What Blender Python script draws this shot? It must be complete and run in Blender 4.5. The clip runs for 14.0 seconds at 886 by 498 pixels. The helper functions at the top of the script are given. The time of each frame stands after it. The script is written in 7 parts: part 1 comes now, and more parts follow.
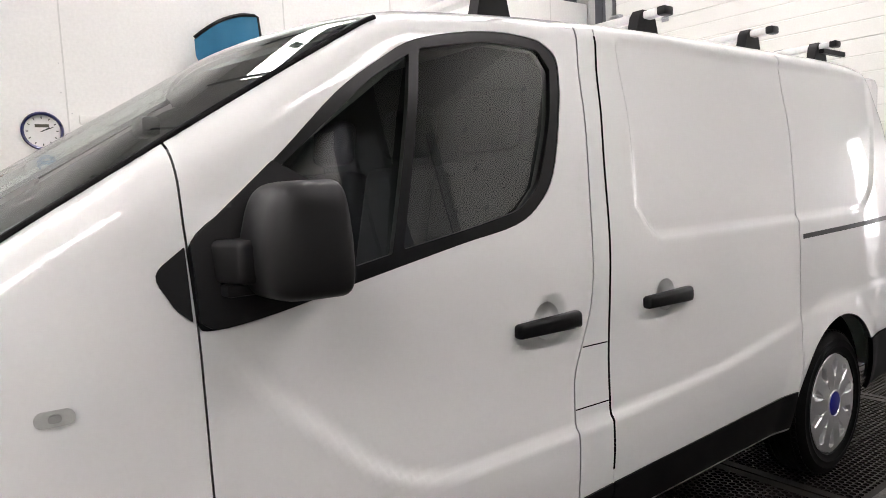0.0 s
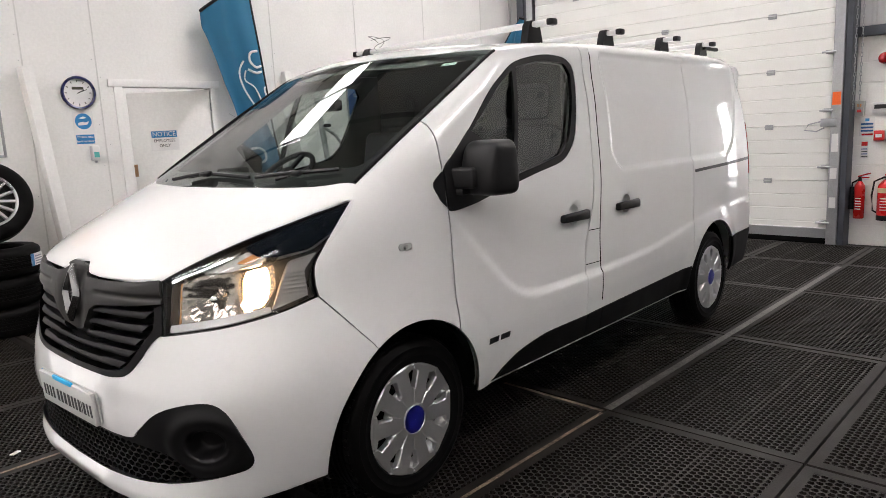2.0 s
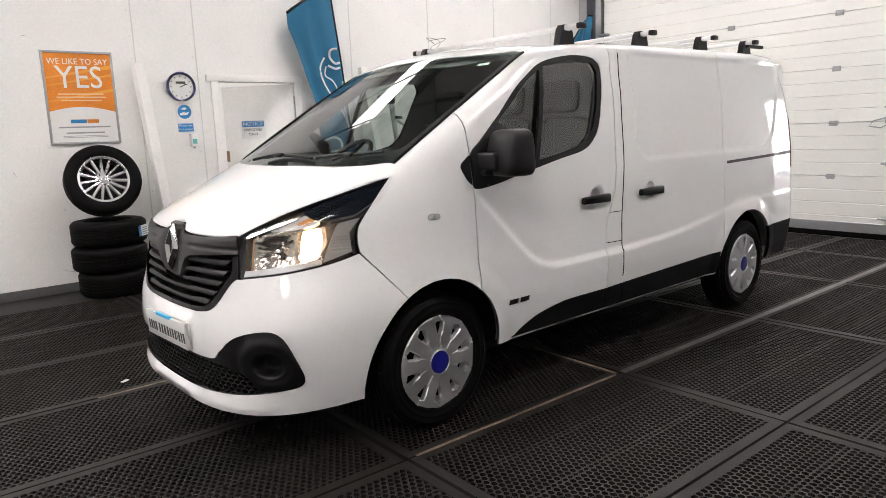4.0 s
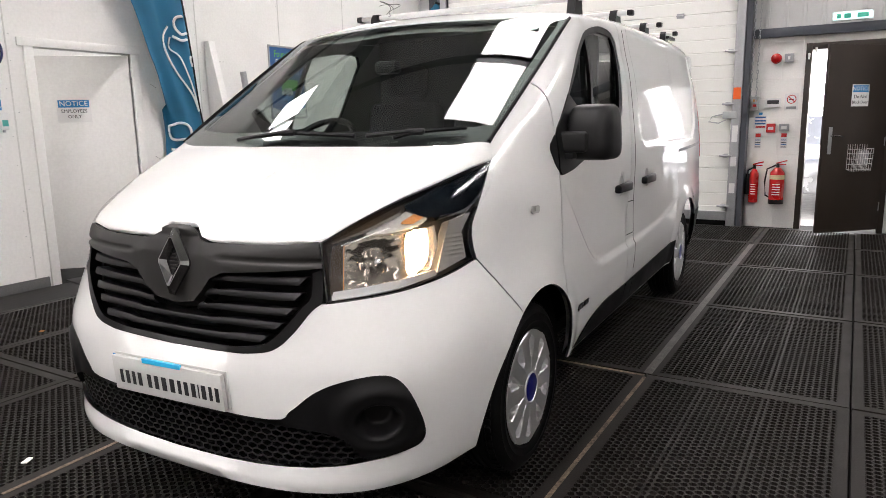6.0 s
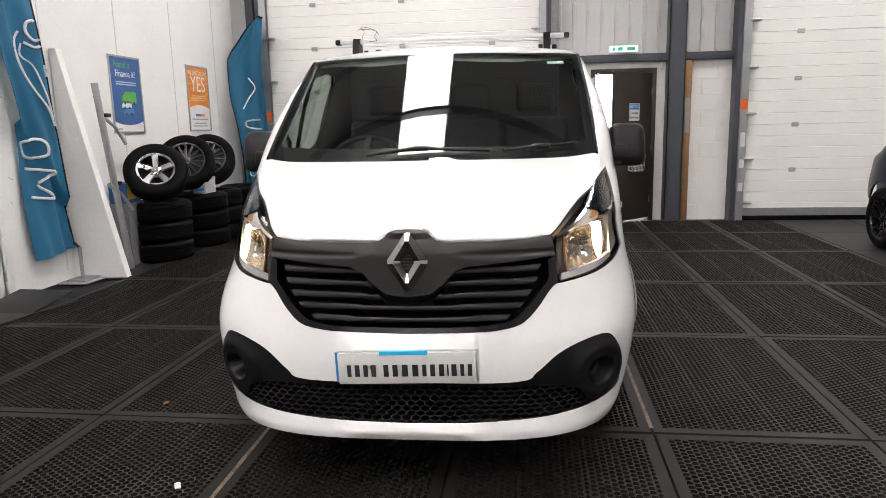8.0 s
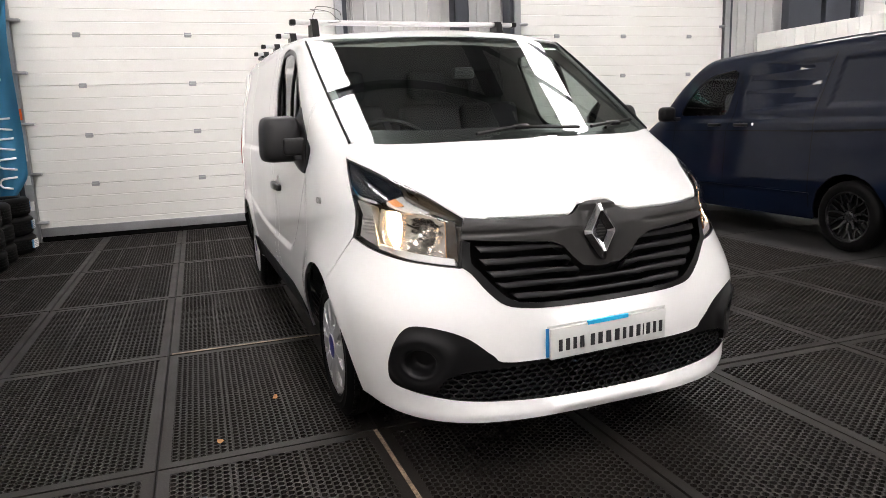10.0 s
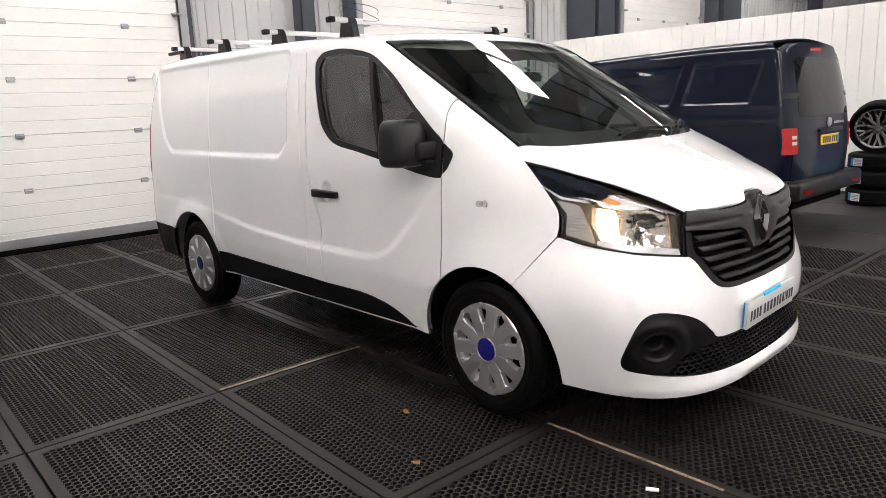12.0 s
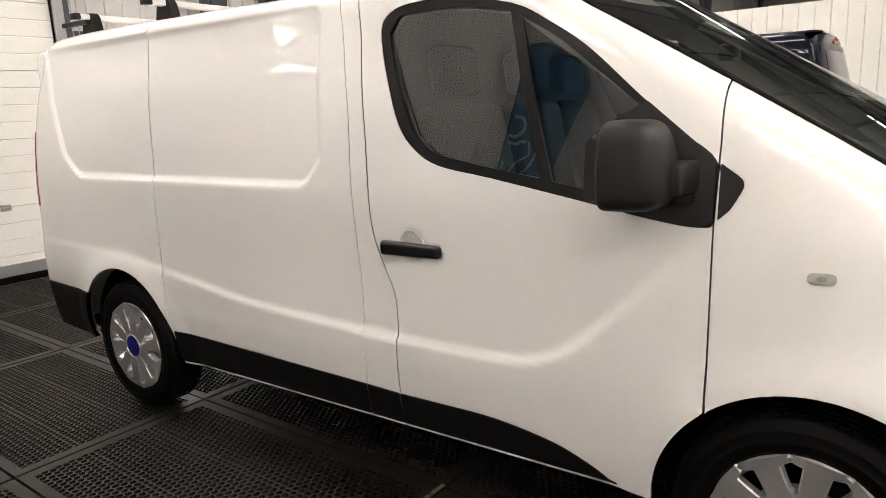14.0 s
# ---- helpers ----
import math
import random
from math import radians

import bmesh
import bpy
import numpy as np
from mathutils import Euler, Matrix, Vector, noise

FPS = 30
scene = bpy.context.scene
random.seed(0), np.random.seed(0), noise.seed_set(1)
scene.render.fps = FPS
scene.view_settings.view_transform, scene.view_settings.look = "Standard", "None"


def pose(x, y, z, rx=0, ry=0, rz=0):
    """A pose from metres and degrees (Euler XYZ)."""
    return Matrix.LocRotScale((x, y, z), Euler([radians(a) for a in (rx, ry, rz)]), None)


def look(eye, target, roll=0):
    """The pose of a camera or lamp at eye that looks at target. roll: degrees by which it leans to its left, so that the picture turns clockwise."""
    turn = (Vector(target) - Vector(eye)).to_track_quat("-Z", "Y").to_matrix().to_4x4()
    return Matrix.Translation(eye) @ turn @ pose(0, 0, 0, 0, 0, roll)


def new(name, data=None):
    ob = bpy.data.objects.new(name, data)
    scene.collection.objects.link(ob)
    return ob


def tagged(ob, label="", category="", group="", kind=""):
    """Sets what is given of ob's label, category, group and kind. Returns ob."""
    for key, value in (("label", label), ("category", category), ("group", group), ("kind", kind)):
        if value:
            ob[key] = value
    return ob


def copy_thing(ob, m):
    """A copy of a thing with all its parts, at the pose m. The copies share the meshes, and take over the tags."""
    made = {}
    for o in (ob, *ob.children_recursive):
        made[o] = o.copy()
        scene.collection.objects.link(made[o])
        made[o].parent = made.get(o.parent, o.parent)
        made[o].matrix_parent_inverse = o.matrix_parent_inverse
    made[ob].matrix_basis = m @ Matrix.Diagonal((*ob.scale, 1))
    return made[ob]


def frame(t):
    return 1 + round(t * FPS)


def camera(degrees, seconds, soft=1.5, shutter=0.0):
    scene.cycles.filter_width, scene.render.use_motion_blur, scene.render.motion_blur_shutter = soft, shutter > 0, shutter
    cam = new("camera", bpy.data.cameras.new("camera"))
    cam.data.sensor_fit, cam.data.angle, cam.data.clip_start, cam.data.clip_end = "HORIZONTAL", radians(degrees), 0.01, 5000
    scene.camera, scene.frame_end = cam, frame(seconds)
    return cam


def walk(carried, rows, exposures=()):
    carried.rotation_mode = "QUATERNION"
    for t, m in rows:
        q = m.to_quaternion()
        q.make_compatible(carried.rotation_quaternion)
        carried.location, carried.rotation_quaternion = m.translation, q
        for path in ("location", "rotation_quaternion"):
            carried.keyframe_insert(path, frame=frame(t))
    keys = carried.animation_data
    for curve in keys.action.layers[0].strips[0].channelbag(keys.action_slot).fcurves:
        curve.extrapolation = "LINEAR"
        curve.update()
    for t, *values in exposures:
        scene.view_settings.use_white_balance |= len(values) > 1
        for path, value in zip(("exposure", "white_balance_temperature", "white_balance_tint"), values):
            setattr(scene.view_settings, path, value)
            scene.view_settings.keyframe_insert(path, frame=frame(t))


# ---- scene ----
cam = camera(65.7, 14.0, 0.6)
PATH = [
    (0, (-0.123, -2.242, 1.406), (1.062, -0.641, 1.227), -2.6),
    (0.5, (-0.635, -2.353, 1.401), (0.63, -0.815, 1.217), -2.8),
    (1, (-1.097, -2.521, 1.419), (0.267, -1.07, 1.234), -2.8),
    (1.5, (-1.46, -2.641, 1.435), (-0.046, -1.25, 1.176), -2.9),
    (2, (-1.748, -2.834, 1.467), (-0.332, -1.462, 1.134), -2.8),
    (2.5, (-1.918, -3.091, 1.478), (-0.523, -1.696, 1.149), -2.8),
    (3, (-1.962, -3.345, 1.456), (-0.672, -1.852, 1.131), -2.6),
    (3.5, (-1.949, -3.447, 1.436), (-0.715, -1.907, 1.106), -2.4),
    (3.7, (-1.941, -3.446, 1.439), (-0.713, -1.904, 1.105), -2.3),
    (5.8, (-2.224, -2.088, 1.381), (-0.591, -0.994, 1.01), -1.1),
    (6, (-2.347, -1.935, 1.377), (-0.66, -0.926, 1.009), -1.1),
    (6.5, (-2.668, -1.579, 1.407), (-0.882, -0.756, 1.04), -1.1),
    (7, (-3.083, -1.257, 1.442), (-1.21, -0.66, 1.079), -1.2),
    (7.5, (-3.347, -0.908, 1.438), (-1.436, -0.443, 1.079), -1.3),
    (7.7, (-3.406, -0.745, 1.446), (-1.477, -0.353, 1.088), -1.3),
    (9.8, (-3.238, 1.217, 1.389), (-1.368, 0.609, 1.023), -2.1),
    (10, (-3.184, 1.432, 1.393), (-1.33, 0.783, 1.018), -2.2),
    (10.5, (-3.065, 1.955, 1.403), (-1.243, 1.223, 1.024), -2.2),
    (11, (-2.913, 2.411, 1.408), (-1.175, 1.498, 1.029), -2.0),
    (11.5, (-2.585, 2.764, 1.458), (-1.001, 1.611, 1.058), -2.4),
    (12, (-2.235, 3.126, 1.49), (-0.773, 1.824, 1.081), -2.4),
    (12.5, (-1.782, 3.29, 1.502), (-0.457, 1.85, 1.089), -2.4),
    (13, (-1.261, 3.314, 1.485), (0.007, 1.824, 1.072), -2.4),
    (13.5, (-0.796, 3.077, 1.5), (0.403, 1.532, 1.084), -2.3),
    (14, (-0.281, 2.724, 1.487), (0.905, 1.166, 1.078), -2.5),
]
walk(cam, [(t, look(eye, target, roll)) for t, eye, target, roll in PATH],
     exposures=[(0, 0.1, 6500, 15), (0.5, 0.0, 6500, 15), (1.5, -0.16, 6500, 15), (2.5, -0.1, 6500, 15), (3.7, 0.0, 6500, 15), (5.8, -0.05, 6500, 15), (7.7, -0.05, 6500, 15), (9.8, 0.1, 6500, 15), (12.0, 0.22, 6500, 15), (13.0, -0.08, 6500, 15), (13.5, -0.38, 6600, 15), (14.0, 0.18, 7150, 15)])

# ---- world, daylight through the roof, lamps ----
world = bpy.data.worlds.new("world")
scene.world = world
world.use_nodes = True
sky = world.node_tree.nodes.new("ShaderNodeTexSky")
sky.sky_type, sky.sun_disc, sky.sun_elevation, sky.sun_rotation = "NISHITA", False, radians(35), radians(120)
world.node_tree.nodes["Background"].inputs["Strength"].default_value = 0.15
world.node_tree.links.new(sky.outputs[0], world.node_tree.nodes["Background"].inputs["Color"])
sun = new("sun", bpy.data.lights.new("sun", "SUN"))
sun.data.energy, sun.data.angle, sun.data.color = 5.0, radians(0.5), (1, 0.95, 0.88)
sun.matrix_world = look((0, 0, 20), (-9, 10, 0))
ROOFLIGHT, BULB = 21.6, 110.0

# ---- materials ----
def node_mat(name):
    m = bpy.data.materials.new(name)
    m.use_nodes = True
    return m, m.node_tree.nodes, m.node_tree.links, m.node_tree.nodes["Principled BSDF"]


def paint_mat(name, colour, rough=0.5, metal=0.0, vary=0.06, scale=6.0, fine=90.0, bump=0.02, coat=0.0, coat_rough=0.03, rough_vary=0.12, spec=0.5):
    """A surface with stains at two scales, uneven gloss and a fine relief."""
    m, n, l, b = node_mat(name)
    tc = n.new("ShaderNodeTexCoord")
    big, small = n.new("ShaderNodeTexNoise"), n.new("ShaderNodeTexNoise")
    for t, s in ((big, scale), (small, fine)):
        t.inputs["Scale"].default_value, t.inputs["Detail"].default_value = s, 4.0
        l.new(tc.outputs["Object"], t.inputs["Vector"])
    add = n.new("ShaderNodeMath")
    add.operation = "ADD"
    l.new(big.outputs["Fac"], add.inputs[0]), l.new(small.outputs["Fac"], add.inputs[1])
    ramp = n.new("ShaderNodeMapRange")
    ramp.inputs["From Min"].default_value, ramp.inputs["From Max"].default_value = 0.7, 1.3
    ramp.inputs["To Min"].default_value, ramp.inputs["To Max"].default_value = 1 - vary, 1 + vary
    l.new(add.outputs[0], ramp.inputs["Value"])
    mul = n.new("ShaderNodeVectorMath")
    mul.operation = "SCALE"
    mul.inputs[0].default_value = colour[:3]
    l.new(ramp.outputs[0], mul.inputs["Scale"]), l.new(mul.outputs[0], b.inputs["Base Color"])
    rr = n.new("ShaderNodeMapRange")
    rr.inputs["To Min"].default_value, rr.inputs["To Max"].default_value = max(rough - rough_vary, 0.02), min(rough + rough_vary, 1)
    l.new(big.outputs["Fac"], rr.inputs["Value"]), l.new(rr.outputs[0], b.inputs["Roughness"])
    b.inputs["Metallic"].default_value, b.inputs["Coat Weight"].default_value, b.inputs["Coat Roughness"].default_value = metal, coat, coat_rough
    b.inputs["Specular IOR Level"].default_value = spec
    if bump:
        bp = n.new("ShaderNodeBump")
        bp.inputs["Strength"].default_value, bp.inputs["Distance"].default_value = min(1, bump * 10), bump * 0.02
        l.new(small.outputs["Fac"], bp.inputs["Height"]), l.new(bp.outputs[0], b.inputs["Normal"])
    return m


def glass_mat(name, tint, ior=1.5, rough=0.0, edge=0.95):
    """Thin glass: clear light through it, a mirror on it that follows Fresnel."""
    m, n, l, b = node_mat(name)
    n.remove(b)
    out = n["Material Output"]
    tr, gl, lw, mix = n.new("ShaderNodeBsdfTransparent"), n.new("ShaderNodeBsdfGlossy"), n.new("ShaderNodeLayerWeight"), n.new("ShaderNodeMixShader")
    tr.inputs[0].default_value = (*tint, 1)
    gl.inputs["Roughness"].default_value = rough
    base = ((ior - 1) / (ior + 1)) ** 2 * 1.25
    up, fit_ = n.new("ShaderNodeMath"), n.new("ShaderNodeMapRange")
    up.operation, up.inputs[1].default_value = "POWER", 4.6
    fit_.inputs["To Min"].default_value, fit_.inputs["To Max"].default_value = base, edge
    l.new(lw.outputs["Facing"], up.inputs[0]), l.new(up.outputs[0], fit_.inputs["Value"]), l.new(fit_.outputs[0], mix.inputs[0])
    l.new(tr.outputs[0], mix.inputs[1]), l.new(gl.outputs[0], mix.inputs[2]), l.new(mix.outputs[0], out.inputs["Surface"])
    return m


def glow_mat(name, colour, strength):
    m, n, l, b = node_mat(name)
    b.inputs["Base Color"].default_value = (*colour, 1)
    b.inputs["Emission Color"].default_value, b.inputs["Emission Strength"].default_value = (*colour, 1), strength
    return m


van_white = paint_mat("white car paint", (0.80, 0.80, 0.79), 0.35, vary=0.012, scale=2.0, bump=0.0, coat=1.0, coat_rough=0.045, rough_vary=0.03)
navy_paint = paint_mat("navy car paint", (0.0022, 0.0052, 0.0150), 0.4, vary=0.05, bump=0.0, coat=0.5, coat_rough=0.02, rough_vary=0.03, spec=0.05)
gunmetal = paint_mat("satin gunmetal plastic", (0.020, 0.019, 0.018), 0.40, metal=0.2, vary=0.06, fine=300, bump=0.003)
dash_plastic = paint_mat("grey green dashboard plastic", (0.060, 0.074, 0.070), 0.6, vary=0.05, fine=80, bump=0.003)
reflector_metal = paint_mat("bright lamp reflector", (0.46, 0.42, 0.37), 0.20, metal=1.0, vary=0.04, bump=0, rough_vary=0.05)
black_plastic = paint_mat("black textured plastic", (0.008, 0.008, 0.0085), 0.46, vary=0.10, fine=400, bump=0.012, spec=0.35)
sill_black = paint_mat("black moulding plastic", (0.0045, 0.0045, 0.005), 0.6, vary=0.1, fine=300, bump=0.01, spec=0.14)
gloss_plastic = paint_mat("smooth black bumper plastic", (0.0055, 0.0055, 0.006), 0.40, vary=0.08, fine=300, bump=0.004, spec=0.24)
dark_plastic = paint_mat("satin dark plastic", (0.005, 0.005, 0.0055), 0.36, vary=0.10, fine=300, bump=0.006, spec=0.25)
grey_plastic = paint_mat("grey cabin plastic", (0.028, 0.030, 0.031), 0.6, vary=0.05, fine=60, bump=0.002)
seat_cloth = paint_mat("dark seat cloth", (0.022, 0.022, 0.025), 0.9, vary=0.06, fine=90, bump=0.006)
# near black: the shade of gaps, hollows and undersides put into the colour
void_black = paint_mat("painted dark of gaps and hollows", (0.002, 0.002, 0.002), 0.9, vary=0.2, bump=0.02, spec=0.1)
rubber = paint_mat("tyre rubber", (0.003, 0.003, 0.003), 0.58, vary=0.18, scale=14, fine=160, bump=0.03, spec=0.09)
cabin_trim = paint_mat("pale grey cabin trim", (0.22, 0.22, 0.21), 0.8, vary=0.05, fine=60, bump=0.0)
lamp_dark = paint_mat("lamp housing", (0.06, 0.06, 0.06), 0.3, metal=0.5, vary=0.05, bump=0)
lamp_brown = paint_mat("dark brown lamp panel", (0.030, 0.018, 0.010), 0.25, vary=0.05, bump=0)
lamp_grey = paint_mat("satin grey lamp insert", (0.34, 0.335, 0.32), 0.35, metal=0.5, vary=0.04, bump=0)
silver = paint_mat("silver wheel trim", (0.66, 0.66, 0.66), 0.36, metal=0.85, vary=0.04, bump=0.004)
alloy = paint_mat("polished alloy", (0.58, 0.58, 0.59), 0.28, metal=0.75, vary=0.05, bump=0.004)
badge_chrome = paint_mat("badge chrome", (0.36, 0.36, 0.365), 0.08, metal=1.0, vary=0.03, bump=0.0, rough_vary=0.04)
chrome = paint_mat("chrome", (0.75, 0.75, 0.76), 0.06, metal=1.0, vary=0.02, bump=0.0, rough_vary=0.03)
steel_grey = paint_mat("galvanised steel", (0.42, 0.43, 0.44), 0.42, metal=0.7, vary=0.10, bump=0.02)
column_paint = paint_mat("dark grey painted steel", (0.055, 0.062, 0.075), 0.5, vary=0.12, bump=0.02)
blue_cap = paint_mat("blue plastic cap", (0.006, 0.008, 0.16), 0.35, vary=0.05, bump=0.004)
wall_white = paint_mat("white painted board wall", (0.83, 0.83, 0.81), 0.6, vary=0.05, scale=1.4, fine=40, bump=0.03)
block_white = paint_mat("white painted blockwork", (0.88, 0.87, 0.84), 0.65, vary=0.05, scale=3, fine=70, bump=0.10)
door_white = paint_mat("white sectional door", (0.86, 0.86, 0.82), 0.42, vary=0.03, scale=1.2, fine=60, bump=0.01)
hall_grey = paint_mat("dull grey hall cladding", (0.72, 0.72, 0.70), 0.6, vary=0.06, scale=1.0, bump=0.01)
clad_grey = paint_mat("pale grey cladding", (0.58, 0.58, 0.57), 0.5, vary=0.05, scale=1.0, bump=0.01)
wood = paint_mat("bare timber", (0.34, 0.19, 0.085), 0.65, vary=0.25, scale=5, fine=60, bump=0.05)
brown_door = paint_mat("dark brown painted door", (0.030, 0.022, 0.016), 0.42, vary=0.12, bump=0.01)
mat_rubber = paint_mat("black rubber mat", (0.0130, 0.0110, 0.0091), 0.52, vary=0.40, scale=2.2, fine=120, bump=0.05, rough_vary=0.18, spec=0.27)
strip_rubber = paint_mat("worn grey rubber edging", (0.072, 0.067, 0.061), 0.42, vary=0.60, scale=1.6, fine=80, bump=0.04, rough_vary=0.18)
# concrete set near black: the shade in the mat holes lies in its colour
concrete = paint_mat("concrete blackened for mat holes", (0.003, 0.0027, 0.0024), 0.85, vary=0.35, scale=5, fine=60, bump=0.06)
red_paint = paint_mat("red enamel", (0.55, 0.012, 0.012), 0.28, vary=0.05, bump=0.004, coat=0.5)
red_lens = paint_mat("red lamp lens", (0.42, 0.006, 0.006), 0.2, vary=0.04, bump=0.0, coat=0.3)
orange_lens = paint_mat("amber lamp lens", (0.60, 0.27, 0.09), 0.2, vary=0.04, bump=0.0, coat=1.0)
clear_grey = paint_mat("ribbed clear lens", (0.50, 0.50, 0.48), 0.15, vary=0.04, bump=0.0, coat=1.0)
paper_white = paint_mat("white print", (0.78, 0.78, 0.77), 0.5, vary=0.03, bump=0.0)
paper_orange = paint_mat("orange print", (0.80, 0.26, 0.03), 0.35, vary=0.18, scale=2.2, bump=0.0)
paper_blue = paint_mat("blue print", (0.02, 0.10, 0.30), 0.35, vary=0.08, bump=0.0)
sign_blue = paint_mat("bright blue print", (0.02, 0.22, 0.52), 0.4, vary=0.04, bump=0.0)
cyan_print = paint_mat("cyan print", (0.02, 0.50, 0.85), 0.4, vary=0.04, bump=0.0)
ink = paint_mat("black ink", (0.02, 0.02, 0.022), 0.5, vary=0.05, bump=0.0)
green_print = paint_mat("green print", (0.10, 0.42, 0.06), 0.4, vary=0.05, bump=0.0)
yellow_plate = paint_mat("yellow reflective plate", (0.75, 0.45, 0.02), 0.35, vary=0.05, bump=0.0)
plate_white = paint_mat("pale grey number plate", (0.62, 0.62, 0.60), 0.35, vary=0.03, bump=0.0)
flag_blue = paint_mat("blue polyester flag", (0.010, 0.135, 0.25), 0.6, vary=0.10, scale=3, fine=600, bump=0.02)
clear_glass = glass_mat("clear lamp glass", (0.96, 0.96, 0.96), 1.42, 0.0, 0.35)
screen_glass = glass_mat("green tinted windscreen", (0.82, 0.90, 0.86), 1.50)
door_glass = glass_mat("tinted side glass", (0.58, 0.62, 0.60), 1.72)
dark_glass = paint_mat("black privacy glass", (0.004, 0.006, 0.009), 0.05, vary=0.05, bump=0.0, coat=0.0, rough_vary=0.02, spec=0.22)
rooflight_glow = glow_mat("daylit translucent rooflight", (1.0, 0.965, 0.935), ROOFLIGHT)
bulb_glow = glow_mat("headlamp glow", (1.0, 0.66, 0.33), BULB)


# ---- mesh helpers ----
def part(name, bm, material, parent=None, label="", smooth=True, angle=35):
    """Links a bmesh as one mesh object, under a thing or a part."""
    me = bpy.data.meshes.new(name)
    if smooth:
        for f in bm.faces:
            f.smooth = True
        for e in bm.edges:
            if len(e.link_faces) == 2 and e.calc_face_angle(0) > radians(angle):
                e.smooth = False
    bm.to_mesh(me)
    bm.free()
    me.materials.append(material)
    ob = new(name, me)
    ob.parent = parent
    if label:
        ob["label"] = label
    return ob


def thing(name, label, category, m=None, group="", kind=""):
    """An empty at a thing's base."""
    ob = tagged(new(name), label, category, group, kind)
    ob.empty_display_size = 0.1
    if m is not None:
        ob.matrix_world = m
    return ob


def box(x0, x1, y0, y1, z0, z1, bevel=0.0, seg=2, bm=None):
    b = bmesh.new()
    bmesh.ops.create_cube(b, size=1)
    for v in b.verts:
        v.co = ((x0 + x1) / 2 + v.co.x * (x1 - x0), (y0 + y1) / 2 + v.co.y * (y1 - y0), (z0 + z1) / 2 + v.co.z * (z1 - z0))
    if bevel:
        bmesh.ops.bevel(b, geom=b.edges[:], offset=bevel, segments=seg, affect="EDGES", profile=0.5)
    return merge(bm, b) if bm is not None else b


def merge(bm, other):
    me = bpy.data.meshes.new("joint")
    other.to_mesh(me)
    other.free()
    bm.from_mesh(me)
    bpy.data.meshes.remove(me)
    return bm


def moved(bm, m):
    bmesh.ops.transform(bm, matrix=m, verts=bm.verts[:])
    return bm


def lathe(profile, n=48, axis="y", closed=False):
    """Turns a profile of (radius, along) round an axis."""
    bm = bmesh.new()
    rings = []
    for r, h in profile:
        ring = []
        for i in range(n):
            a = 2 * math.pi * i / n
            c, s = r * math.cos(a), r * math.sin(a)
            ring.append(bm.verts.new({"y": (c, h, s), "z": (c, s, h), "x": (h, c, s)}[axis]))
        rings.append(ring)
    pairs = list(zip(rings, rings[1:])) + ([(rings[-1], rings[0])] if closed else [])
    for p, q in pairs:
        for i in range(n):
            bm.faces.new((p[i], p[(i + 1) % n], q[(i + 1) % n], q[i]))
    bmesh.ops.recalc_face_normals(bm, faces=bm.faces[:])
    return bm


def rod(a, b, r, n=12, r2=None, bm=None):
    """A round bar from a to b."""
    a, b = Vector(a), Vector(b)
    o = bmesh.new()
    bmesh.ops.create_cone(o, cap_ends=True, segments=n, radius1=r, radius2=r if r2 is None else r2, depth=(b - a).length)
    moved(o, Matrix.Translation((a + b) / 2) @ (b - a).to_track_quat("Z", "Y").to_matrix().to_4x4())
    return merge(bm, o) if bm is not None else o


def tube(points, r, n=8, bm=None):
    """A round bar along a polyline."""
    o = bmesh.new()
    pts = [Vector(p) for p in points]
    rings = []
    for i, p in enumerate(pts):
        d = (pts[min(i + 1, len(pts) - 1)] - pts[max(i - 1, 0)]).normalized()
        q = d.to_track_quat("Z", "Y").to_matrix()
        rings.append([o.verts.new(p + q @ Vector((r * math.cos(2 * math.pi * k / n), r * math.sin(2 * math.pi * k / n), 0))) for k in range(n)])
    for p, q in zip(rings, rings[1:]):
        for k in range(n):
            o.faces.new((p[k], p[(k + 1) % n], q[(k + 1) % n], q[k]))
    o.faces.new(rings[0][::-1]), o.faces.new(rings[-1])
    bmesh.ops.recalc_face_normals(o, faces=o.faces[:])
    return merge(bm, o) if bm is not None else o


def slab(outline, depth, bevel=0.0, bm=None):
    """A flat plate in the x, z plane with its front at y = 0 and its back at y = depth."""
    o = bmesh.new()
    f = o.faces.new([o.verts.new((x, 0, z)) for x, z in outline])
    r = bmesh.ops.extrude_face_region(o, geom=[f])
    for v in r["geom"]:
        if isinstance(v, bmesh.types.BMVert):
            v.co.y += depth
    bmesh.ops.recalc_face_normals(o, faces=o.faces[:])
    if bevel:
        bmesh.ops.bevel(o, geom=o.edges[:], offset=bevel, segments=2, affect="EDGES", profile=0.5)
    return merge(bm, o) if bm is not None else o


def rounded(x0, x1, z0, z1, r, n=6):
    """A rectangle's outline with round corners."""
    out = []
    for cx, cz, a0 in ((x1 - r, z0 + r, -90), (x1 - r, z1 - r, 0), (x0 + r, z1 - r, 90), (x0 + r, z0 + r, 180)):
        out += [(cx + r * math.cos(radians(a0 + 90 * i / n)), cz + r * math.sin(radians(a0 + 90 * i / n))) for i in range(n + 1)]
    return out


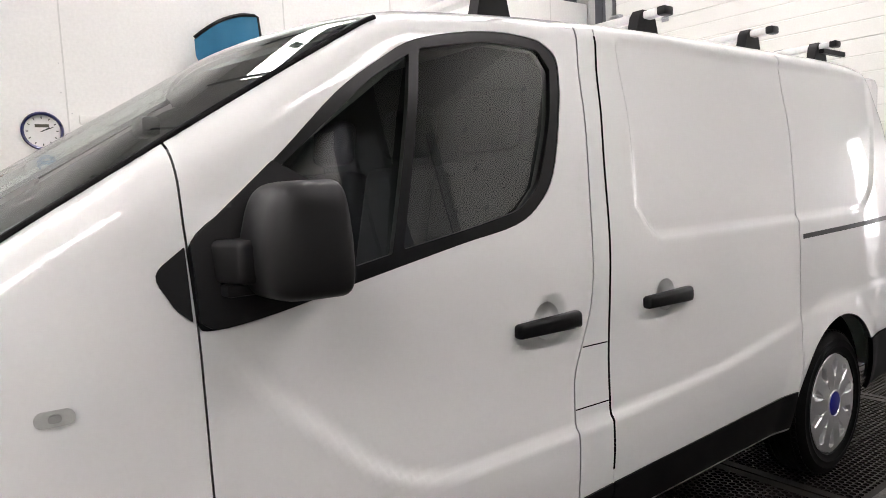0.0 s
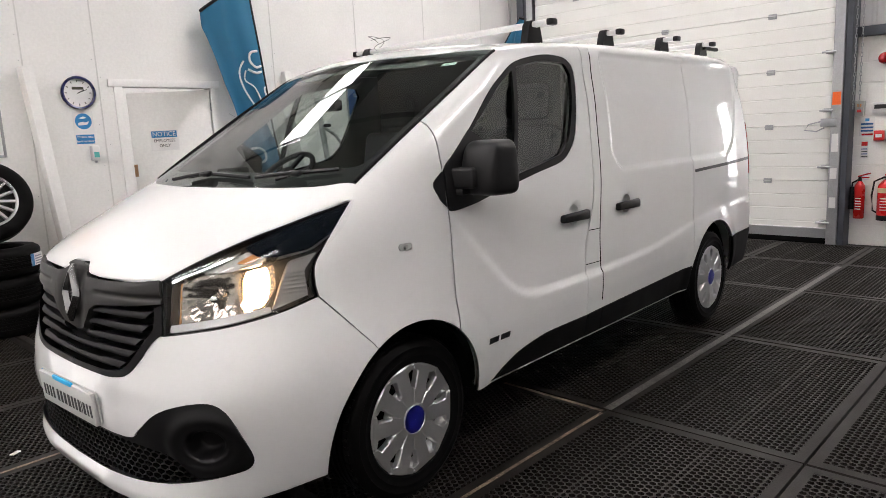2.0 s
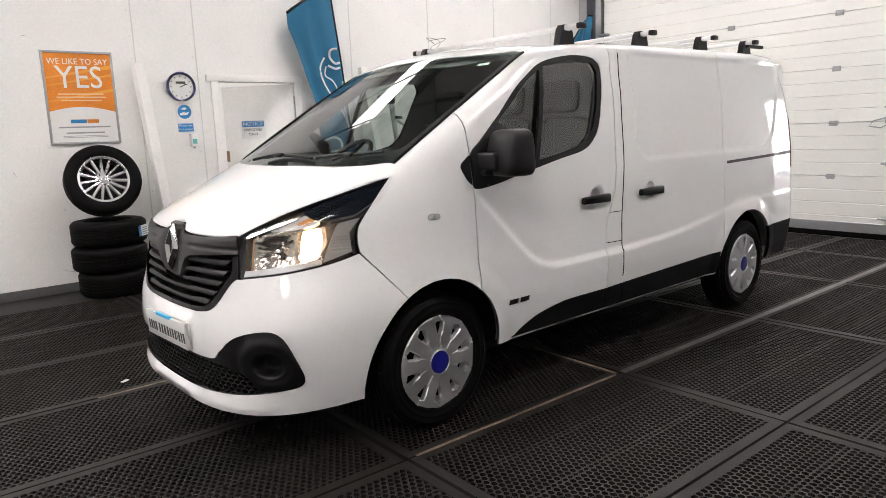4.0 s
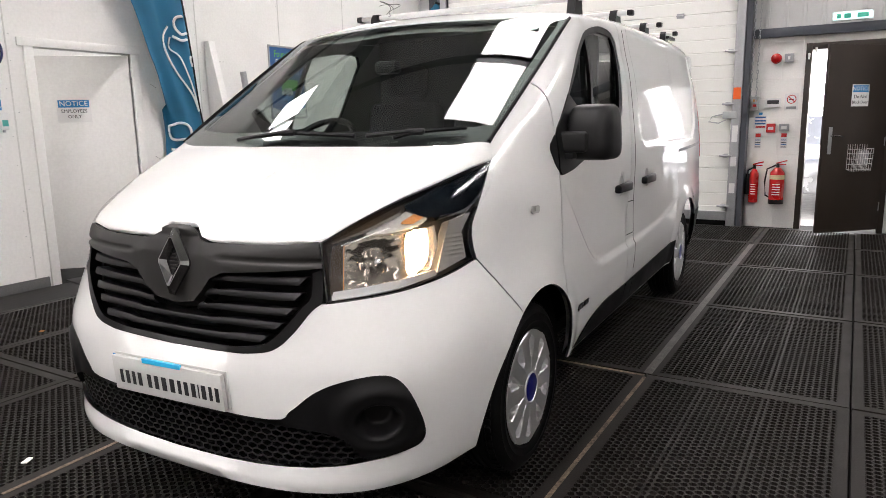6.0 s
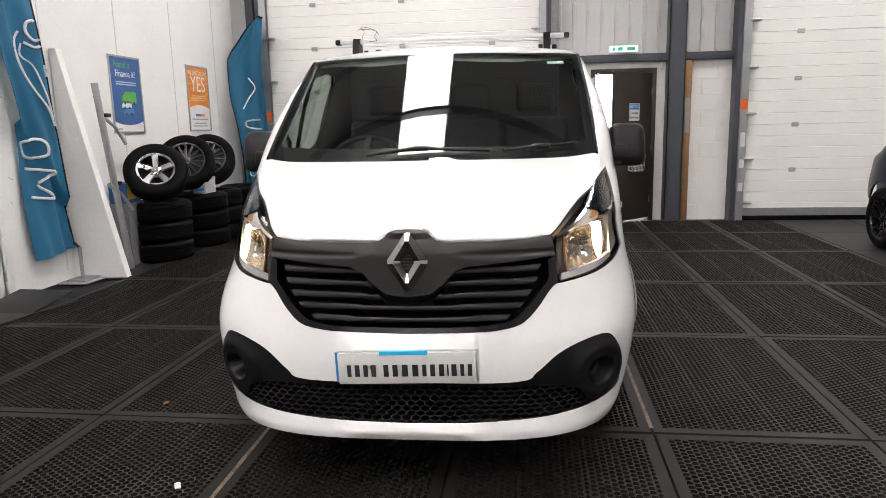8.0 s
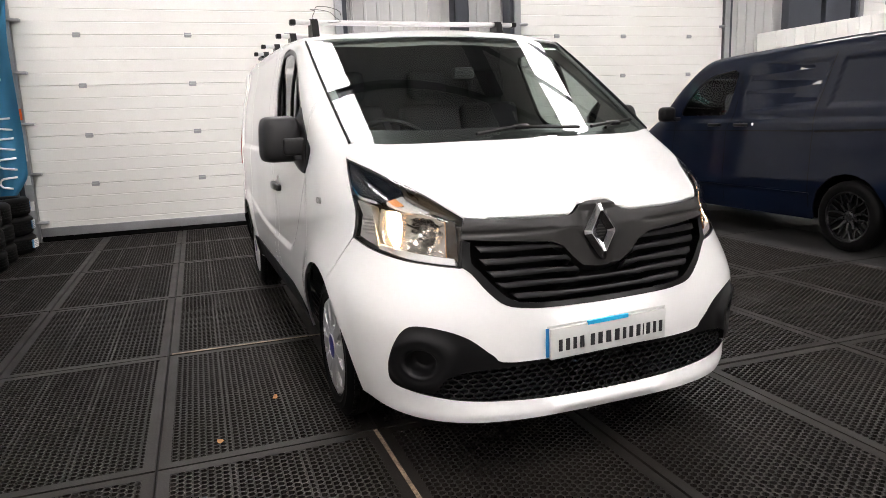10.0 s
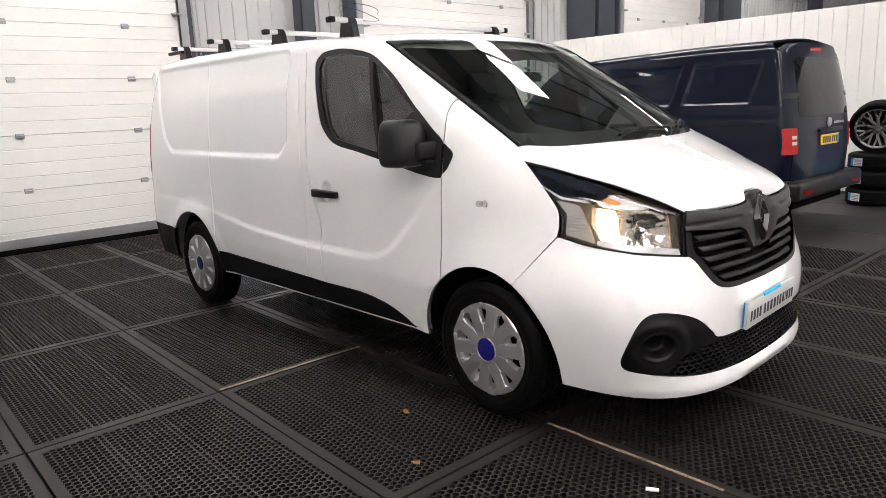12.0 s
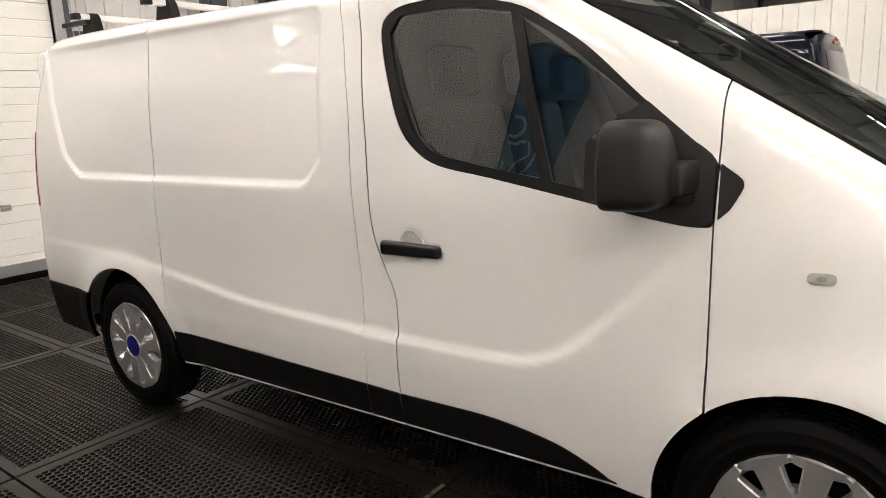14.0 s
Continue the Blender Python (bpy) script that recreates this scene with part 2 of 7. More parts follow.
def lettering(text, size, m, material, parent=None, depth=0.0008, name="lettering", align="CENTER", squeeze=1.0):
    """Words in the built-in font, as a mesh; m puts their x, y plane into the world."""
    cu = bpy.data.curves.new(name, "FONT")
    cu.body, cu.size, cu.extrude, cu.align_x, cu.align_y, cu.resolution_u = text, size, depth, align, "CENTER", 3
    tmp = bpy.data.objects.new(name, cu)
    scene.collection.objects.link(tmp)
    me = bpy.data.meshes.new_from_object(tmp.evaluated_get(bpy.context.evaluated_depsgraph_get()))
    bpy.data.objects.remove(tmp)
    bpy.data.curves.remove(cu)
    me.transform(m @ Matrix.Diagonal((squeeze, 1, 1, 1)))
    me.materials.clear()
    me.materials.append(material)
    ob = new(name, me)
    ob.parent = parent
    return ob


# poses that turn flat x, y artwork onto upright walls
def on_north(x, y, z):
    """On a wall that is seen looking north (+y)."""
    return Matrix(((1, 0, 0, x), (0, 0, -1, y), (0, 1, 0, z), (0, 0, 0, 1)))


def on_east(x, y, z):
    """On a wall that is seen looking east (+x)."""
    return Matrix(((0, 0, -1, x), (-1, 0, 0, y), (0, 1, 0, z), (0, 0, 0, 1)))


def on_south(x, y, z):
    """On a wall that is seen looking south (-y)."""
    return Matrix(((-1, 0, 0, x), (0, 0, 1, y), (0, 1, 0, z), (0, 0, 0, 1)))
# ---- the panel van's body surface, as one implicit function ----
def lerp_tab(v, tab):
    """A smooth curve through a table, with no overshoot."""
    x, y = np.array(tab, float).T
    h = np.diff(x)
    d = np.diff(y) / h
    m = np.zeros(len(x))
    if len(x) > 2:
        same = d[:-1] * d[1:] > 0
        w1, w2 = 2 * h[1:] + h[:-1], h[1:] + 2 * h[:-1]
        m[1:-1] = np.where(same, (w1 + w2) / (w1 / np.where(same, d[:-1], 1) + w2 / np.where(same, d[1:], 1)), 0)
    m[0], m[-1] = d[0], d[-1]
    v = np.clip(v, x[0], x[-1])
    i = np.clip(np.searchsorted(x, v) - 1, 0, len(h) - 1)
    t = (v - x[i]) / h[i]
    return y[i] * (2 * t ** 3 - 3 * t ** 2 + 1) + m[i] * h[i] * (t ** 3 - 2 * t ** 2 + t) + y[i + 1] * (3 * t ** 2 - 2 * t ** 3) + m[i + 1] * h[i] * (t ** 3 - t ** 2)


def smooth01(v):
    v = np.clip(v, 0, 1)
    return v * v * (3 - 2 * v)


def smax(a, b, k):
    h = np.clip(0.5 + 0.5 * (a - b) / k, 0, 1)
    return b + (a - b) * h + k * h * (1 - h)


W_TAB = [(0.0, 0.80), (0.2, 0.86), (0.3, 0.898), (0.4, 0.925), (0.5, 0.942), (0.62, 0.955), (0.72, 0.956), (0.85, 0.951), (1.0, 0.946), (1.15, 0.938),
         (1.25, 0.928), (1.4, 0.91), (1.6, 0.876), (1.75, 0.835), (1.85, 0.81), (1.92, 0.79), (2.1, 0.73)]
NOSE = [(0.0, -0.80), (0.16, -0.86), (0.2, -0.925), (0.235, -0.955), (0.275, -0.962), (0.33, -0.947), (0.42, -0.942), (0.5, -0.945), (0.62, -0.935), (0.75, -0.91), (0.9, -0.898), (1.0, -0.888), (1.06, -0.86), (1.12, -0.80), (1.24, -0.62),
        (1.3, -0.52), (2.0, 0.22)]
NOSE_END = [(0.0, 0.4), (1.3, 0.45), (2.0, 1.08)]
NOSE_P = [(0.0, 4.6), (0.45, 5.6), (0.62, 5.6), (0.9, 3.0), (1.04, 2.5), (2.0, 2.5)]
NOSE_Q = [(0.0, 0.32), (0.3, 0.30), (0.62, 0.30), (0.9, 0.30), (1.04, 0.29), (1.24, 0.35), (2.0, 0.35)]
CREASE = [(0.14, 1.235), (0.2, 1.172), (0.37, 1.005), (0.52, 0.858), (0.62, 0.768), (0.70, 0.722), (0.80, 0.696), (0.95, 0.687), (1.25, 0.687), (2.0, 0.712), (2.5, 0.768), (2.9, 0.815), (3.4, 0.84), (4.2, 0.84)]
PANEL = (1.540, 0.330)


def seg_below(x, z):
    """How far (x, z) lies above the crease line."""
    return z - lerp_tab(x, CREASE)


def sculpt(x, z):
    d = seg_below(x, z) / (1 + 1.2 * smooth01((0.75 - x) / 0.2))
    on = smooth01((x - 0.12) / 0.16)
    scallop = -0.0145 * smooth01((d + 0.012) / 0.030) * (1 - smooth01((z - 0.86) / 0.42)) * on * (1 - 0.35 * smooth01((x - 1.4) / 0.5)) * (1 - 0.55 * smooth01((x - 2.3) / 0.5))
    pz, hz = PANEL
    front, back = 1.63 + 0.10 * (z - 1.32), 3.52 + 0.55 * (z - 1.29)
    px, hx = (front + back) / 2, (back - front) / 2
    cut = np.maximum(0, (pz - z) - hz + 0.11) * 0.9
    ax, az = np.abs(x - px) - hx + 0.05 + cut, np.abs(z - pz) - hz + 0.05
    sd = np.hypot(np.maximum(ax, 0), np.maximum(az, 0)) + np.minimum(np.maximum(ax, az), 0) - 0.05
    panel = -0.013 * smooth01(-sd / 0.028 + 0.3)
    flare = 0
    for cx, cz in ((-0.020, 0.33), (3.05, 0.34)):
        r = np.hypot(x - cx, z - cz)
        flare = flare + 0.016 * (1 - smooth01((r - 0.42) / 0.13)) * (1 if cx > 1 else smooth01((x + 0.5) / 0.2))
    dish = -0.020 * (1 - smooth01((np.hypot(x - 1.215, (z - 1.032) * 1.05) - 0.022) / 0.040))
    return scallop + panel + flare + dish


def half_width(x, z):
    w = lerp_tab(z, W_TAB)
    xn, xe = lerp_tab(z, NOSE), lerp_tab(z, NOSE_END)
    u = np.clip((xe - x) / (xe - xn), 0, 1.0)
    f = np.maximum(1 - u ** lerp_tab(z, NOSE_P), 0) ** lerp_tab(z, NOSE_Q)
    f = np.where(x < xn, -2 * (xn - x) - 0.001, f)
    rear = 1 - 0.05 * smooth01((x - 2.9) / 1.2) ** 2
    return w * f * rear + sculpt(x, z) * smooth01((x + 0.75) / 0.3)


HOOD = [(-1.0, 0.72), (-0.93, 0.87), (-0.895, 0.96), (-0.87, 1.015), (-0.835, 1.062), (-0.78, 1.107), (-0.7, 1.151), (-0.5, 1.232), (-0.3, 1.304), (-0.1, 1.363), (0.1, 1.41), (1.0, 1.5)]
ROOF = [(-1, 1.6), (0.3, 1.80), (0.6, 1.87), (0.8, 1.905), (1.0, 1.927), (1.4, 1.955), (2.0, 1.975), (3.4, 1.985), (3.9, 1.968), (4.2, 1.93)]


def top_height(x, y):
    hood = lerp_tab(x, HOOD) - np.clip(0.0875 + (-0.143 - x) * 0.232, 0.06, 0.3) * y * y
    screen = 1.297 + 0.594 * (x + 0.143) + 0.16 * (0.64 - y * y)
    roof = lerp_tab(x, ROOF) - 0.055 * (y / 0.8) ** 2
    up = -smax(-screen, -roof, 0.03)
    return np.maximum(hood, up)


REAR = [(0.0, 4.0), (0.3, 4.05), (0.7, 4.066), (1.2, 4.05), (1.7, 3.97), (1.95, 3.88), (2.1, 3.8)]


def body(x, y, z):
    """Below zero inside the van's body."""
    y = np.abs(y)
    g = y - half_width(x, z)
    g = smax(g, (z - top_height(x, y)) * (0.8 + 0.1 * smooth01((x + 0.2) / 0.6)), 0.03 + 0.04 * smooth01((x + 0.55) / 0.5))
    g = smax(g, x - (lerp_tab(z, REAR) - 0.10 * (y / 0.9) ** 4), 0.08)
    return g


def pane_body(x, y, z):
    """The door glass: nearly flat from sill to roof."""
    return np.abs(y) - (half_width(x, z) - lerp_tab(z, W_TAB) + 0.9235 - 0.175 * (z - 1.25))


def screen_body(x, y, z):
    """The windscreen glass: its even curve runs on to the pillars."""
    return smax(np.abs(y) - half_width(x, z), (z - top_height(x, y)) * 0.85, 0.015)


FIELD = {"shape": body}


def march(ox, oy, oz, dx, dy, dz, lo, hi, n=44):
    """Bisects along rays for the body's surface, from lo (inside) to hi (outside)."""
    lo, hi = np.broadcast_to(np.float64(lo), np.shape(ox + dx * 0.0)).copy(), np.broadcast_to(np.float64(hi), np.shape(ox + dx * 0.0)).copy()
    for _ in range(n):
        m = (lo + hi) / 2
        inside = FIELD["shape"](ox + dx * m, oy + dy * m, oz + dz * m) < 0
        lo, hi = np.where(inside, m, lo), np.where(inside, hi, m)
    m = (lo + hi) / 2
    return ox + dx * m, oy + dy * m, oz + dz * m


def on_side(a, b):
    """Points (x, z) laid onto the flank."""
    a, b = np.asarray(a, float), np.asarray(b, float)
    return march(a, 0 * a, b, 0 * a, 1 + 0 * a, 0 * a, 0.0, 1.3)


def on_top(a, b):
    """Points (x, y) laid onto bonnet, windscreen and roof."""
    a, b = np.asarray(a, float), np.asarray(b, float)
    return march(a, b, 0 * a + 0.7, 0 * a, 0 * a, 1 + 0 * a, 0.0, 1.6)


def on_nose(a, b):
    """Points (angle round the nose in degrees, z) laid onto the front."""
    a, b = np.radians(np.asarray(a, float)), np.asarray(b, float)
    return march(0 * a + 0.6, 0 * a, b, -np.cos(a), np.sin(a), 0 * a, 0.0, 2.2)

# ---- the hall ----
X_W, X_E, Y_S, Y_N, Z_C = -9.0, 7.1, -32.0, 4.10, 6.6
Y_B, Z_N = 8.2, 3.75  # the hall goes on behind the lower north partition

floor = tagged(part("floor", box(X_W - 0.3, X_E + 0.3, Y_S - 0.3, Y_B + 0.3, -0.2, -0.022), concrete), "concrete workshop floor beneath rubber mats, coloured black as the holes' shade", "floor", kind="structure")
apron = tagged(part("ground", box(X_E + 0.3, 400, -400, 400, -0.25, -0.05), paint_mat("pale yard concrete", (0.42, 0.41, 0.39), 0.8, vary=0.2, bump=0.05)), "pale concrete yard outside the open door", "ground", kind="structure")

# north wall, with the opening of the store door
bm = box(X_W, 1.05, Y_N, Y_N + 0.12, 0, Z_N)
box(1.965, X_E + 0.04, Y_N, Y_N + 0.12, 0, Z_N, bm=bm)
box(1.05, 1.965, Y_N, Y_N + 0.12, 2.055, Z_N, bm=bm)
wall_north = tagged(part("wall_north", bm, wall_white), "white painted board wall, scuffed", "wall", kind="structure")
bm = bmesh.new()
for x in (-1.25, 0.22, 0.84, 2.78, 4.01, 5.23, 6.45):
    box(x - 0.006, x + 0.006, Y_N - 0.0025, Y_N + 0.01, 0.1, Z_N - 0.02, bm=bm)
part("board_joint", bm, paint_mat("filled board joint", (0.66, 0.66, 0.64), 0.7, vary=0.1), wall_north)
rng = random.Random(11)
nail = None
for x in (-1.25, 0.22, 0.84, 2.78, 4.01, 5.23):
    for k in range(16):
        if rng.random() < 0.25:
            continue
        m = Matrix.Translation((x + rng.choice((-0.03, 0.03)) + rng.uniform(-0.01, 0.01), Y_N - 0.001, 0.3 + 0.2 * k + rng.uniform(-0.05, 0.05)))
        if nail is None:
            nail = part("nail_head", lathe([(0.0005, -0.001), (0.0035, -0.0008), (0.0042, 0.001)], 8, "y"), steel_grey, wall_north)
            ob = nail
        else:
            ob = new("nail_head", nail.data)
            ob.parent = wall_north
        ob.matrix_basis = m
scuff = paint_mat("grey scuff", (0.30, 0.29, 0.28), 0.7, vary=0.3)
for k in range(26):
    x, z, w = rng.uniform(-1.6, 3.6), rng.choice((rng.uniform(0.15, 1.0), rng.uniform(0.9, 2.6))), rng.uniform(0.008, 0.05)
    if 0.9 < x < 2.1:
        continue
    part("scuff", moved(box(-w, w, -0.0012, 0.0, -0.0018, 0.0018, 0.0005, 1), Matrix.Translation((x, Y_N - 0.0006, z)) @ pose(0, 0, 0, 0, rng.uniform(-70, 70), 0)), scuff, wall_north)
tagged(part("baseboard", box(X_W, 0.95, Y_N - 0.02, Y_N, -0.02, 0.09, 0.004), paint_mat("dark skirting", (0.10, 0.10, 0.10), 0.6, vary=0.2)), "dark grey skirting along the white wall", "skirting", kind="structure")
tagged(part("wall_back", box(X_W - 0.2, X_E + 0.3, Y_B, Y_B + 0.2, 0, Z_C), wall_white), "plain white wall behind the partition", "wall", kind="structure")
wall_west = tagged(part("wall_west", box(X_W - 0.2, X_W, Y_S, Y_B, 0, Z_C), hall_grey), "plain grey workshop wall", "wall", kind="structure")
wall_south = tagged(part("wall_south", box(X_W, X_E + 0.3, Y_S - 0.2, Y_S, 0, Z_C), clad_grey), "plain pale grey workshop wall", "wall", kind="structure")


def clad(y0, y1, z0, z1, x, name):
    """Ribbed sheet cladding in the plane of the east wall."""
    bm = bmesh.new()
    box(x, x + 0.04, y0, y1, z0, z1, bm=bm)
    y = y0 + 0.05
    while y < y1 - 0.05:
        box(x - 0.018, x + 0.01, y, y + 0.045, z0, z1, 0.006, 1, bm=bm)
        y += 0.20
    return tagged(part(name, bm, clad_grey), "pale grey ribbed wall cladding", "wall", kind="structure")


clad(-3.38, -0.76, 2.40, Z_C, X_E + 0.06, "wall_east_cladding")
clad(-10.45, -7.58, 0.0, Z_C, X_E + 0.06, "wall_east_pier")
clad(Y_S - 0.2, -14.30, 0.0, Z_C, X_E + 0.06, "wall_east_far")
clad(3.62, 4.81, 0.0, Z_C, X_E + 0.06, "wall_east_corner")
clad(4.81, 6.60, 0.0, 3.60, X_E + 0.06, "wall_east_below_window")
clad(4.81, 6.60, 5.20, Z_C, X_E + 0.06, "wall_east_above_window")
clad(6.60, Y_B, 0.0, Z_C, X_E + 0.06, "wall_east_back")
bm = box(X_E + 0.2, X_E + 0.3, Y_S - 0.2, -2.285, 0, Z_C)
for q in ((-1.355, 4.81, 0, Z_C), (-2.285, -1.355, 2.19, Z_C), (4.81, 6.60, 0, 3.60), (4.81, 6.60, 5.20, Z_C), (6.60, Y_B, 0, Z_C)):
    box(X_E + 0.2, X_E + 0.3, *q, bm=bm)
tagged(part("wall_east_backing", bm, clad_grey), "outer skin of the east wall", "wall", kind="structure")
window_1 = tagged(new("window_1"), "high steel window with greenery outside", "window", kind="structure")
bm = box(X_E + 0.08, X_E + 0.22, 4.81, 4.87, 3.60, 5.20)
for q in ((6.54, 6.60, 3.60, 5.20), (5.68, 5.73, 3.66, 5.14), (4.87, 6.54, 3.60, 3.66), (4.87, 6.54, 5.14, 5.20)):
    box(X_E + 0.08, X_E + 0.22, *q, bm=bm)
part("window_frame", bm, column_paint, window_1)
for y0, y1 in ((4.87, 5.68), (5.73, 6.54)):
    part("pane", box(X_E + 0.14, X_E + 0.146, y0, y1, 3.66, 5.14), clear_glass, window_1).visible_shadow = False

# ceiling with rooflights
STRIPS = [(5.8, 6.8), (0.4, 1.4), (-5.4, -4.4), (-10.9, -9.9), (-16.3, -15.3)]
BAYS = [(X_W + 0.5, -1.9), (2.0, X_E - 0.3)]
NORTH_BAYS = [(X_W + 0.5, -1.9), (1.6, 3.7)]  # each strip is broken at the middle of the roof
bm = bmesh.new()
edges = [Y_S] + [v for s in sorted(STRIPS) for v in s] + [Y_B + 0.2]
for a, b in zip(edges[::2], edges[1::2]):
    box(X_W, X_E + 0.3, a, b, Z_C, Z_C + 0.1, bm=bm)
for a, b in STRIPS:
    bays = BAYS if a < 5 else NORTH_BAYS
    for x0, x1 in ((X_W, bays[0][0]), (bays[0][1], bays[1][0]), (bays[1][1], X_E + 0.3)):
        box(x0, x1, a, b, Z_C, Z_C + 0.1, bm=bm)
tagged(part("ceiling", bm, paint_mat("pale roof lining", (0.60, 0.60, 0.58), 0.6, vary=0.06)), "pale grey ribbed roof lining with rooflight strips", "ceiling", kind="structure")
for a, b in STRIPS:
    for x0, x1 in (BAYS if a < 5 else NORTH_BAYS):
        tagged(part("rooflight", box(x0, x1, a, b, Z_C + 0.02, Z_C + 0.06), rooflight_glow), "long translucent rooflight strip bright with daylight", "rooflight", "rooflights in the roof", "structure")
for x in np.arange(X_W + 0.65, X_E, 1.25):
    tagged(part("purlin", box(x - 0.03, x + 0.03, Y_S, Y_B, Z_C - 0.14, Z_C - 0.002), column_paint), "dark steel roof purlin under the lining", "roof beam", "roof purlins", "structure")

for y in (4.45, -2.525, -9.70, -15.35, -21.9):
    tagged(part("rafter", box(X_W, X_E - 0.005, y - 0.13, y + 0.13, Z_C - 0.60, Z_C - 0.145, 0.006), column_paint), "deep dark steel rafter across the hall", "roof beam", "steel rafters", "structure")

# ---- east wall: sectional doors, blockwork, way out ----


def sectional_door(y0, y1, top, hinge_rows, name, label):
    """An insulated overhead door of ribbed panels, with hinges, tracks and a bottom seal."""
    x, h, ribs = 6.915, 0.630, 4
    d = tagged(new(name), label, "overhead door", kind="structure")
    prof = []
    for k in range(ribs):
        z = k * h / ribs
        g = 0.009 if k == 0 else 0.005
        prof += [(g, z), (g, z + 0.003), (0.0, z + 0.010), (0.0, z + h / ribs - 0.004), (0.003, z + h / ribs - 0.001)]
    z, me = 0.085, None
    while z < top:
        if me is None:
            bm = bmesh.new()
            a, b = [bm.verts.new((q, y0, w)) for q, w in prof], [bm.verts.new((q, y1, w)) for q, w in prof]
            for i in range(len(prof) - 1):
                bm.faces.new((a[i], a[i + 1], b[i + 1], b[i]))
            bmesh.ops.recalc_face_normals(bm, faces=bm.faces[:])
            if bm.faces[0].normal.x > 0:
                bmesh.ops.reverse_faces(bm, faces=bm.faces[:])
            box(0.012, 0.045, y0, y1, 0.0, h - 0.004, bm=bm)
            p = part("panel", bm, door_white, d, smooth=False)
            me = p.data
        else:
            p = new("panel", me)
            p.parent = d
        p.matrix_basis = Matrix.Translation((x, 0, z))
        for y in hinge_rows:
            q = part("hinge", merge(box(x - 0.014, x + 0.002, y - 0.045, y + 0.045, z + h - 0.030, z + h + 0.030, 0.003, 1), rod((x - 0.016, y - 0.05, z + h), (x - 0.016, y + 0.05, z + h), 0.007, 8)), steel_grey, d)
        z += h
    part("bottom_rail", box(x - 0.012, x + 0.05, y0, y1, 0.060, 0.175, 0.004, 1), steel_grey, d, "grey metal bottom rail")
    part("bottom_seal", box(x - 0.008, x + 0.04, y0, y1, -0.020, 0.062, 0.010, 2), rubber, d, "black rubber bottom seal")
    for y, s in ((y0, -1), (y1, 1)):
        part("track", merge(box(x - 0.075, x - 0.060, min(y, y + s * 0.105), max(y, y + s * 0.105), 0.0, top, 0.003, 1), box(x - 0.062, x + 0.05, y + s * 0.075 - 0.03, y + s * 0.075 + 0.03, -0.02, top, 0.003, 1)), steel_grey, d)
        part("door_jamb", box(x - 0.045, x + 0.22, min(y + s * 0.107, y + s * 0.175), max(y + s * 0.107, y + s * 0.175), -0.02, top, 0.004, 1), column_paint, d)
        zz = 0.25
        while zz < top:
            part("roller_bracket", merge(box(x - 0.085, x - 0.005, y - s * 0.09 - 0.02, y + 0.02, zz - 0.018, zz + 0.018, 0.003, 1), rod((x - 0.09, y - s * 0.11, zz), (x - 0.09, y + s * 0.03, zz), 0.012, 8)), steel_grey, d)
            zz += 0.630
    return d


door_1 = sectional_door(-0.60, 3.43, 4.8, (2.72, 1.385, 0.07), "door_1", "white ribbed sectional overhead door, closed")
door_2 = sectional_door(-7.42, -3.50, 4.8, (-4.16, -5.40, -6.72), "door_2", "white ribbed sectional overhead door, closed")
sectional_door(-14.12, -10.63, 4.8, (-11.3, -12.4, -13.5), "door_5", "white sectional overhead door beyond the partition")
for d, y in ((door_1, -0.60), (door_2, -3.50), (door_1, 3.43)):
    k = 1 if y != -0.60 else -1
    part("warning_label", box(6.836, 6.839, min(y + k * 0.010, y + k * 0.095), max(y + k * 0.010, y + k * 0.095), 1.565, 1.705), paint_mat("orange label", (0.85, 0.13, 0.01), 0.5), d, "orange warning label")
    for z in (0.42, 0.75, 1.05):
        part("track_notice", box(6.836, 6.839, min(y + k * 0.02, y + k * 0.085), max(y + k * 0.02, y + k * 0.085), z, z + (0.20 if z > 1 else 0.12)), paper_white, d, "white track label")
part("latch", merge(box(6.83, 6.90, -0.66, -0.50, 1.33, 1.42, 0.006), tube([(6.86, -0.62, 1.39), (6.85, -0.50, 1.39), (6.83, -0.38, 1.36), (6.83, -0.34, 1.30), (6.83, -0.46, 1.28), (6.84, -0.54, 1.32)], 0.008, 8)), steel_grey, door_1, "steel slide latch")
for a, b in ((-0.78, 3.62), (-7.60, -3.32), (-14.3, -10.45)):
    tagged(part("wall_east_lintel", box(X_E, X_E + 0.2, a, b, 4.8, Z_C), clad_grey), "pale lintel above the overhead door", "wall", kind="structure")

# blockwork, its blocks laid in bond
wall_east = tagged(part("wall_east", merge(box(X_E - 0.007, X_E + 0.2, -3.36, -2.285, -0.02, 2.30), merge(box(X_E - 0.007, X_E + 0.2, -1.355, -0.75, -0.02, 2.30), box(X_E - 0.007, X_E + 0.2, -2.285, -1.355, 2.19, 2.30))), block_white), "white painted blockwork wall beside the way out", "wall", kind="structure")
for row in range(10):
    z0 = 0.225 * row
    y = -3.36 - (0.22 if row % 2 else 0)
    while y < -0.75:
        a, b = max(y, -3.36), min(y + 0.445, -0.75)
        for p, q in ((a, min(b, -2.285)), (max(a, -1.355), b)) if z0 < 2.1 else ((a, b),):
            if q - p > 0.03:
                part("block", box(X_E - 0.012 + 0.004 * random.random(), X_E + 0.052, p + 0.003, q - 0.003, z0 + 0.003 - 0.015, z0 + 0.209, 0.004, 1), block_white, wall_east)
        y += 0.45
tagged(part("rail_steel", box(X_E - 0.10, X_E + 0.06, -3.36, -0.76, 2.28, 2.385, 0.006), column_paint), "dark grey steel rail above the blockwork", "steel rail", kind="structure")
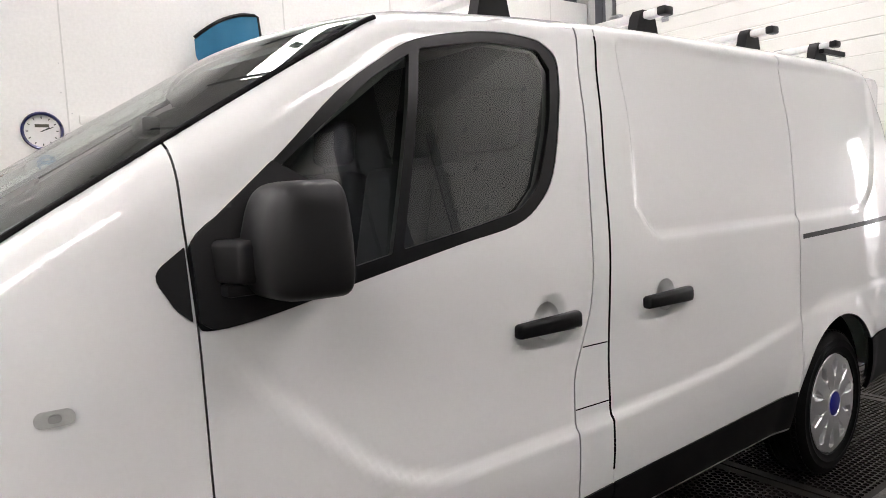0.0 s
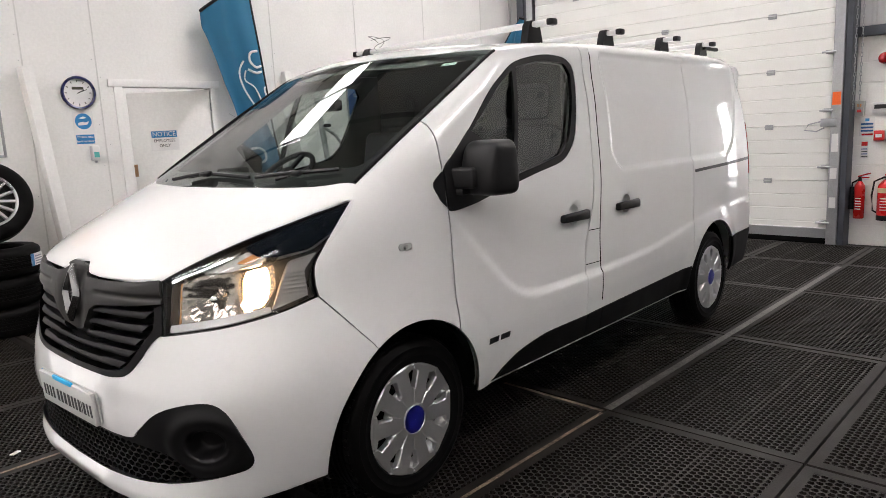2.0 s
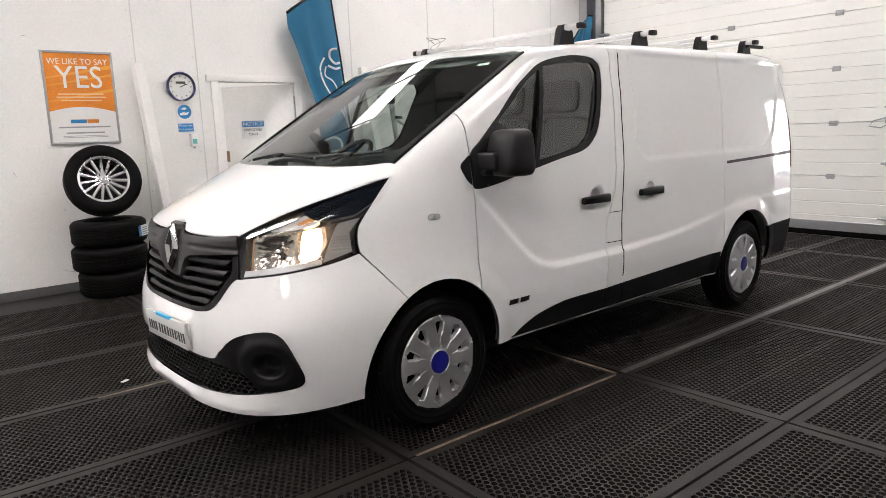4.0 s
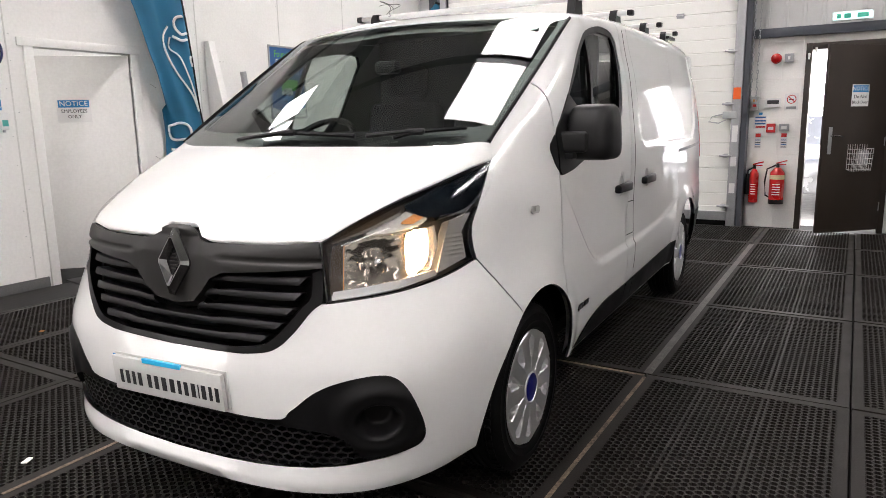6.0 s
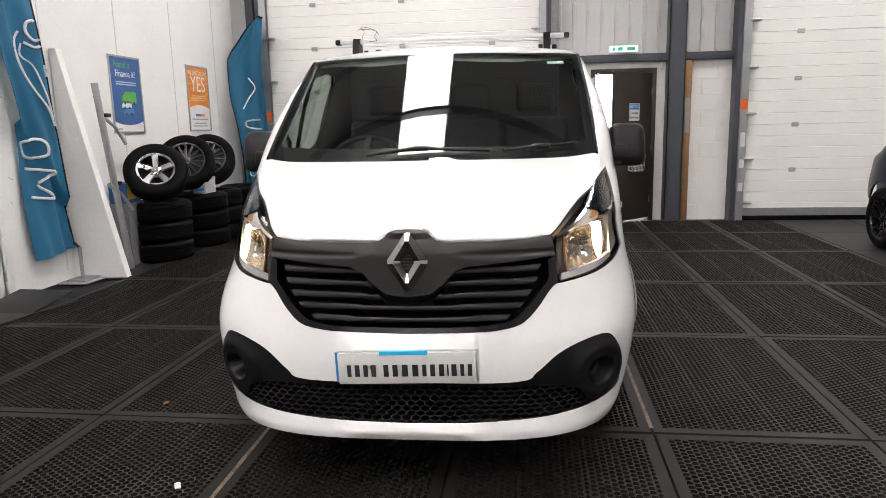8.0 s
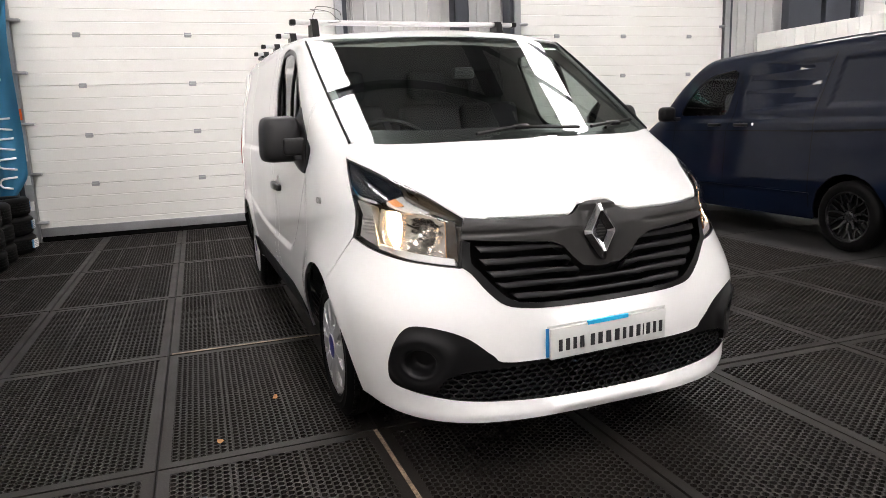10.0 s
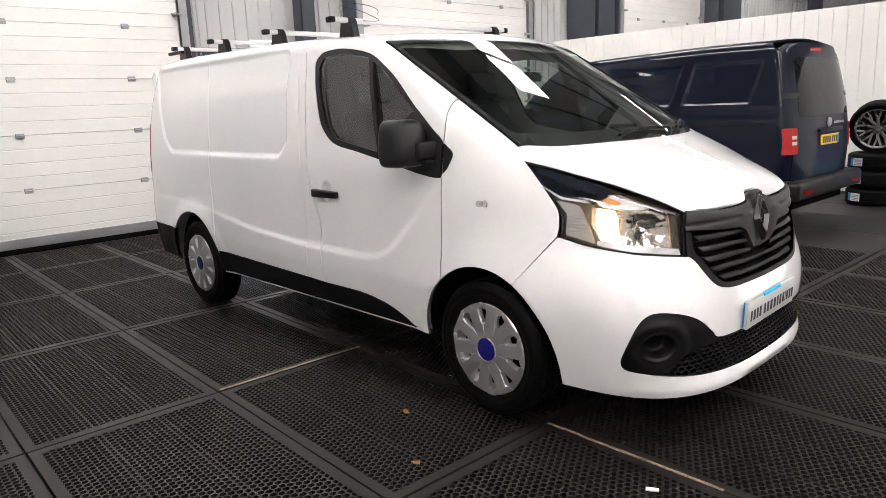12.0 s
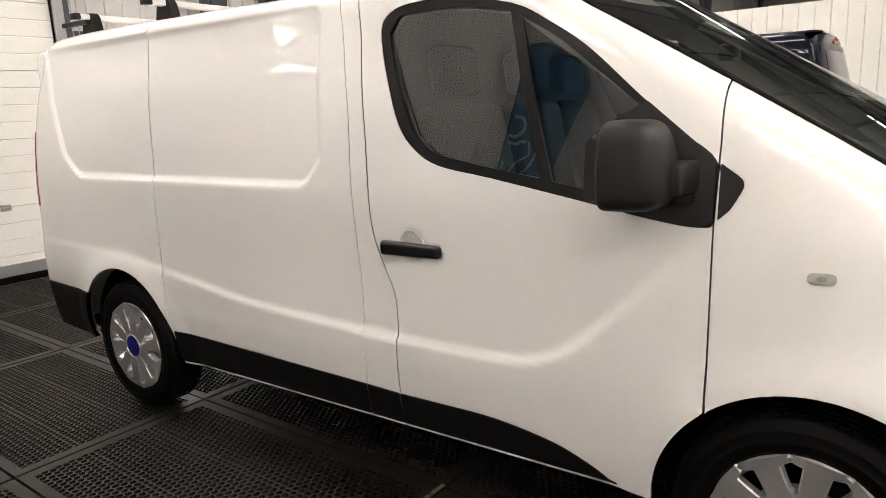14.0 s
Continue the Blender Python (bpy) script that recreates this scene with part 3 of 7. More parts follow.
col = merge(box(6.86, 7.085, -2.64, -2.625, -0.02, Z_C), merge(box(6.86, 7.085, -2.425, -2.41, -0.02, Z_C), box(6.965, 6.98, -2.63, -2.42, -0.02, Z_C)))
box(6.86, 6.872, -2.64, -2.41, -0.02, Z_C, bm=col)
tagged(part("steel_column", col, column_paint, smooth=False), "dark grey painted steel column", "column", "steel columns", "structure")
for y, w in ((4.52, 0.285), (3.72, 0.06), (-9.30, 0.38), (-10.10, 0.30), (-14.75, 0.40), (-15.95, 0.50), (-21.9, 0.40), (-29.5, 0.10)):
    tagged(part("steel_column", box(6.93, 7.10, y - w, y + w, -0.02, Z_C, 0.004), column_paint), "dark grey painted steel column", "column", "steel columns", "structure")
tagged(part("timber_post", box(6.98, 7.08, -2.76, -2.655, -0.02, 2.27, 0.004), wood), "bare timber post beside the steel column", "timber post")
tagged(part("wall_scrap", box(6.972, 6.979, -2.745, -2.67, 1.26, 1.75, 0.002), paint_mat("grey filler board", (0.35, 0.33, 0.29), 0.7)), "grey board offcut fixed to the timber post", "board")

# way out: frame and door ajar
door_3 = tagged(new("door_3"), "dark brown door standing ajar in its frame", "door", kind="structure")
part("door_frame", merge(box(X_E - 0.04, X_E + 0.2, -2.285, -2.22, -0.02, 2.19, 0.004), merge(box(X_E - 0.04, X_E + 0.2, -1.42, -1.355, -0.02, 2.19, 0.004), box(X_E - 0.04, X_E + 0.2, -2.22, -1.42, 2.12, 2.19, 0.004))), brown_door, door_3)
LEAF = Matrix.Translation((X_E - 0.02, -2.22, 0.025)) @ pose(0, 0, 0, 0, 0, 45)
leaf = part("door_leaf", moved(box(-0.022, 0.022, 0.0, 0.86, 0.005, 2.09, 0.003), LEAF), brown_door, door_3)
sign = part("notice", moved(box(-0.026, -0.023, 0.30, 0.53, 1.42, 1.66), LEAF), paper_white, leaf, "white notice with a blue heading")
part("notice_head", moved(box(-0.0275, -0.026, 0.31, 0.52, 1.575, 1.65), LEAF), sign_blue, sign)
lettering("NOTICE", 0.062, LEAF @ on_east(-0.029, 0.415, 1.612), paper_white, sign)
lettering("Do Not", 0.055, LEAF @ on_east(-0.0275, 0.415, 1.525), ink, sign)
lettering("Block Door", 0.045, LEAF @ on_east(-0.0275, 0.415, 1.465), ink, sign)
h = part("door_handle", moved(box(-0.034, -0.022, 0.755, 0.800, 0.90, 1.20, 0.005), LEAF), steel_grey, leaf)
part("lever", moved(tube([(-0.03, 0.777, 1.10), (-0.075, 0.777, 1.10), (-0.08, 0.70, 1.10), (-0.08, 0.66, 1.09)], 0.009), LEAF), chrome, h)
bm = bmesh.new()
for i in range(9):
    y = 0.26 + 0.26 * i / 8
    tube([(-0.025, y, 1.00), (-0.025, y, 0.72), (-0.10, y, 0.70), (-0.12, y, 0.95)], 0.0022, 5, bm)
for z in (0.72, 0.78, 0.84, 0.90, 0.95):
    q = -0.10 - 0.02 * (z - 0.70) / 0.25
    tube([(-0.025, 0.26, z), (q, 0.26, z), (q, 0.52, z), (-0.025, 0.52, z)], 0.0026, 5, bm)
basket = part("wire_basket", moved(bm, LEAF), paint_mat("white plastic coated wire", (0.75, 0.75, 0.74), 0.4), leaf, "white wire letter basket")
part("post_bundle", moved(box(-0.09, -0.045, 0.29, 0.42, 0.78, 0.93, 0.006), LEAF), paint_mat("grey paper", (0.3, 0.3, 0.31), 0.8), basket)
for z in (0.3, 1.05, 1.85):
    part("hinge", rod((X_E - 0.045, -2.22, z - 0.05), (X_E - 0.045, -2.22, z + 0.05), 0.009, 8), steel_grey, door_3)
for y, z in ((-1.39, 2.04), (-1.46, 2.10)):
    part("contact", box(X_E - 0.055, X_E - 0.04, y - 0.012, y + 0.012, z - 0.035, z + 0.035, 0.002), paper_white, door_3)

# exit sign, alarm, panels, signs on the blockwork
ex = thing("exit_sign", "lit white and green exit sign above the door", "exit sign")
part("case", box(6.96, 7.02, -2.005, -1.595, 2.405, 2.505, 0.008), paper_white, ex)
part("lit_face", box(6.957, 6.960, -1.99, -1.61, 2.415, 2.495), glow_mat("lit exit face", (0.65, 1.0, 0.95), 1.2), ex, "glowing pale green face")
for a, b in ((-1.685, -1.645), (-1.785, -1.715), (-1.955, -1.845)):
    part("symbol_bar", box(6.955, 6.957, a, b, 2.43, 2.48), paint_mat("green symbol", (0.05, 0.45, 0.30), 0.5), ex)
FX = X_E - 0.012
al = thing("alarm_beacon", "red round alarm beacon on the white wall", "alarm")
part("base", moved(lathe([(0.001, 0), (0.060, 0), (0.060, -0.02), (0.056, -0.022)], 28, "x"), Matrix.Translation((FX, -1.04, 2.035))), red_paint, al)
part("dome", moved(lathe([(0.054, -0.02), (0.050, -0.05), (0.030, -0.065), (0.001, -0.068)], 28, "x"), Matrix.Translation((FX, -1.04, 2.035))), red_lens, al)


def wall_box(name, label, cat, y, z, w, h, d, material, extra=None):
    t = thing(name, label, cat)
    part("case", box(FX - d, FX, y - w / 2, y + w / 2, z - h / 2, z + h / 2, min(0.008, d / 3)), material, t)
    if extra:
        for a, b, c, e, mt in extra:
            part("face", box(FX - d - 0.002, FX - d + 0.001, y - b, y - a, z + c, z + e), mt, t)
    return t


grey_box = paint_mat("grey switch box", (0.30, 0.31, 0.32), 0.5)
wall_box("switch_box", "grey square switch box on the wall", "switch", -1.18, 2.035, 0.10, 0.10, 0.05, grey_box, [(-0.012, 0.012, -0.02, 0.02, paper_white)])
wall_box("keypad", "white alarm keypad with a dark screen", "keypad", -1.035, 1.515, 0.17, 0.11, 0.03, paper_white, [(-0.065, 0.065, -0.015, 0.03, ink)])
ns = wall_box("no_smoking_sign", "white sign with a red ring", "sign", -1.235, 1.52, 0.15, 0.20, 0.004, paper_white, [(-0.055, 0.055, -0.085, -0.055, grey_box)])
part("red_ring", moved(lathe([(0.043, 0), (0.052, 0), (0.052, -0.002), (0.043, -0.002)], 32, "x", True), Matrix.Translation((FX - 0.004, -1.235, 1.55))), red_paint, ns)
part("red_bar", moved(box(-0.002, 0, -0.045, 0.045, -0.005, 0.005), Matrix.Translation((FX - 0.0045, -1.235, 1.55)) @ pose(0, 0, 0, 45, 0, 0)), red_paint, ns)
part("symbol_bar", box(FX - 0.006, FX - 0.004, -1.26, -1.21, 1.543, 1.555), ink, ns)
wall_box("safety_notice", "small white notice with blue and red lines", "sign", -0.905, 1.31, 0.15, 0.21, 0.004, paper_white, [(-0.06, 0.06, -0.02, 0.0, paper_blue), (-0.06, 0.06, 0.02, 0.04, paper_blue), (-0.06, 0.06, -0.055, -0.035, paper_blue), (-0.05, 0.06, -0.095, -0.075, red_paint), (-0.02, 0.02, 0.06, 0.09, sign_blue)])
wall_box("call_point", "red square fire call point", "call point", -1.03, 1.21, 0.10, 0.11, 0.05, red_paint, [(-0.03, 0.03, -0.02, 0.015, paper_white)])
wall_box("socket", "grey double switch on the wall", "switch", -1.175, 1.215, 0.11, 0.09, 0.04, grey_box, [(-0.03, 0.03, -0.02, 0.02, paper_white)])
wall_box("pull_switch", "grey door control box with an orange knob", "switch", -0.835, 1.51, 0.09, 0.17, 0.07, paint_mat("worn grey box", (0.42, 0.42, 0.40), 0.5), [(-0.02, 0.02, 0.02, 0.05, orange_lens), (-0.02, 0.02, -0.04, -0.01, red_paint)])
for y in (-0.89, -1.18):
    wall_box("extinguisher_card", "small white extinguisher card with red panel", "sign", y, 1.06, 0.075, 0.19, 0.003, paper_white, [(-0.03, 0.03, 0.04, 0.085, red_paint), (-0.03, 0.03, 0.0, 0.01, paper_blue), (-0.03, 0.03, -0.03, -0.02, ink), (-0.03, 0.03, -0.055, -0.045, paper_blue), (-0.03, 0.03, -0.085, -0.075, ink)])
wall_box("motion_sensor", "small white sensor on the wall", "sensor", -2.37, 2.205, 0.06, 0.11, 0.07, paper_white)


def extinguisher(y, r, h, hose, label):
    e = thing("fire_extinguisher", label, "fire extinguisher", group="fire extinguishers on the wall")
    x, z0 = FX - r - 0.015, 0.295
    part("cylinder", moved(lathe([(0.001, 0), (r * 0.9, 0), (r, 0.012), (r, h * 0.80), (r * 0.93, h * 0.87), (r * 0.6, h * 0.95), (r * 0.3, h), (0.001, h)], 28, "z"), Matrix.Translation((x, y, z0))), red_paint, e)
    part("valve", merge(rod((x, y, z0 + h - 0.01), (x, y, z0 + h + 0.05), 0.018, 12), box(x - 0.02, x + 0.02, y - 0.015, y + 0.015, z0 + h + 0.02, z0 + h + 0.05, 0.004)), dark_plastic, e)
    part("lever", merge(tube([(x, y + 0.02, z0 + h + 0.05), (x, y - 0.06, z0 + h + 0.075), (x, y - 0.10, z0 + h + 0.085)], 0.008), tube([(x, y, z0 + h + 0.035), (x, y - 0.09, z0 + h + 0.04)], 0.007)), red_paint, e)
    part("wall_bracket", box(x + r * 0.8, FX + 0.001, y - 0.02, y + 0.02, z0 + h * 0.6, z0 + h * 0.7), steel_grey, e)
    if hose:
        part("hose", tube([(x, y + 0.02, z0 + h + 0.03), (x - 0.02, y + r + 0.03, z0 + h - 0.02), (x - 0.02, y + r + 0.05, z0 + h * 0.6), (x - 0.02, y + r + 0.035, z0 + 0.10), (x - 0.02, y + r * 0.6, z0 + 0.06)], 0.010), dark_plastic, e, "black hose")
        part("foot_ring", moved(lathe([(r + 0.002, 0), (r + 0.003, 0.05), (r, 0.055), (0.5 * r, 0.0)], 28, "z", True), Matrix.Translation((x, y, z0 - 0.004))), dark_plastic, e)
        part("band", moved(lathe([(r + 0.001, h * 0.68), (r + 0.001, h * 0.80)], 28, "z"), Matrix.Translation((x, y, z0))), paint_mat("cream band", (0.75, 0.62, 0.35), 0.5), e)
    else:
        part("horn", merge(rod((x - 0.02, y + r + 0.015, z0 + h * 0.25), (x - 0.02, y + r + 0.015, z0 + h * 0.85), 0.035, 14, 0.022), tube([(x, y, z0 + h + 0.02), (x - 0.02, y + r + 0.015, z0 + h * 0.95), (x - 0.02, y + r + 0.015, z0 + h * 0.8)], 0.010)), dark_plastic, e, "black discharge horn")
    for i in range(5):
        part("label_bar", box(x - r - 0.0015, x - r + 0.02, y - r * 0.5, y + r * 0.5, z0 + h * (0.25 + 0.07 * i), z0 + h * (0.27 + 0.07 * i)), paper_white, e)


extinguisher(-0.88, 0.055, 0.42, False, "slim red extinguisher with a black horn")
extinguisher(-1.145, 0.085, 0.44, True, "red foam extinguisher with hose and cream band")
ch = bmesh.new()
for y in (-0.80, -0.86):
    for i in range(60):
        z = 1.53 + 0.05 * i
        o = lathe([(0.010 + 0.003 * math.cos(a), 0.003 * math.sin(a)) for a in np.linspace(0, 6.283, 5, endpoint=False)], 8, "x" if i % 2 else "y", True)
        merge(ch, moved(o, Matrix.Translation((6.90, y, z)) @ Matrix.Diagonal((1, 1, 2.4, 1))))
tagged(part("hoist_chain", ch, steel_grey), "hanging steel hand chain of the overhead door", "chain", kind="stuff")

# partition of ribbed panels at the far side
bm = box(X_W, 6.95, -8.32, -8.24, -0.02, 2.66)
tagged(part("wall_partition", bm, door_white), "white ribbed panel partition", "wall", kind="structure")
for i, x in enumerate(np.arange(-3.9, 6.7, 0.20)):
    part("panel", box(x + 0.003, x + 0.197, -8.242, -8.226, -0.02, 2.66, 0.004, 1), door_white, bpy.data.objects["wall_partition"])
lad = thing("ladder", "pale aluminium ladder fixed on the far wall", "ladder")
for y in (-20.25, -20.95):
    part("stile", box(6.98, 7.03, y - 0.02, y + 0.02, -0.02, 6.2), steel_grey, lad)
for i in range(21):
    part("rung", rod((7.0, -20.95, 0.3 + 0.28 * i), (7.0, -20.25, 0.3 + 0.28 * i), 0.018, 8), steel_grey, lad)

# the bright overcast distance beyond the yard
tagged(part("backdrop", box(30.0, 30.2, -30, 30, -1, 18), glow_mat("bright hazy sky", (1.0, 0.99, 0.97), 14.0)), "bright white hazy sky beyond the yard", "sky", kind="structure")
# a tree beyond the high window
tree = thing("tree", "leafy green tree beyond the high window", "tree", pose(12.5, 7.6, -0.05))
part("trunk", merge(rod((0, 0, 0), (0.05, 0.02, 2.6), 0.16, 12, 0.12), rod((0.05, 0.02, 2.55), (0.1, 0.05, 5.6), 0.12, 12, 0.03)), paint_mat("grey brown bark", (0.10, 0.075, 0.055), 0.9, vary=0.3, bump=0.2), tree)
rng = random.Random(5)
for i in range(9):
    a, z = i * 2.4, 2.0 + 0.4 * i
    part("limb", rod((0, 0, z), (1.3 * math.cos(a), 1.3 * math.sin(a), z + 0.9), 0.05, 8, 0.015), bpy.data.materials["grey brown bark"], tree)
verts, faces = [], []
for i in range(2600):
    c = Vector((rng.gauss(0, 1), rng.gauss(0, 1), rng.gauss(0, 0.9)))
    c = c.normalized() * (rng.random() ** 0.4) * (1.6 + 0.5 * math.sin(3 * c.x + 2 * c.y)) + Vector((0, 0, 4.4))
    u = Vector((rng.gauss(0, 1), rng.gauss(0, 1), rng.gauss(0, 1))).normalized() * 0.075
    v = u.cross(Vector((rng.gauss(0, 1), rng.gauss(0, 1), rng.gauss(0, 1))).normalized()) * 0.7
    k = len(verts)
    verts += [tuple(c - u), tuple(c + v), tuple(c + u), tuple(c - v)]
    faces.append((k, k + 1, k + 2, k + 3))
me = bpy.data.meshes.new("crown")
me.from_pydata(verts, [], faces)
me.materials.append(paint_mat("green leaves", (0.06, 0.12, 0.025), 0.6, vary=0.35, scale=3, bump=0))
crown = new("crown", me)
crown.parent = tree
# a parked car in the yard, beyond the open door
car = thing("car", "silver hatchback parked in the sunny yard", "car", pose(10.6, -2.3, -0.05))
bm = slab([(-2.0, 0.30), (-2.05, 0.62), (-1.9, 0.80), (-1.0, 0.95), (-0.35, 1.40), (0.9, 1.45), (1.7, 1.05), (2.0, 0.95), (2.05, 0.35)], 1.7, 0.05)
part("body", bm, paint_mat("silver car paint", (0.55, 0.56, 0.58), 0.25, metal=0.5, coat=1.0), car)
part("side_glass", slab([(-0.75, 1.0), (-0.25, 1.34), (0.85, 1.38), (1.45, 1.05)], -0.006, 0.002), dark_glass, car)
for x in (-1.3, 1.3):
    t = part("wheel", moved(lathe([(0.20, 0.0), (0.22, -0.01), (0.31, -0.01), (0.32, 0.02), (0.32, 0.2)], 28, "y"), Matrix.Translation((x, -0.01, 0.31))), rubber, car)
    part("rim", moved(lathe([(0.001, -0.012), (0.20, -0.006), (0.21, 0.03)], 28, "y"), Matrix.Translation((x, -0.01, 0.31))), alloy, t)

# ---- the white panel van ----
VAN = thing("panel_van", "white panel van, black trim, headlamps lit, standing on rubber mats", "van", pose(0, 0, 0, 0, 0, 1.7))


def spline(pts, n=8, closed=False):
    """A smooth curve through points (Catmull-Rom)."""
    p = np.array(pts, float)
    out = []
    k = len(p)
    for i in range(k if closed else k - 1):
        a, b, c, d = (p[(i + j - 1) % k] if closed else p[min(max(i + j - 1, 0), k - 1)] for j in range(4))
        for t in np.linspace(0, 1, n, endpoint=False):
            out.append(0.5 * (2 * b + (c - a) * t + (2 * a - 5 * b + 4 * c - d) * t * t + (3 * b - 3 * c + d - a) * t ** 3))
    if not closed:
        out.append(p[-1])
    return [tuple(v) for v in out]


def soft(pts, r=0.25, n=5):
    """A closed outline with its corners rounded off by a share of the shorter side; a third value sets the share of one corner."""
    out = []
    k = len(pts)
    for i in range(k):
        b = np.array(pts[i][:2], float)
        rr = pts[i][2] if len(pts[i]) > 2 else r
        if rr == 0:
            out.append(tuple(b))
            continue
        a, c = np.array(pts[i - 1][:2], float), np.array(pts[(i + 1) % k][:2], float)
        cut = rr * min(np.linalg.norm(a - b), np.linalg.norm(c - b))
        p, q = b + (a - b) / np.linalg.norm(a - b) * cut, b + (c - b) / np.linalg.norm(c - b) * cut
        for t in np.linspace(0, 1, n):
            out.append(tuple((1 - t) ** 2 * p + 2 * t * (1 - t) * b + t * t * q))
    return out


def dense(pts, step):
    p = np.array(pts, float)
    out = []
    for a, b in zip(p, np.roll(p, -1, 0)):
        n = max(1, int(np.ceil(np.linalg.norm(b - a) / step)))
        out += [a + (b - a) * i / n for i in range(n)]
    return np.array(out)


def within(poly, pts):
    x, y = pts[:, 0], pts[:, 1]
    inside = np.zeros(len(pts), bool)
    for (ax, ay), (bx, by) in zip(poly, np.roll(poly, -1, 0)):
        hit = ((ay > y) != (by > y)) & (x < (bx - ax) * (y - ay) / (by - ay + 1e-12) + ax)
        inside ^= hit
    return inside


def surface_normal(p, e=0.012):
    f = FIELD["shape"]
    g = np.stack([f(p[:, 0] + (e if i == 0 else 0), p[:, 1] + (e if i == 1 else 0), p[:, 2] + (e if i == 2 else 0))
                  - f(p[:, 0] - (e if i == 0 else 0), p[:, 1] - (e if i == 1 else 0), p[:, 2] - (e if i == 2 else 0)) for i in range(3)], 1)
    return g / np.maximum(np.linalg.norm(g, axis=1, keepdims=True), 1e-9)


DEG = 0.024


def patch(name, outline, lay, material, parent, step=0.03, holes=(), offset=0.0, flange=0.02, mirror=False, label="", shape=None, both=False, ease=0.012):
    """A panel of the body: an outline in two coordinates, filled finely and laid onto the body's surface, with folded edges."""
    from mathutils import geometry
    k = np.array((DEG, 1.0)) if lay is on_nose else np.array((1.0, 1.0))
    loops = [dense(np.array(o, float)[:, :2] * k, step) for o in (outline, *holes)]
    low, high = loops[0].min(0), loops[0].max(0)
    gx, gy = np.meshgrid(np.arange(low[0], high[0], step), np.arange(low[1], high[1], step * 0.87))
    gx[1::2] += step / 2
    grid = np.stack([gx.ravel(), gy.ravel()], 1)
    keep = within(loops[0], grid)
    for h in loops[1:]:
        keep &= ~within(h, grid)
    grid = grid[keep]
    rim = np.concatenate(loops)
    far = np.ones(len(grid), bool)
    for i in range(0, len(grid), 500):
        far[i:i + 500] = (np.abs(grid[i:i + 500, None] - rim[None]) ** 2).sum(2).min(1) > (0.45 * step) ** 2
    grid = grid[far]
    pts = np.concatenate([rim, grid])
    edges, start = [], 0
    for o in loops:
        n = len(o)
        edges += [(start + i, start + (i + 1) % n) for i in range(n)]
        start += n
    vs, _, faces, _, _, _ = geometry.delaunay_2d_cdt([Vector(p) for p in pts], edges, [], 0, 1e-6)
    vs = np.array([tuple(v) for v in vs])
    tri = np.array([f[:3] for f in faces])
    mid = vs[tri].mean(1)
    ok = within(loops[0], mid)
    for h in loops[1:]:
        ok &= ~within(h, mid)
    tri = tri[ok]
    par = vs / k
    p3 = np.stack(lay(par[:, 0], par[:, 1]), 1)
    nor = surface_normal(p3, ease)
    p3 = p3 + nor * offset
    if shape is not None:
        p3 = p3 + nor * shape(par[:, 0], par[:, 1])[:, None]
    count = {}
    for f in tri:
        for a, b in ((f[0], f[1]), (f[1], f[2]), (f[2], f[0])):
            key = (min(a, b), max(a, b))
            count.setdefault(key, []).append((a, b))
    verts, normals, polys = list(p3), list(nor), [tuple(f) for f in tri]
    # outward winding
    a, b, c = p3[tri[:, 0]], p3[tri[:, 1]], p3[tri[:, 2]]
    flip = (np.cross(b - a, c - a) * nor[tri[:, 0]]).sum(1) < 0
    polys = [tuple(f[::-1]) if s else tuple(f) for f, s in zip(tri, flip)]
    if flange:
        idx = {}
        for key, uses in count.items():
            if len(uses) == 1:
                a, b = uses[0]
                quad = []
                for v in (a, b):
                    if v not in idx:
                        idx[v] = len(verts)
                        verts += [p3[v], p3[v] - nor[v] * flange]
                        normals += [nor[v], nor[v]]
                    quad.append(idx[v])
                polys.append((quad[0], quad[0] + 1, quad[1] + 1, quad[1]))
    verts = np.array(verts)
    made = []
    for side in ((1, -1) if both else ((-1,) if mirror else (1,))):
        me = bpy.data.meshes.new(name)
        s = np.array((1, side, 1))
        me.from_pydata((verts * s).tolist(), [], [p[::-1] for p in polys] if side < 0 else polys)
        me.polygons.foreach_set("use_smooth", [True] * len(me.polygons))
        if shape is None:
            me.normals_split_custom_set_from_vertices((np.array(normals) * s).tolist())
        me.materials.append(material)
        ob = new(name, me)
        ob.parent = parent
        if label:
            ob["label"] = label
        made.append(ob)
    return made[0] if len(made) == 1 else made


def arch(cx, cz, rx, rz, a0, a1, n=22):
    return [(cx + rx * math.cos(radians(a)), cz + rz * math.sin(radians(a))) for a in np.linspace(a0, a1, n)]


def top_edge(x, y):
    """The height of the shoulder where the flank turns into the roof."""
    return float(on_top(np.array([x]), np.array([y]))[2][0])


EDGE = [(-0.143, 0.800), (0.772, 0.787), (1.2, 0.785), (2.5, 0.782), (3.6, 0.772), (3.9, 0.755)]


def shoulder(x0, x1, n):
    return [(x, top_edge(x, lerp_tab(x, EDGE))) for x in np.linspace(x0, x1, n)]


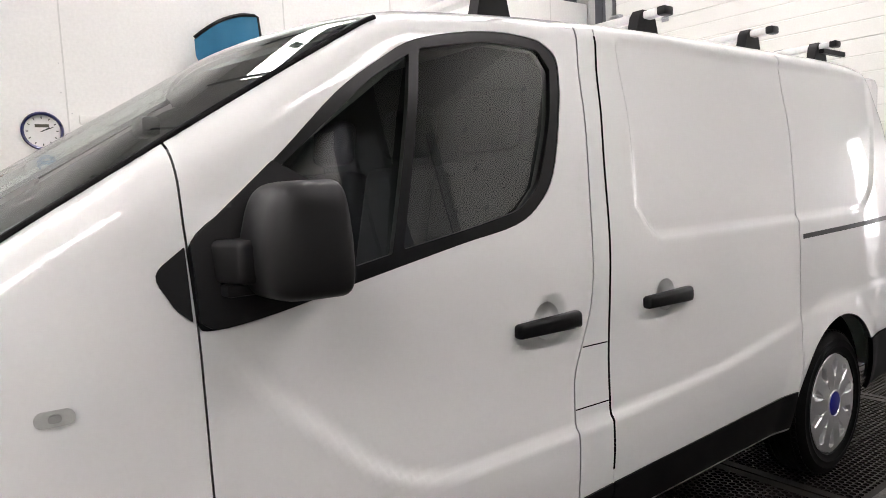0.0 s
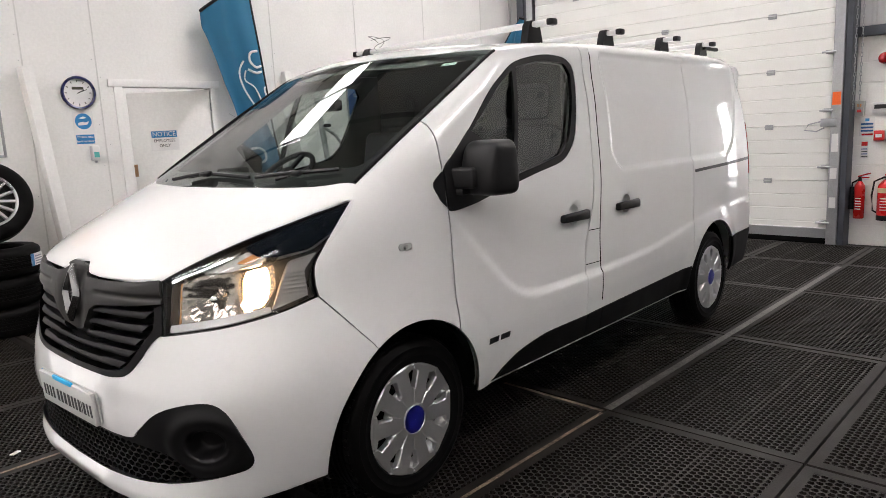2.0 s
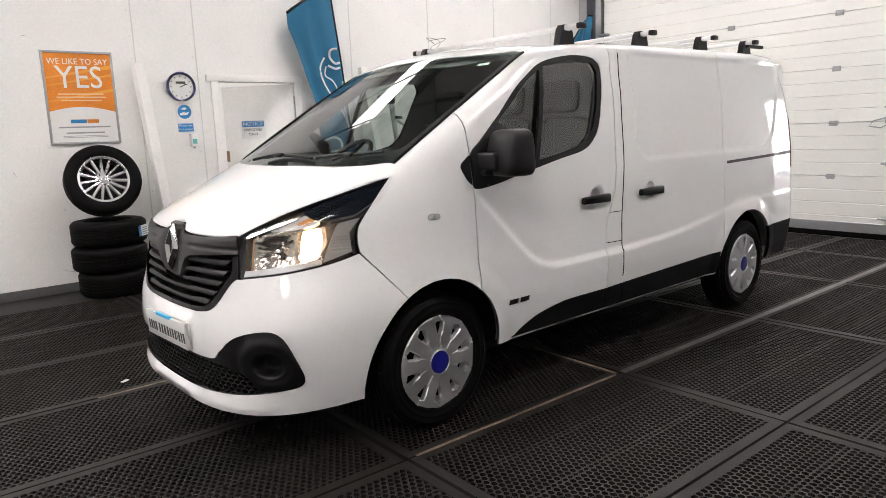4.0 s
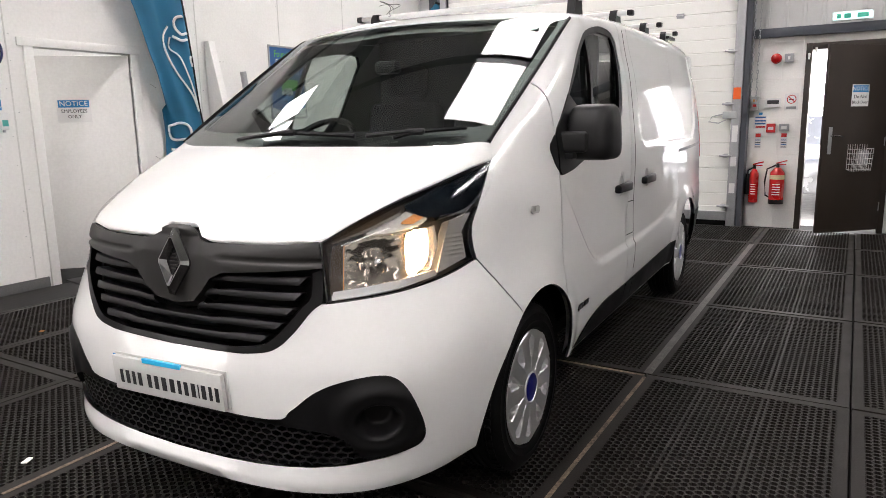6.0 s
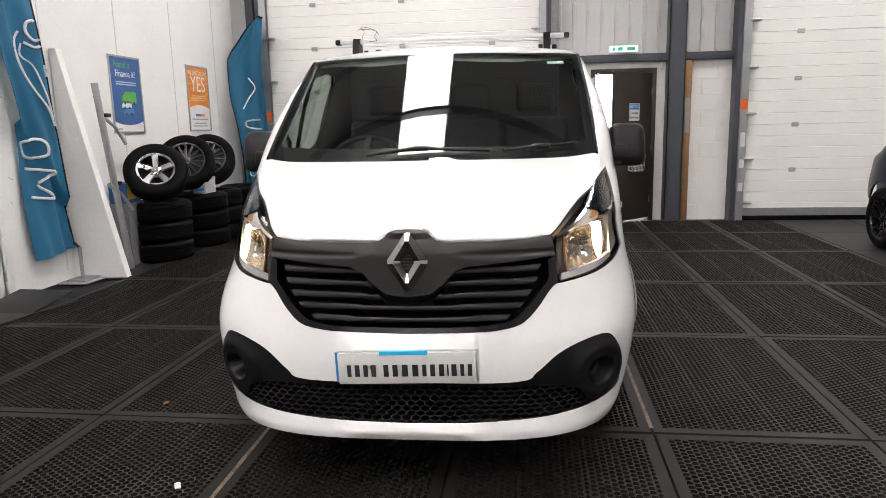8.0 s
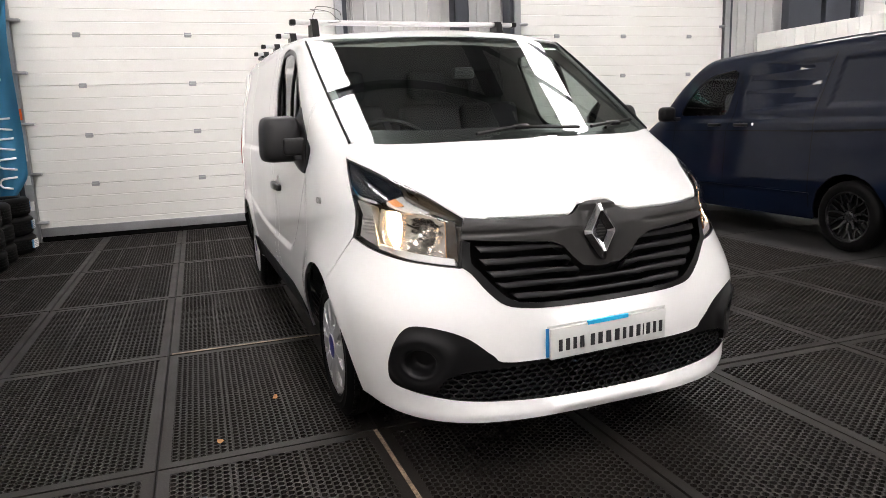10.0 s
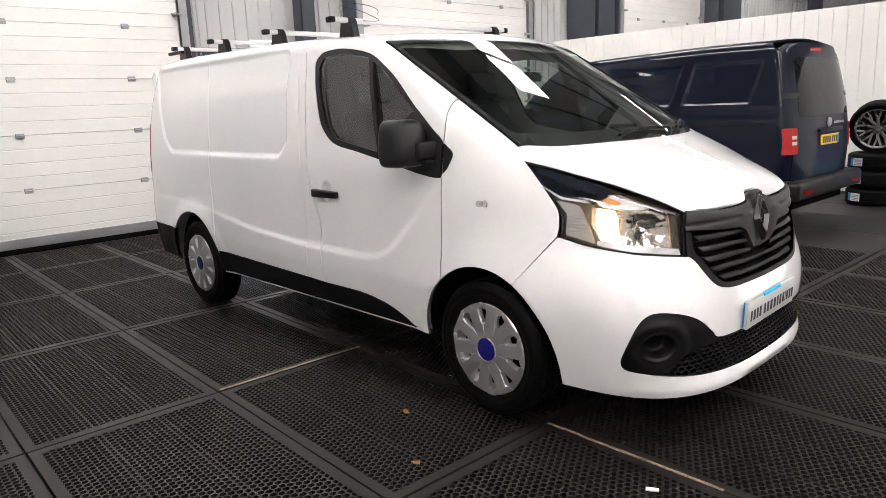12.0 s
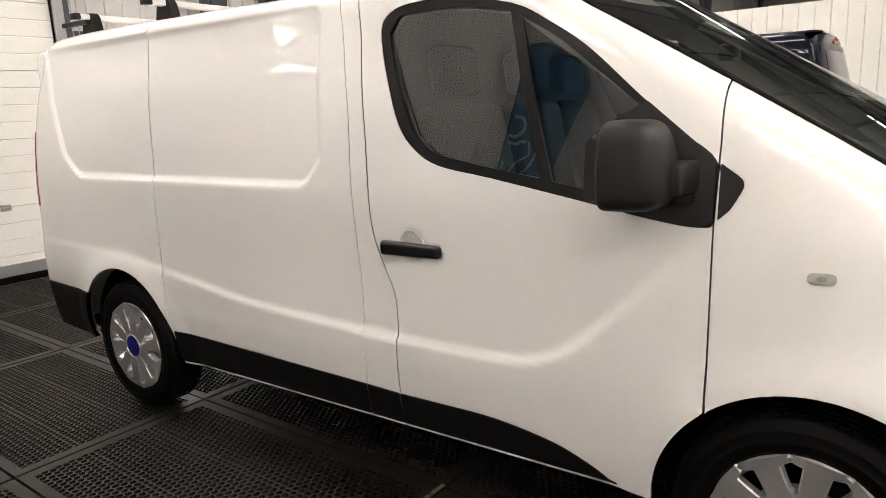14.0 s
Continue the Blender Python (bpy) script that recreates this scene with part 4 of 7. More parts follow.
GAP = 0.0022
ARCH_F, ARCH_R = (-0.020, 0.33, 0.405, 0.425), (3.05, 0.34, 0.42, 0.425)
DOOR_F = [(0.236, top_edge(0.236, 0.799)), (0.232, 1.36), (0.237, 1.17), (0.236, 0.92), (0.234, 0.66)]
DOOR_R = [(1.50, 1.87), (1.462, 1.72), (1.435, 1.54), (1.412, 1.37), (1.398, 1.20), (1.39, 1.10), (1.372, 1.02), (1.335, 0.93), (1.300, 0.85), (1.290, 0.77), (1.290, 0.68), (1.298, 0.49), (1.303, 0.335)]
POST = [(1.463, 0.335), (1.456, 0.48), (1.447, 0.66), (1.449, 0.82), (1.466, 1.07), (1.480, 1.25), (1.497, 1.47), (1.540, 1.70), (1.584, 1.86)]
WINDOW = spline([(1.376, 1.745), (1.345, 1.803), (1.265, 1.826), (1.10, 1.825), (0.87, 1.782), (0.73, 1.712), (0.60, 1.628), (0.45, 1.497), (0.33, 1.395), (0.236, 1.315),
                 (0.236, 1.175), (0.27, 1.150), (0.40, 1.165), (0.60, 1.205), (0.90, 1.262), (1.10, 1.297), (1.200, 1.350), (1.268, 1.43), (1.325, 1.58)], 4, True)
# front door
front_arch = [p for p in arch(*ARCH_F, 0, 60) if p[0] > 0.236]
door = [(0.236 + GAP, 0.66)] + [(x + GAP, z) for x, z in DOOR_F[::-1][1:-1]] + shoulder(0.236 + GAP, 1.505 - GAP, 30) + [(x - GAP, z) for x, z in spline(DOOR_R, 4)] + [(0.40, 0.335)]
door += [p for p in arch(*ARCH_F, 1, 60) if p[0] > 0.245]
def dish(x):
    return [(x + 0.052 * math.cos(t), 1.025 + 0.052 * math.sin(t)) for t in np.linspace(0, 2 * math.pi, 28, endpoint=False)]


patch("front_door", door, on_side, van_white, VAN, 0.020, [WINDOW, dish(1.215)], flange=0.012, ease=0.014)
patch("front_door", door, on_side, van_white, VAN, 0.020, [WINDOW, dish(1.188)], mirror=True, flange=0.012, ease=0.014)
# wing
wing = [(-0.393, 0.925)] + spline([(-0.396, 0.96), (-0.385, 1.03), (-0.34, 1.09), (-0.25, 1.18), (-0.178, 1.243)], 5)[0:] + [(x, z) for x, z in shoulder(-0.143, 0.236 - GAP, 14)] + [(x - GAP, z) for x, z in DOOR_F[1:]]
wing += [p for p in arch(*ARCH_F, 46, 119.02) if p[0] < 0.23]
patch("wing", wing, on_side, van_white, VAN, 0.022, both=True, ease=0.05)
# rear flank: door post, load side, quarter
post = [(x + GAP, z) for x, z in spline(DOOR_R, 4)][::-1] + shoulder(1.505 + GAP, 1.600, 4) + spline(POST, 4)[::-1]
patch("door_post", post, on_side, van_white, VAN, 0.025, both=True)
SEAM = [(2.812, 1.86), (2.765, 1.62), (2.712, 1.27), (2.694, 0.86), (2.672, 0.60), (2.648, 0.50), (2.633, 0.335)]
load = [(x + GAP, z) for x, z in spline(POST, 4)] + shoulder(1.604, 2.812, 30) + [(x - 0.002, z) for x, z in spline(SEAM, 4)]
patch("load_side", load, on_side, van_white, VAN, 0.016)
patch("load_side", load, on_side, van_white, VAN, 0.016, [dish(1.752)], mirror=True, flange=0.012)
for a, b in (((1.338, 0.921), (1.450, 0.918)), ((1.292, 0.744), (1.444, 0.740))):
    patch("flap_gap", [a, b, (b[0], b[1] + 0.004), (a[0], a[1] + 0.004)], on_side, void_black, VAN, 0.03, offset=0.001, flange=0, mirror=True)
quarter = [(x + 0.002, z) for x, z in spline(SEAM, 4)][::-1] + shoulder(2.817, 3.80, 28) + [(3.86, 1.9), (3.93, 1.72), (3.96, 1.2), (3.965, 0.60)] + arch(*ARCH_R, 38, 178)
patch("quarter_panel", quarter, on_side, van_white, VAN, 0.018, both=True)
rear_low = [(3.965, 0.595)] + arch(*ARCH_R, 37, 2, 8) + [(3.455, 0.33), (3.96, 0.33)]
patch("rear_bumper_side", soft(rear_low, 0.02), on_side, sill_black, VAN, 0.03, both=True, offset=0.004, label="black plastic bumper corner")
# black sill trim
strip = [(0.49, 0.350)] + spline([(0.515, 0.354), (0.58, 0.394), (0.70, 0.440), (0.90, 0.471), (1.10, 0.474)], 5) + [(1.297, 0.473), (1.297, 0.350)]
patch("sill_trim", strip, on_side, sill_black, VAN, 0.03, both=True, offset=0.006, flange=0.012, label="black plastic side moulding")
patch("sill_trim", [(1.303, 0.350), (1.303, 0.473), (1.455, 0.478), (1.460, 0.350)], on_side, sill_black, VAN, 0.03, both=True, offset=0.006, flange=0.012)
patch("sill_trim", [(1.467, 0.350), (1.462, 0.478), (2.640, 0.502), (2.628, 0.350)], on_side, sill_black, VAN, 0.03, both=True, offset=0.006, flange=0.012)
# roof and tail
roof_out = [(0.785, -0.787)] + [(x, -lerp_tab(x, EDGE)) for x in np.linspace(0.9, 3.80, 20)] + [(3.86, -0.4), (3.875, 0), (3.86, 0.4)]
roof_out += [(x, lerp_tab(x, EDGE)) for x in np.linspace(3.80, 0.9, 20)] + [(0.785, 0.787)] + spline([(0.72, 0.62), (0.655, 0.40), (0.62, 0.0), (0.655, -0.40), (0.72, -0.62)], 5)
patch("roof", roof_out, on_top, van_white, VAN, 0.04)
# bonnet
BASE = spline([(-0.132, 0.797), (-0.215, 0.655), (-0.28, 0.45), (-0.335, 0.19), (-0.345, 0.0), (-0.335, -0.19), (-0.28, -0.45), (-0.215, -0.655), (-0.132, -0.797)], 6)
LAMP_TOP = [(21.2, 1.022), (25.5, 1.083), (30.5, 1.135), (35.5, 1.172), (40.5, 1.206), (47.2, 1.241)]


def nose_xy(pts):
    x, y, z = on_nose([p[0] for p in pts], [p[1] for p in pts])
    return list(zip(x, y))


lamp_line = [(x, y - 0.003) for x, y in nose_xy(spline(LAMP_TOP, 5))]
BROW = [(-0.800, 0.530), (-0.838, 0.40), (-0.858, 0.25), (-0.866, 0.13), (-0.856, 0.095), (-0.838, 0.065), (-0.835, 0.03), (-0.835, 0.0)]
front = spline(BROW, 4)
bonnet = lamp_line[::-1] + front[1:] + [(x, -y) for x, y in front[::-1][1:]] + [(x, -y) for x, y in lamp_line] + BASE[::-1]
patch("bonnet", bonnet, on_top, van_white, VAN, 0.020, flange=0.03)


def both_ways(pts):
    """A right half outline from the middle round to the middle, closed by its mirror image."""
    return [tuple(p) for p in pts] + [(-p[0], p[1]) for p in pts[::-1] if abs(p[0]) > 1e-6]


def to_nose(pts):
    x, y, z = on_side([p[0] for p in pts], [p[1] for p in pts])
    return [(math.degrees(math.atan2(b, 0.6 - a)), c) for a, b, c in zip(x, y, z)]


LAMP_LOW = [(22.0, 0.842), (26.0, 0.853), (30.5, 0.866), (36.4, 0.893), (40.7, 0.924)]
LAMP_REAR = [(40.7, 0.924), (40.2, 0.97), (40.3, 1.02), (41.3, 1.07), (43.8, 1.118), (45.8, 1.17), (47.2, 1.241)]
GRILLE_LOW = [(0.0, 0.663), (8.7, 0.668), (12.5, 0.675), (15.8, 0.695), (18.2, 0.748), (20.3, 0.815), (21.7, 0.842)]
LIP = [(0.0, 0.246), (12.0, 0.246), (22.0, 0.248), (30.0, 0.252), (36.0, 0.258)]
front_rim = to_nose([p for p in arch(*ARCH_F, 189, 119.3, 16)])
WING_FOOT = arch(*ARCH_F, 119.3, 119.3, 2)[0]
wing_seam = to_nose([(WING_FOOT[0] + (-0.3975 - WING_FOOT[0]) * k / 8, WING_FOOT[1] + (0.921 - WING_FOOT[1]) * k / 8) for k in range(1, 9)])
bumper = spline(LIP, 4) + front_rim + wing_seam + [(a, z - 0.004) for a, z in spline(LAMP_LOW, 4)[::-1]] + spline(GRILLE_LOW, 5)[::-1][1:]
MOUTH_TOP = [(0.0, 0.474), (15.0, 0.476), (17.8, 0.512), (20.5, 0.572), (23.2, 0.608), (26.6, 0.630), (29.2, 0.627), (30.9, 0.585), (32.2, 0.50), (32.9, 0.425), (32.3, 0.387), (30.5, 0.372)]
MOUTH_LOW = [(26.2, 0.352), (20.0, 0.332), (10.0, 0.317), (0.0, 0.312)]
mouth = both_ways(spline(MOUTH_TOP + MOUTH_LOW, 4))
patch("front_bumper", both_ways(bumper), on_nose, van_white, VAN, 0.022, [mouth], flange=0.035)
# fog lamp surrounds with their bowls, and the band between them


def fog_shape(a, z):
    r = np.hypot((np.abs(a) - 27.8) * DEG, (z - 0.486) * 1.05)
    bowl = -0.060 * (1 - smooth01((r - 0.044) / 0.014)) + 0.005 * np.exp(-((r - 0.064) / 0.007) ** 2) + 0.014 * np.exp(-((r - 0.095) / 0.03) ** 2)
    return bowl * smooth01((np.abs(a) - 17) / 6) - 0.008 * (1 - smooth01((np.abs(a) - 14) / 8))


BEZEL = MOUTH_TOP + [(26.4, 0.364), (25.0, 0.40), (24.0, 0.432), (21.0, 0.450), (15.0, 0.456), (0.0, 0.456)]
patch("fog_surround", both_ways(spline(BEZEL, 4)), on_nose, gloss_plastic, VAN, 0.007, offset=-0.002, flange=0.02, shape=fog_shape, label="black plastic fog lamp surround")
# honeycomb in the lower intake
# black sheet behind the mesh in place of the intake's deep shade
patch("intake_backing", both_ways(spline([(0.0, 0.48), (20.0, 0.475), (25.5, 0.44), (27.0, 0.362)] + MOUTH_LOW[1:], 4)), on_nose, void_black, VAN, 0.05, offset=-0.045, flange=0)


def honeycomb():
    w, h, t = 0.034, 0.0215, 0.0026
    segs = []
    for row in range(9):
        for col in range(-22, 23):
            cx, cz = col * w + (w / 2 if row % 2 else 0), 0.315 + row * h * 0.86
            c = [(cx - w / 2, cz - h * 0.2), (cx - w / 2, cz + h * 0.28), (cx, cz + h * 0.58), (cx + w / 2, cz + h * 0.28)]
            segs += list(zip(c, c[1:]))
    limit = np.array(both_ways(spline([(0.0, 0.462), (15.0, 0.462), (21.0, 0.455), (24.3, 0.432), (26.2, 0.360)] + MOUTH_LOW[1:], 4)))
    segs = [s for s in segs if within(limit, np.array([((s[0][0] + s[1][0]) / 2 / DEG, (s[0][1] + s[1][1]) / 2)]))[0]]
    a = np.array(segs)
    d = a[:, 1] - a[:, 0]
    n = np.stack([-d[:, 1], d[:, 0]], 1) / np.linalg.norm(d, axis=1, keepdims=True) * t
    quad = np.stack([a[:, 0] - n, a[:, 1] - n, a[:, 1] + n, a[:, 0] + n], 1).reshape(-1, 2)
    p = np.stack(on_nose(quad[:, 0] / DEG, quad[:, 1]), 1)
    nor = surface_normal(p)
    v = np.concatenate([p - nor * 0.012, p - nor * 0.034])
    k = len(p)
    faces = []
    for i in range(0, k, 4):
        faces += [(i, i + 1, i + 2, i + 3), (i, i + k, i + 1 + k, i + 1), (i + 2, i + 2 + k, i + 3 + k, i + 3)]
    me = bpy.data.meshes.new("intake_mesh")
    me.from_pydata(v.tolist(), [], faces)
    me.materials.append(black_plastic)
    ob = new("intake_mesh", me)
    ob.parent = VAN
    ob["label"] = "black honeycomb intake mesh"


honeycomb()
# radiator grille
# black sheet behind the slats, its colour standing for shade
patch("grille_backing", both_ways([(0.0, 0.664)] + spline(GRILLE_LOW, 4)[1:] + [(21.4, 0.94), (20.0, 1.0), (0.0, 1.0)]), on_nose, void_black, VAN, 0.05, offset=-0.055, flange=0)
BAND = [(0.0, 1.050), (1.8, 1.049), (2.9, 1.040), (4.3, 1.012), (5.6, 1.004), (12.2, 1.004), (17.0, 1.010), (21.1, 1.020), (21.6, 0.945), (18.0, 0.938), (12.0, 0.926), (8.6, 0.918), (6.6, 0.895), (5.2, 0.850), (3.4, 0.815), (0.0, 0.806)]


def band_shape(a, z):
    a = np.abs(a)
    groove = -0.010 * np.exp(-((z - 0.962) / 0.006) ** 2) * smooth01((a - 7) / 2)
    return groove + 0.004 - 0.018 * (1 - smooth01((a - 1.5) / 4.0)) * (z < 1.03)


patch("grille_band", both_ways(BAND), on_nose, gunmetal, VAN, 0.009, offset=0.004, flange=0.04, shape=band_shape, label="satin black grille band")
rim_in = [(0.0, 0.683), (8.5, 0.688), (12.0, 0.695), (14.8, 0.712), (17.0, 0.760), (19.2, 0.826), (20.3, 0.86), (20.4, 0.93)]
patch("grille_rim", both_ways(spline(GRILLE_LOW, 4) + [(21.5, 0.94), (20.4, 0.93)] + spline(rim_in, 3)[::-1]), on_nose, gloss_plastic, VAN, 0.012, offset=0.002, flange=0.04)
for z, a0, a1 in ((0.900, 7.0, 19.6), (0.853, 6.0, 19.0), (0.806, 4.6, 17.9), (0.762, 0.0, 16.6), (0.718, 0.0, 14.6)):
    rib = lambda a, zz, z=z: 0.006 - 0.55 * np.abs(zz - z + 0.003)
    if a0 == 0:
        patch("slat", both_ways([(0, z - 0.008), (a1 - 0.9, z - 0.008), (a1, z + 0.014), (0, z + 0.008)]), on_nose, gloss_plastic, VAN, 0.008, offset=-0.010, flange=0.045, shape=rib)
    else:
        patch("slat", [(a0 - 0.9, z - 0.014), (a0 + 0.6, z - 0.008), (a1 - 0.9, z - 0.008), (a1, z + 0.016), (a0 + 0.4, z + 0.008), (a0, z + 0.014)], on_nose, gloss_plastic, VAN, 0.008, offset=-0.010, flange=0.045, shape=rib, both=True)
# diamond badge: a folded ring round a dark slot
def rhomb(h, w, x, cut=0.12):
    """A diamond with blunted points."""
    pts = [(cut * w, h), (w, cut * h * 0.6), (w, -cut * h * 0.6), (cut * w, -h)]
    return [(x, y, z) for y, z in pts + [(-y, z) for y, z in pts[::-1]]]


bm = bmesh.new()
rings = [[bm.verts.new(p) for p in rhomb(*q)] for q in ((0.111, 0.078, 0.004), (0.110, 0.077, -0.004), (0.080, 0.053, -0.019), (0.077, 0.050, -0.019), (0.044, 0.026, -0.006), (0.043, 0.025, 0.006))]
for a, b in zip(rings, rings[1:]):
    for i in range(8):
        bm.faces.new((a[i], a[(i + 1) % 8], b[(i + 1) % 8], b[i]))
bmesh.ops.recalc_face_normals(bm, faces=bm.faces[:])
BADGE = pose(-0.893, 0, 0.936, 0, 9, 0)
badge = part("badge", moved(bm, BADGE), badge_chrome, VAN, "chrome diamond badge", smooth=False)
bm = bmesh.new()
bm.faces.new([bm.verts.new(p) for p in rhomb(0.046, 0.028, 0.002)])
part("badge_well", moved(bm, BADGE), dark_plastic, badge, smooth=False)
for k in range(-2, 3):
    w = 0.024 * (1 - abs(k) / 3.2)
    part("well_rib", moved(box(-0.002, 0.003, -w, w, k * 0.012 - 0.002, k * 0.012 + 0.002, 0.0008, 1), BADGE), gunmetal, badge)
# dealer's plate over the number plate
PL = pose(-0.964, 0.005, 0.540, 0, -3, 0) @ pose(0, 0, 0, -1.4, 0, 0)
plate = part("number_plate", moved(box(-0.004, 0.012, -0.265, 0.265, -0.0625, 0.0615, 0.003), PL), plate_white, VAN, "pale plate with dark letter bars and a cyan strip")
x = -0.235
for word in ((0.026, 0.030, 0.026, 0.030), (0.031, 0.032, 0.036, 0.036, 0.026, 0.030, 0.031, 0.009, 0.031, 0.024, 0.027)):
    for w in word:
        part("letter_bar", moved(box(-0.0055, -0.003, -(x + w * 0.80), -(x + w * 0.18), -0.033, 0.015, 0.001, 1), PL), ink, plate)
        x += w + 0.0036
    x += 0.014
part("top_strip", moved(box(-0.0065, 0.004, -0.083, 0.102, 0.054, 0.070, 0.001, 1), PL), cyan_print, plate, "cyan strip")
part("rear_plate", moved(box(0.013, 0.016, -0.275, 0.27, -0.06, 0.069, 0.001, 1), PL), plate_white, plate)
part("blue_band", moved(box(0.0115, 0.0128, 0.262, 0.278, -0.055, 0.062, 0.0005, 1), PL), sign_blue, plate)

# headlamps
lamp_outline = spline(LAMP_TOP, 4) + spline(LAMP_REAR, 4)[::-1][1:-1] + spline(LAMP_LOW, 4)[::-1]


def inset(pts, by):
    """An outline drawn in by a distance."""
    p = dense(np.array(pts, float) * (DEG, 1), 0.02)
    d = np.roll(p, -1, 0) - np.roll(p, 1, 0)
    n = np.stack([-d[:, 1], d[:, 0]], 1) / np.maximum(np.linalg.norm(d, axis=1, keepdims=True), 1e-9)
    area = (p[:, 0] * np.roll(p[:, 1], -1) - np.roll(p[:, 0], -1) * p[:, 1]).sum()
    q = p + n * by * (1 if area > 0 else -1)
    return [tuple(v) for v in q / (DEG, 1)]


def reflector_shape(a, z):
    """Two hollows, the inner one broken into bright facets."""
    inner = -0.046 * np.exp(-((a - 27.6) / 2.4) ** 2 - ((z - 0.955) / 0.055) ** 2)
    outer = -0.050 * np.exp(-((a - 33.3) / 1.5) ** 2 - ((z - 0.985) / 0.075) ** 2)
    facet = 0.0035 * np.abs(np.mod(a * 0.85 + 0.4 * np.floor(z * 38), 1.0) - 0.5) + 0.0025 * np.abs(np.mod(z * 38, 1.0) - 0.5)
    return inner + outer + facet * (1 - smooth01((a - 30.2) / 0.8))


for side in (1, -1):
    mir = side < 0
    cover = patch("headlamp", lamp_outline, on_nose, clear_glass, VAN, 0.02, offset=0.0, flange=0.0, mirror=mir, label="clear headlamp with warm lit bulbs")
    cover.visible_shadow = False
    patch("housing", lamp_outline, on_nose, lamp_dark, cover, 0.03, offset=-0.085, flange=-0.082, mirror=mir)
    patch("seal", lamp_outline, on_nose, dark_plastic, cover, 0.012, [inset(lamp_outline, 0.0045)], offset=-0.003, flange=0.02, mirror=mir)
    patch("smoked_panel", soft([(30.8, 1.118), (35.5, 1.165), (40.5, 1.198), (46.6, 1.232), (45.4, 1.172), (42.8, 1.115), (40.0, 1.085), (36.0, 1.072), (33.2, 1.085)], 0.2), on_nose, dark_glass, cover, 0.02, offset=-0.010, flange=0.05, mirror=mir)
    patch("chrome_blade", soft([(35.6, 1.066), (40.2, 1.081), (44.8, 1.155), (44.2, 1.150), (40.0, 1.090), (36.0, 1.078)], 0.1), on_nose, chrome, cover, 0.010, offset=-0.007, flange=0.03, mirror=mir)
    patch("grey_insert", soft([(35.3, 0.902), (39.9, 0.935), (39.4, 1.02), (41.2, 1.078), (37.5, 1.060), (36.3, 0.98)], 0.15), on_nose, lamp_grey, cover, 0.005, offset=-0.014, flange=0.04, mirror=mir,
          shape=lambda a, z: 0.0028 * np.sin(z / 0.0021) * ((np.abs(a - 38) < 1.5) & (z < 1.015) & (z > 0.945)))
    patch("indicator", soft([(25.8, 1.048), (31.6, 1.112), (34.8, 1.092), (33.8, 1.062), (30.0, 1.042)], 0.25), on_nose, clear_grey, cover, 0.006, offset=-0.020, flange=0.04, mirror=mir, shape=lambda a, z: 0.003 * np.sin(a * 7) * np.sin(z * 260))
    patch("amber_bulb", soft([(30.4, 1.070), (32.6, 1.098), (33.8, 1.083), (32.2, 1.062)], 0.3), on_nose, orange_lens, cover, 0.01, offset=-0.013, flange=0.03, mirror=mir)
    patch("lower_trim", soft([(22.5, 0.850), (26.2, 0.861), (30.4, 0.874), (35.2, 0.896), (35.0, 0.914), (30.0, 0.896), (22.7, 0.874)], 0.1), on_nose, silver, cover, 0.012, offset=-0.011, flange=0.05, mirror=mir)
    bowl = soft([(23.9, 0.880), (30.0, 0.897), (34.6, 0.915), (35.8, 0.98), (35.4, 1.052), (31.0, 1.035), (26.5, 1.040), (24.0, 1.012)], 0.22)
    patch("reflector", bowl, on_nose, reflector_metal, cover, 0.005, offset=-0.016, flange=0.03, mirror=mir, shape=reflector_shape)
    p = np.stack(on_nose(np.array([28.0]), np.array([0.955])), 1)
    d = surface_normal(p)[0]
    p = [tuple(float(c) for c in (p[0] - d * k) * (1, side, 1)) for k in (0.058, 0.026, 0.022)]
    bulb = part("bulb_cap", rod(p[0], p[1], 0.012, 16), chrome, cover, "chrome bulb shield")
    part("bulb_tip", rod(p[1], p[2], 0.012, 16, 0.006), chrome, bulb)
    # outer chamber: an added curved glowing tube stands in for the reflector's bright band
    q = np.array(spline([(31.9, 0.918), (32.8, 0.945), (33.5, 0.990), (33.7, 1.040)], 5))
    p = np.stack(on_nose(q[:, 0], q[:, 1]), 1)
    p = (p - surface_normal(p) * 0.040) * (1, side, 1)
    part("glow_tube", tube([tuple(float(c) for c in v) for v in p], 0.023, 16), bulb_glow, cover, "added glowing tube in place of the bright reflector")
    # small bulb added where the inner wall only shows a reflected glow
    p = np.stack(on_nose(np.array([25.2]), np.array([0.940])), 1)
    p = ((p - surface_normal(p) * 0.040) * (1, side, 1))[0]
    bm = bmesh.new()
    bmesh.ops.create_uvsphere(bm, u_segments=14, v_segments=10, radius=0.007)
    part("halogen_bulb", moved(bm, Matrix.Translation([float(c) for c in p])), bulb_glow, cover, "lit warm headlamp glow")
    patch("inner_panel", soft([(22.2, 0.864), (23.7, 0.870), (23.7, 0.96), (23.9, 1.03), (22.5, 1.014)], 0.15), on_nose, lamp_brown, cover, 0.012, offset=-0.020, flange=0.04, mirror=mir)
    patch("inner_edge", [(23.80, 0.876), (23.91, 0.880), (24.0, 1.014), (23.89, 1.012)], on_nose, orange_lens, cover, 0.012, offset=-0.012, flange=0.02, mirror=mir)
    patch("upper_blade", soft([(22.4, 1.022), (26.0, 1.056), (30.6, 1.106), (30.6, 1.094), (26.2, 1.047), (22.6, 1.012)], 0.1), on_nose, chrome, cover, 0.010, offset=-0.012, flange=0.02, mirror=mir)

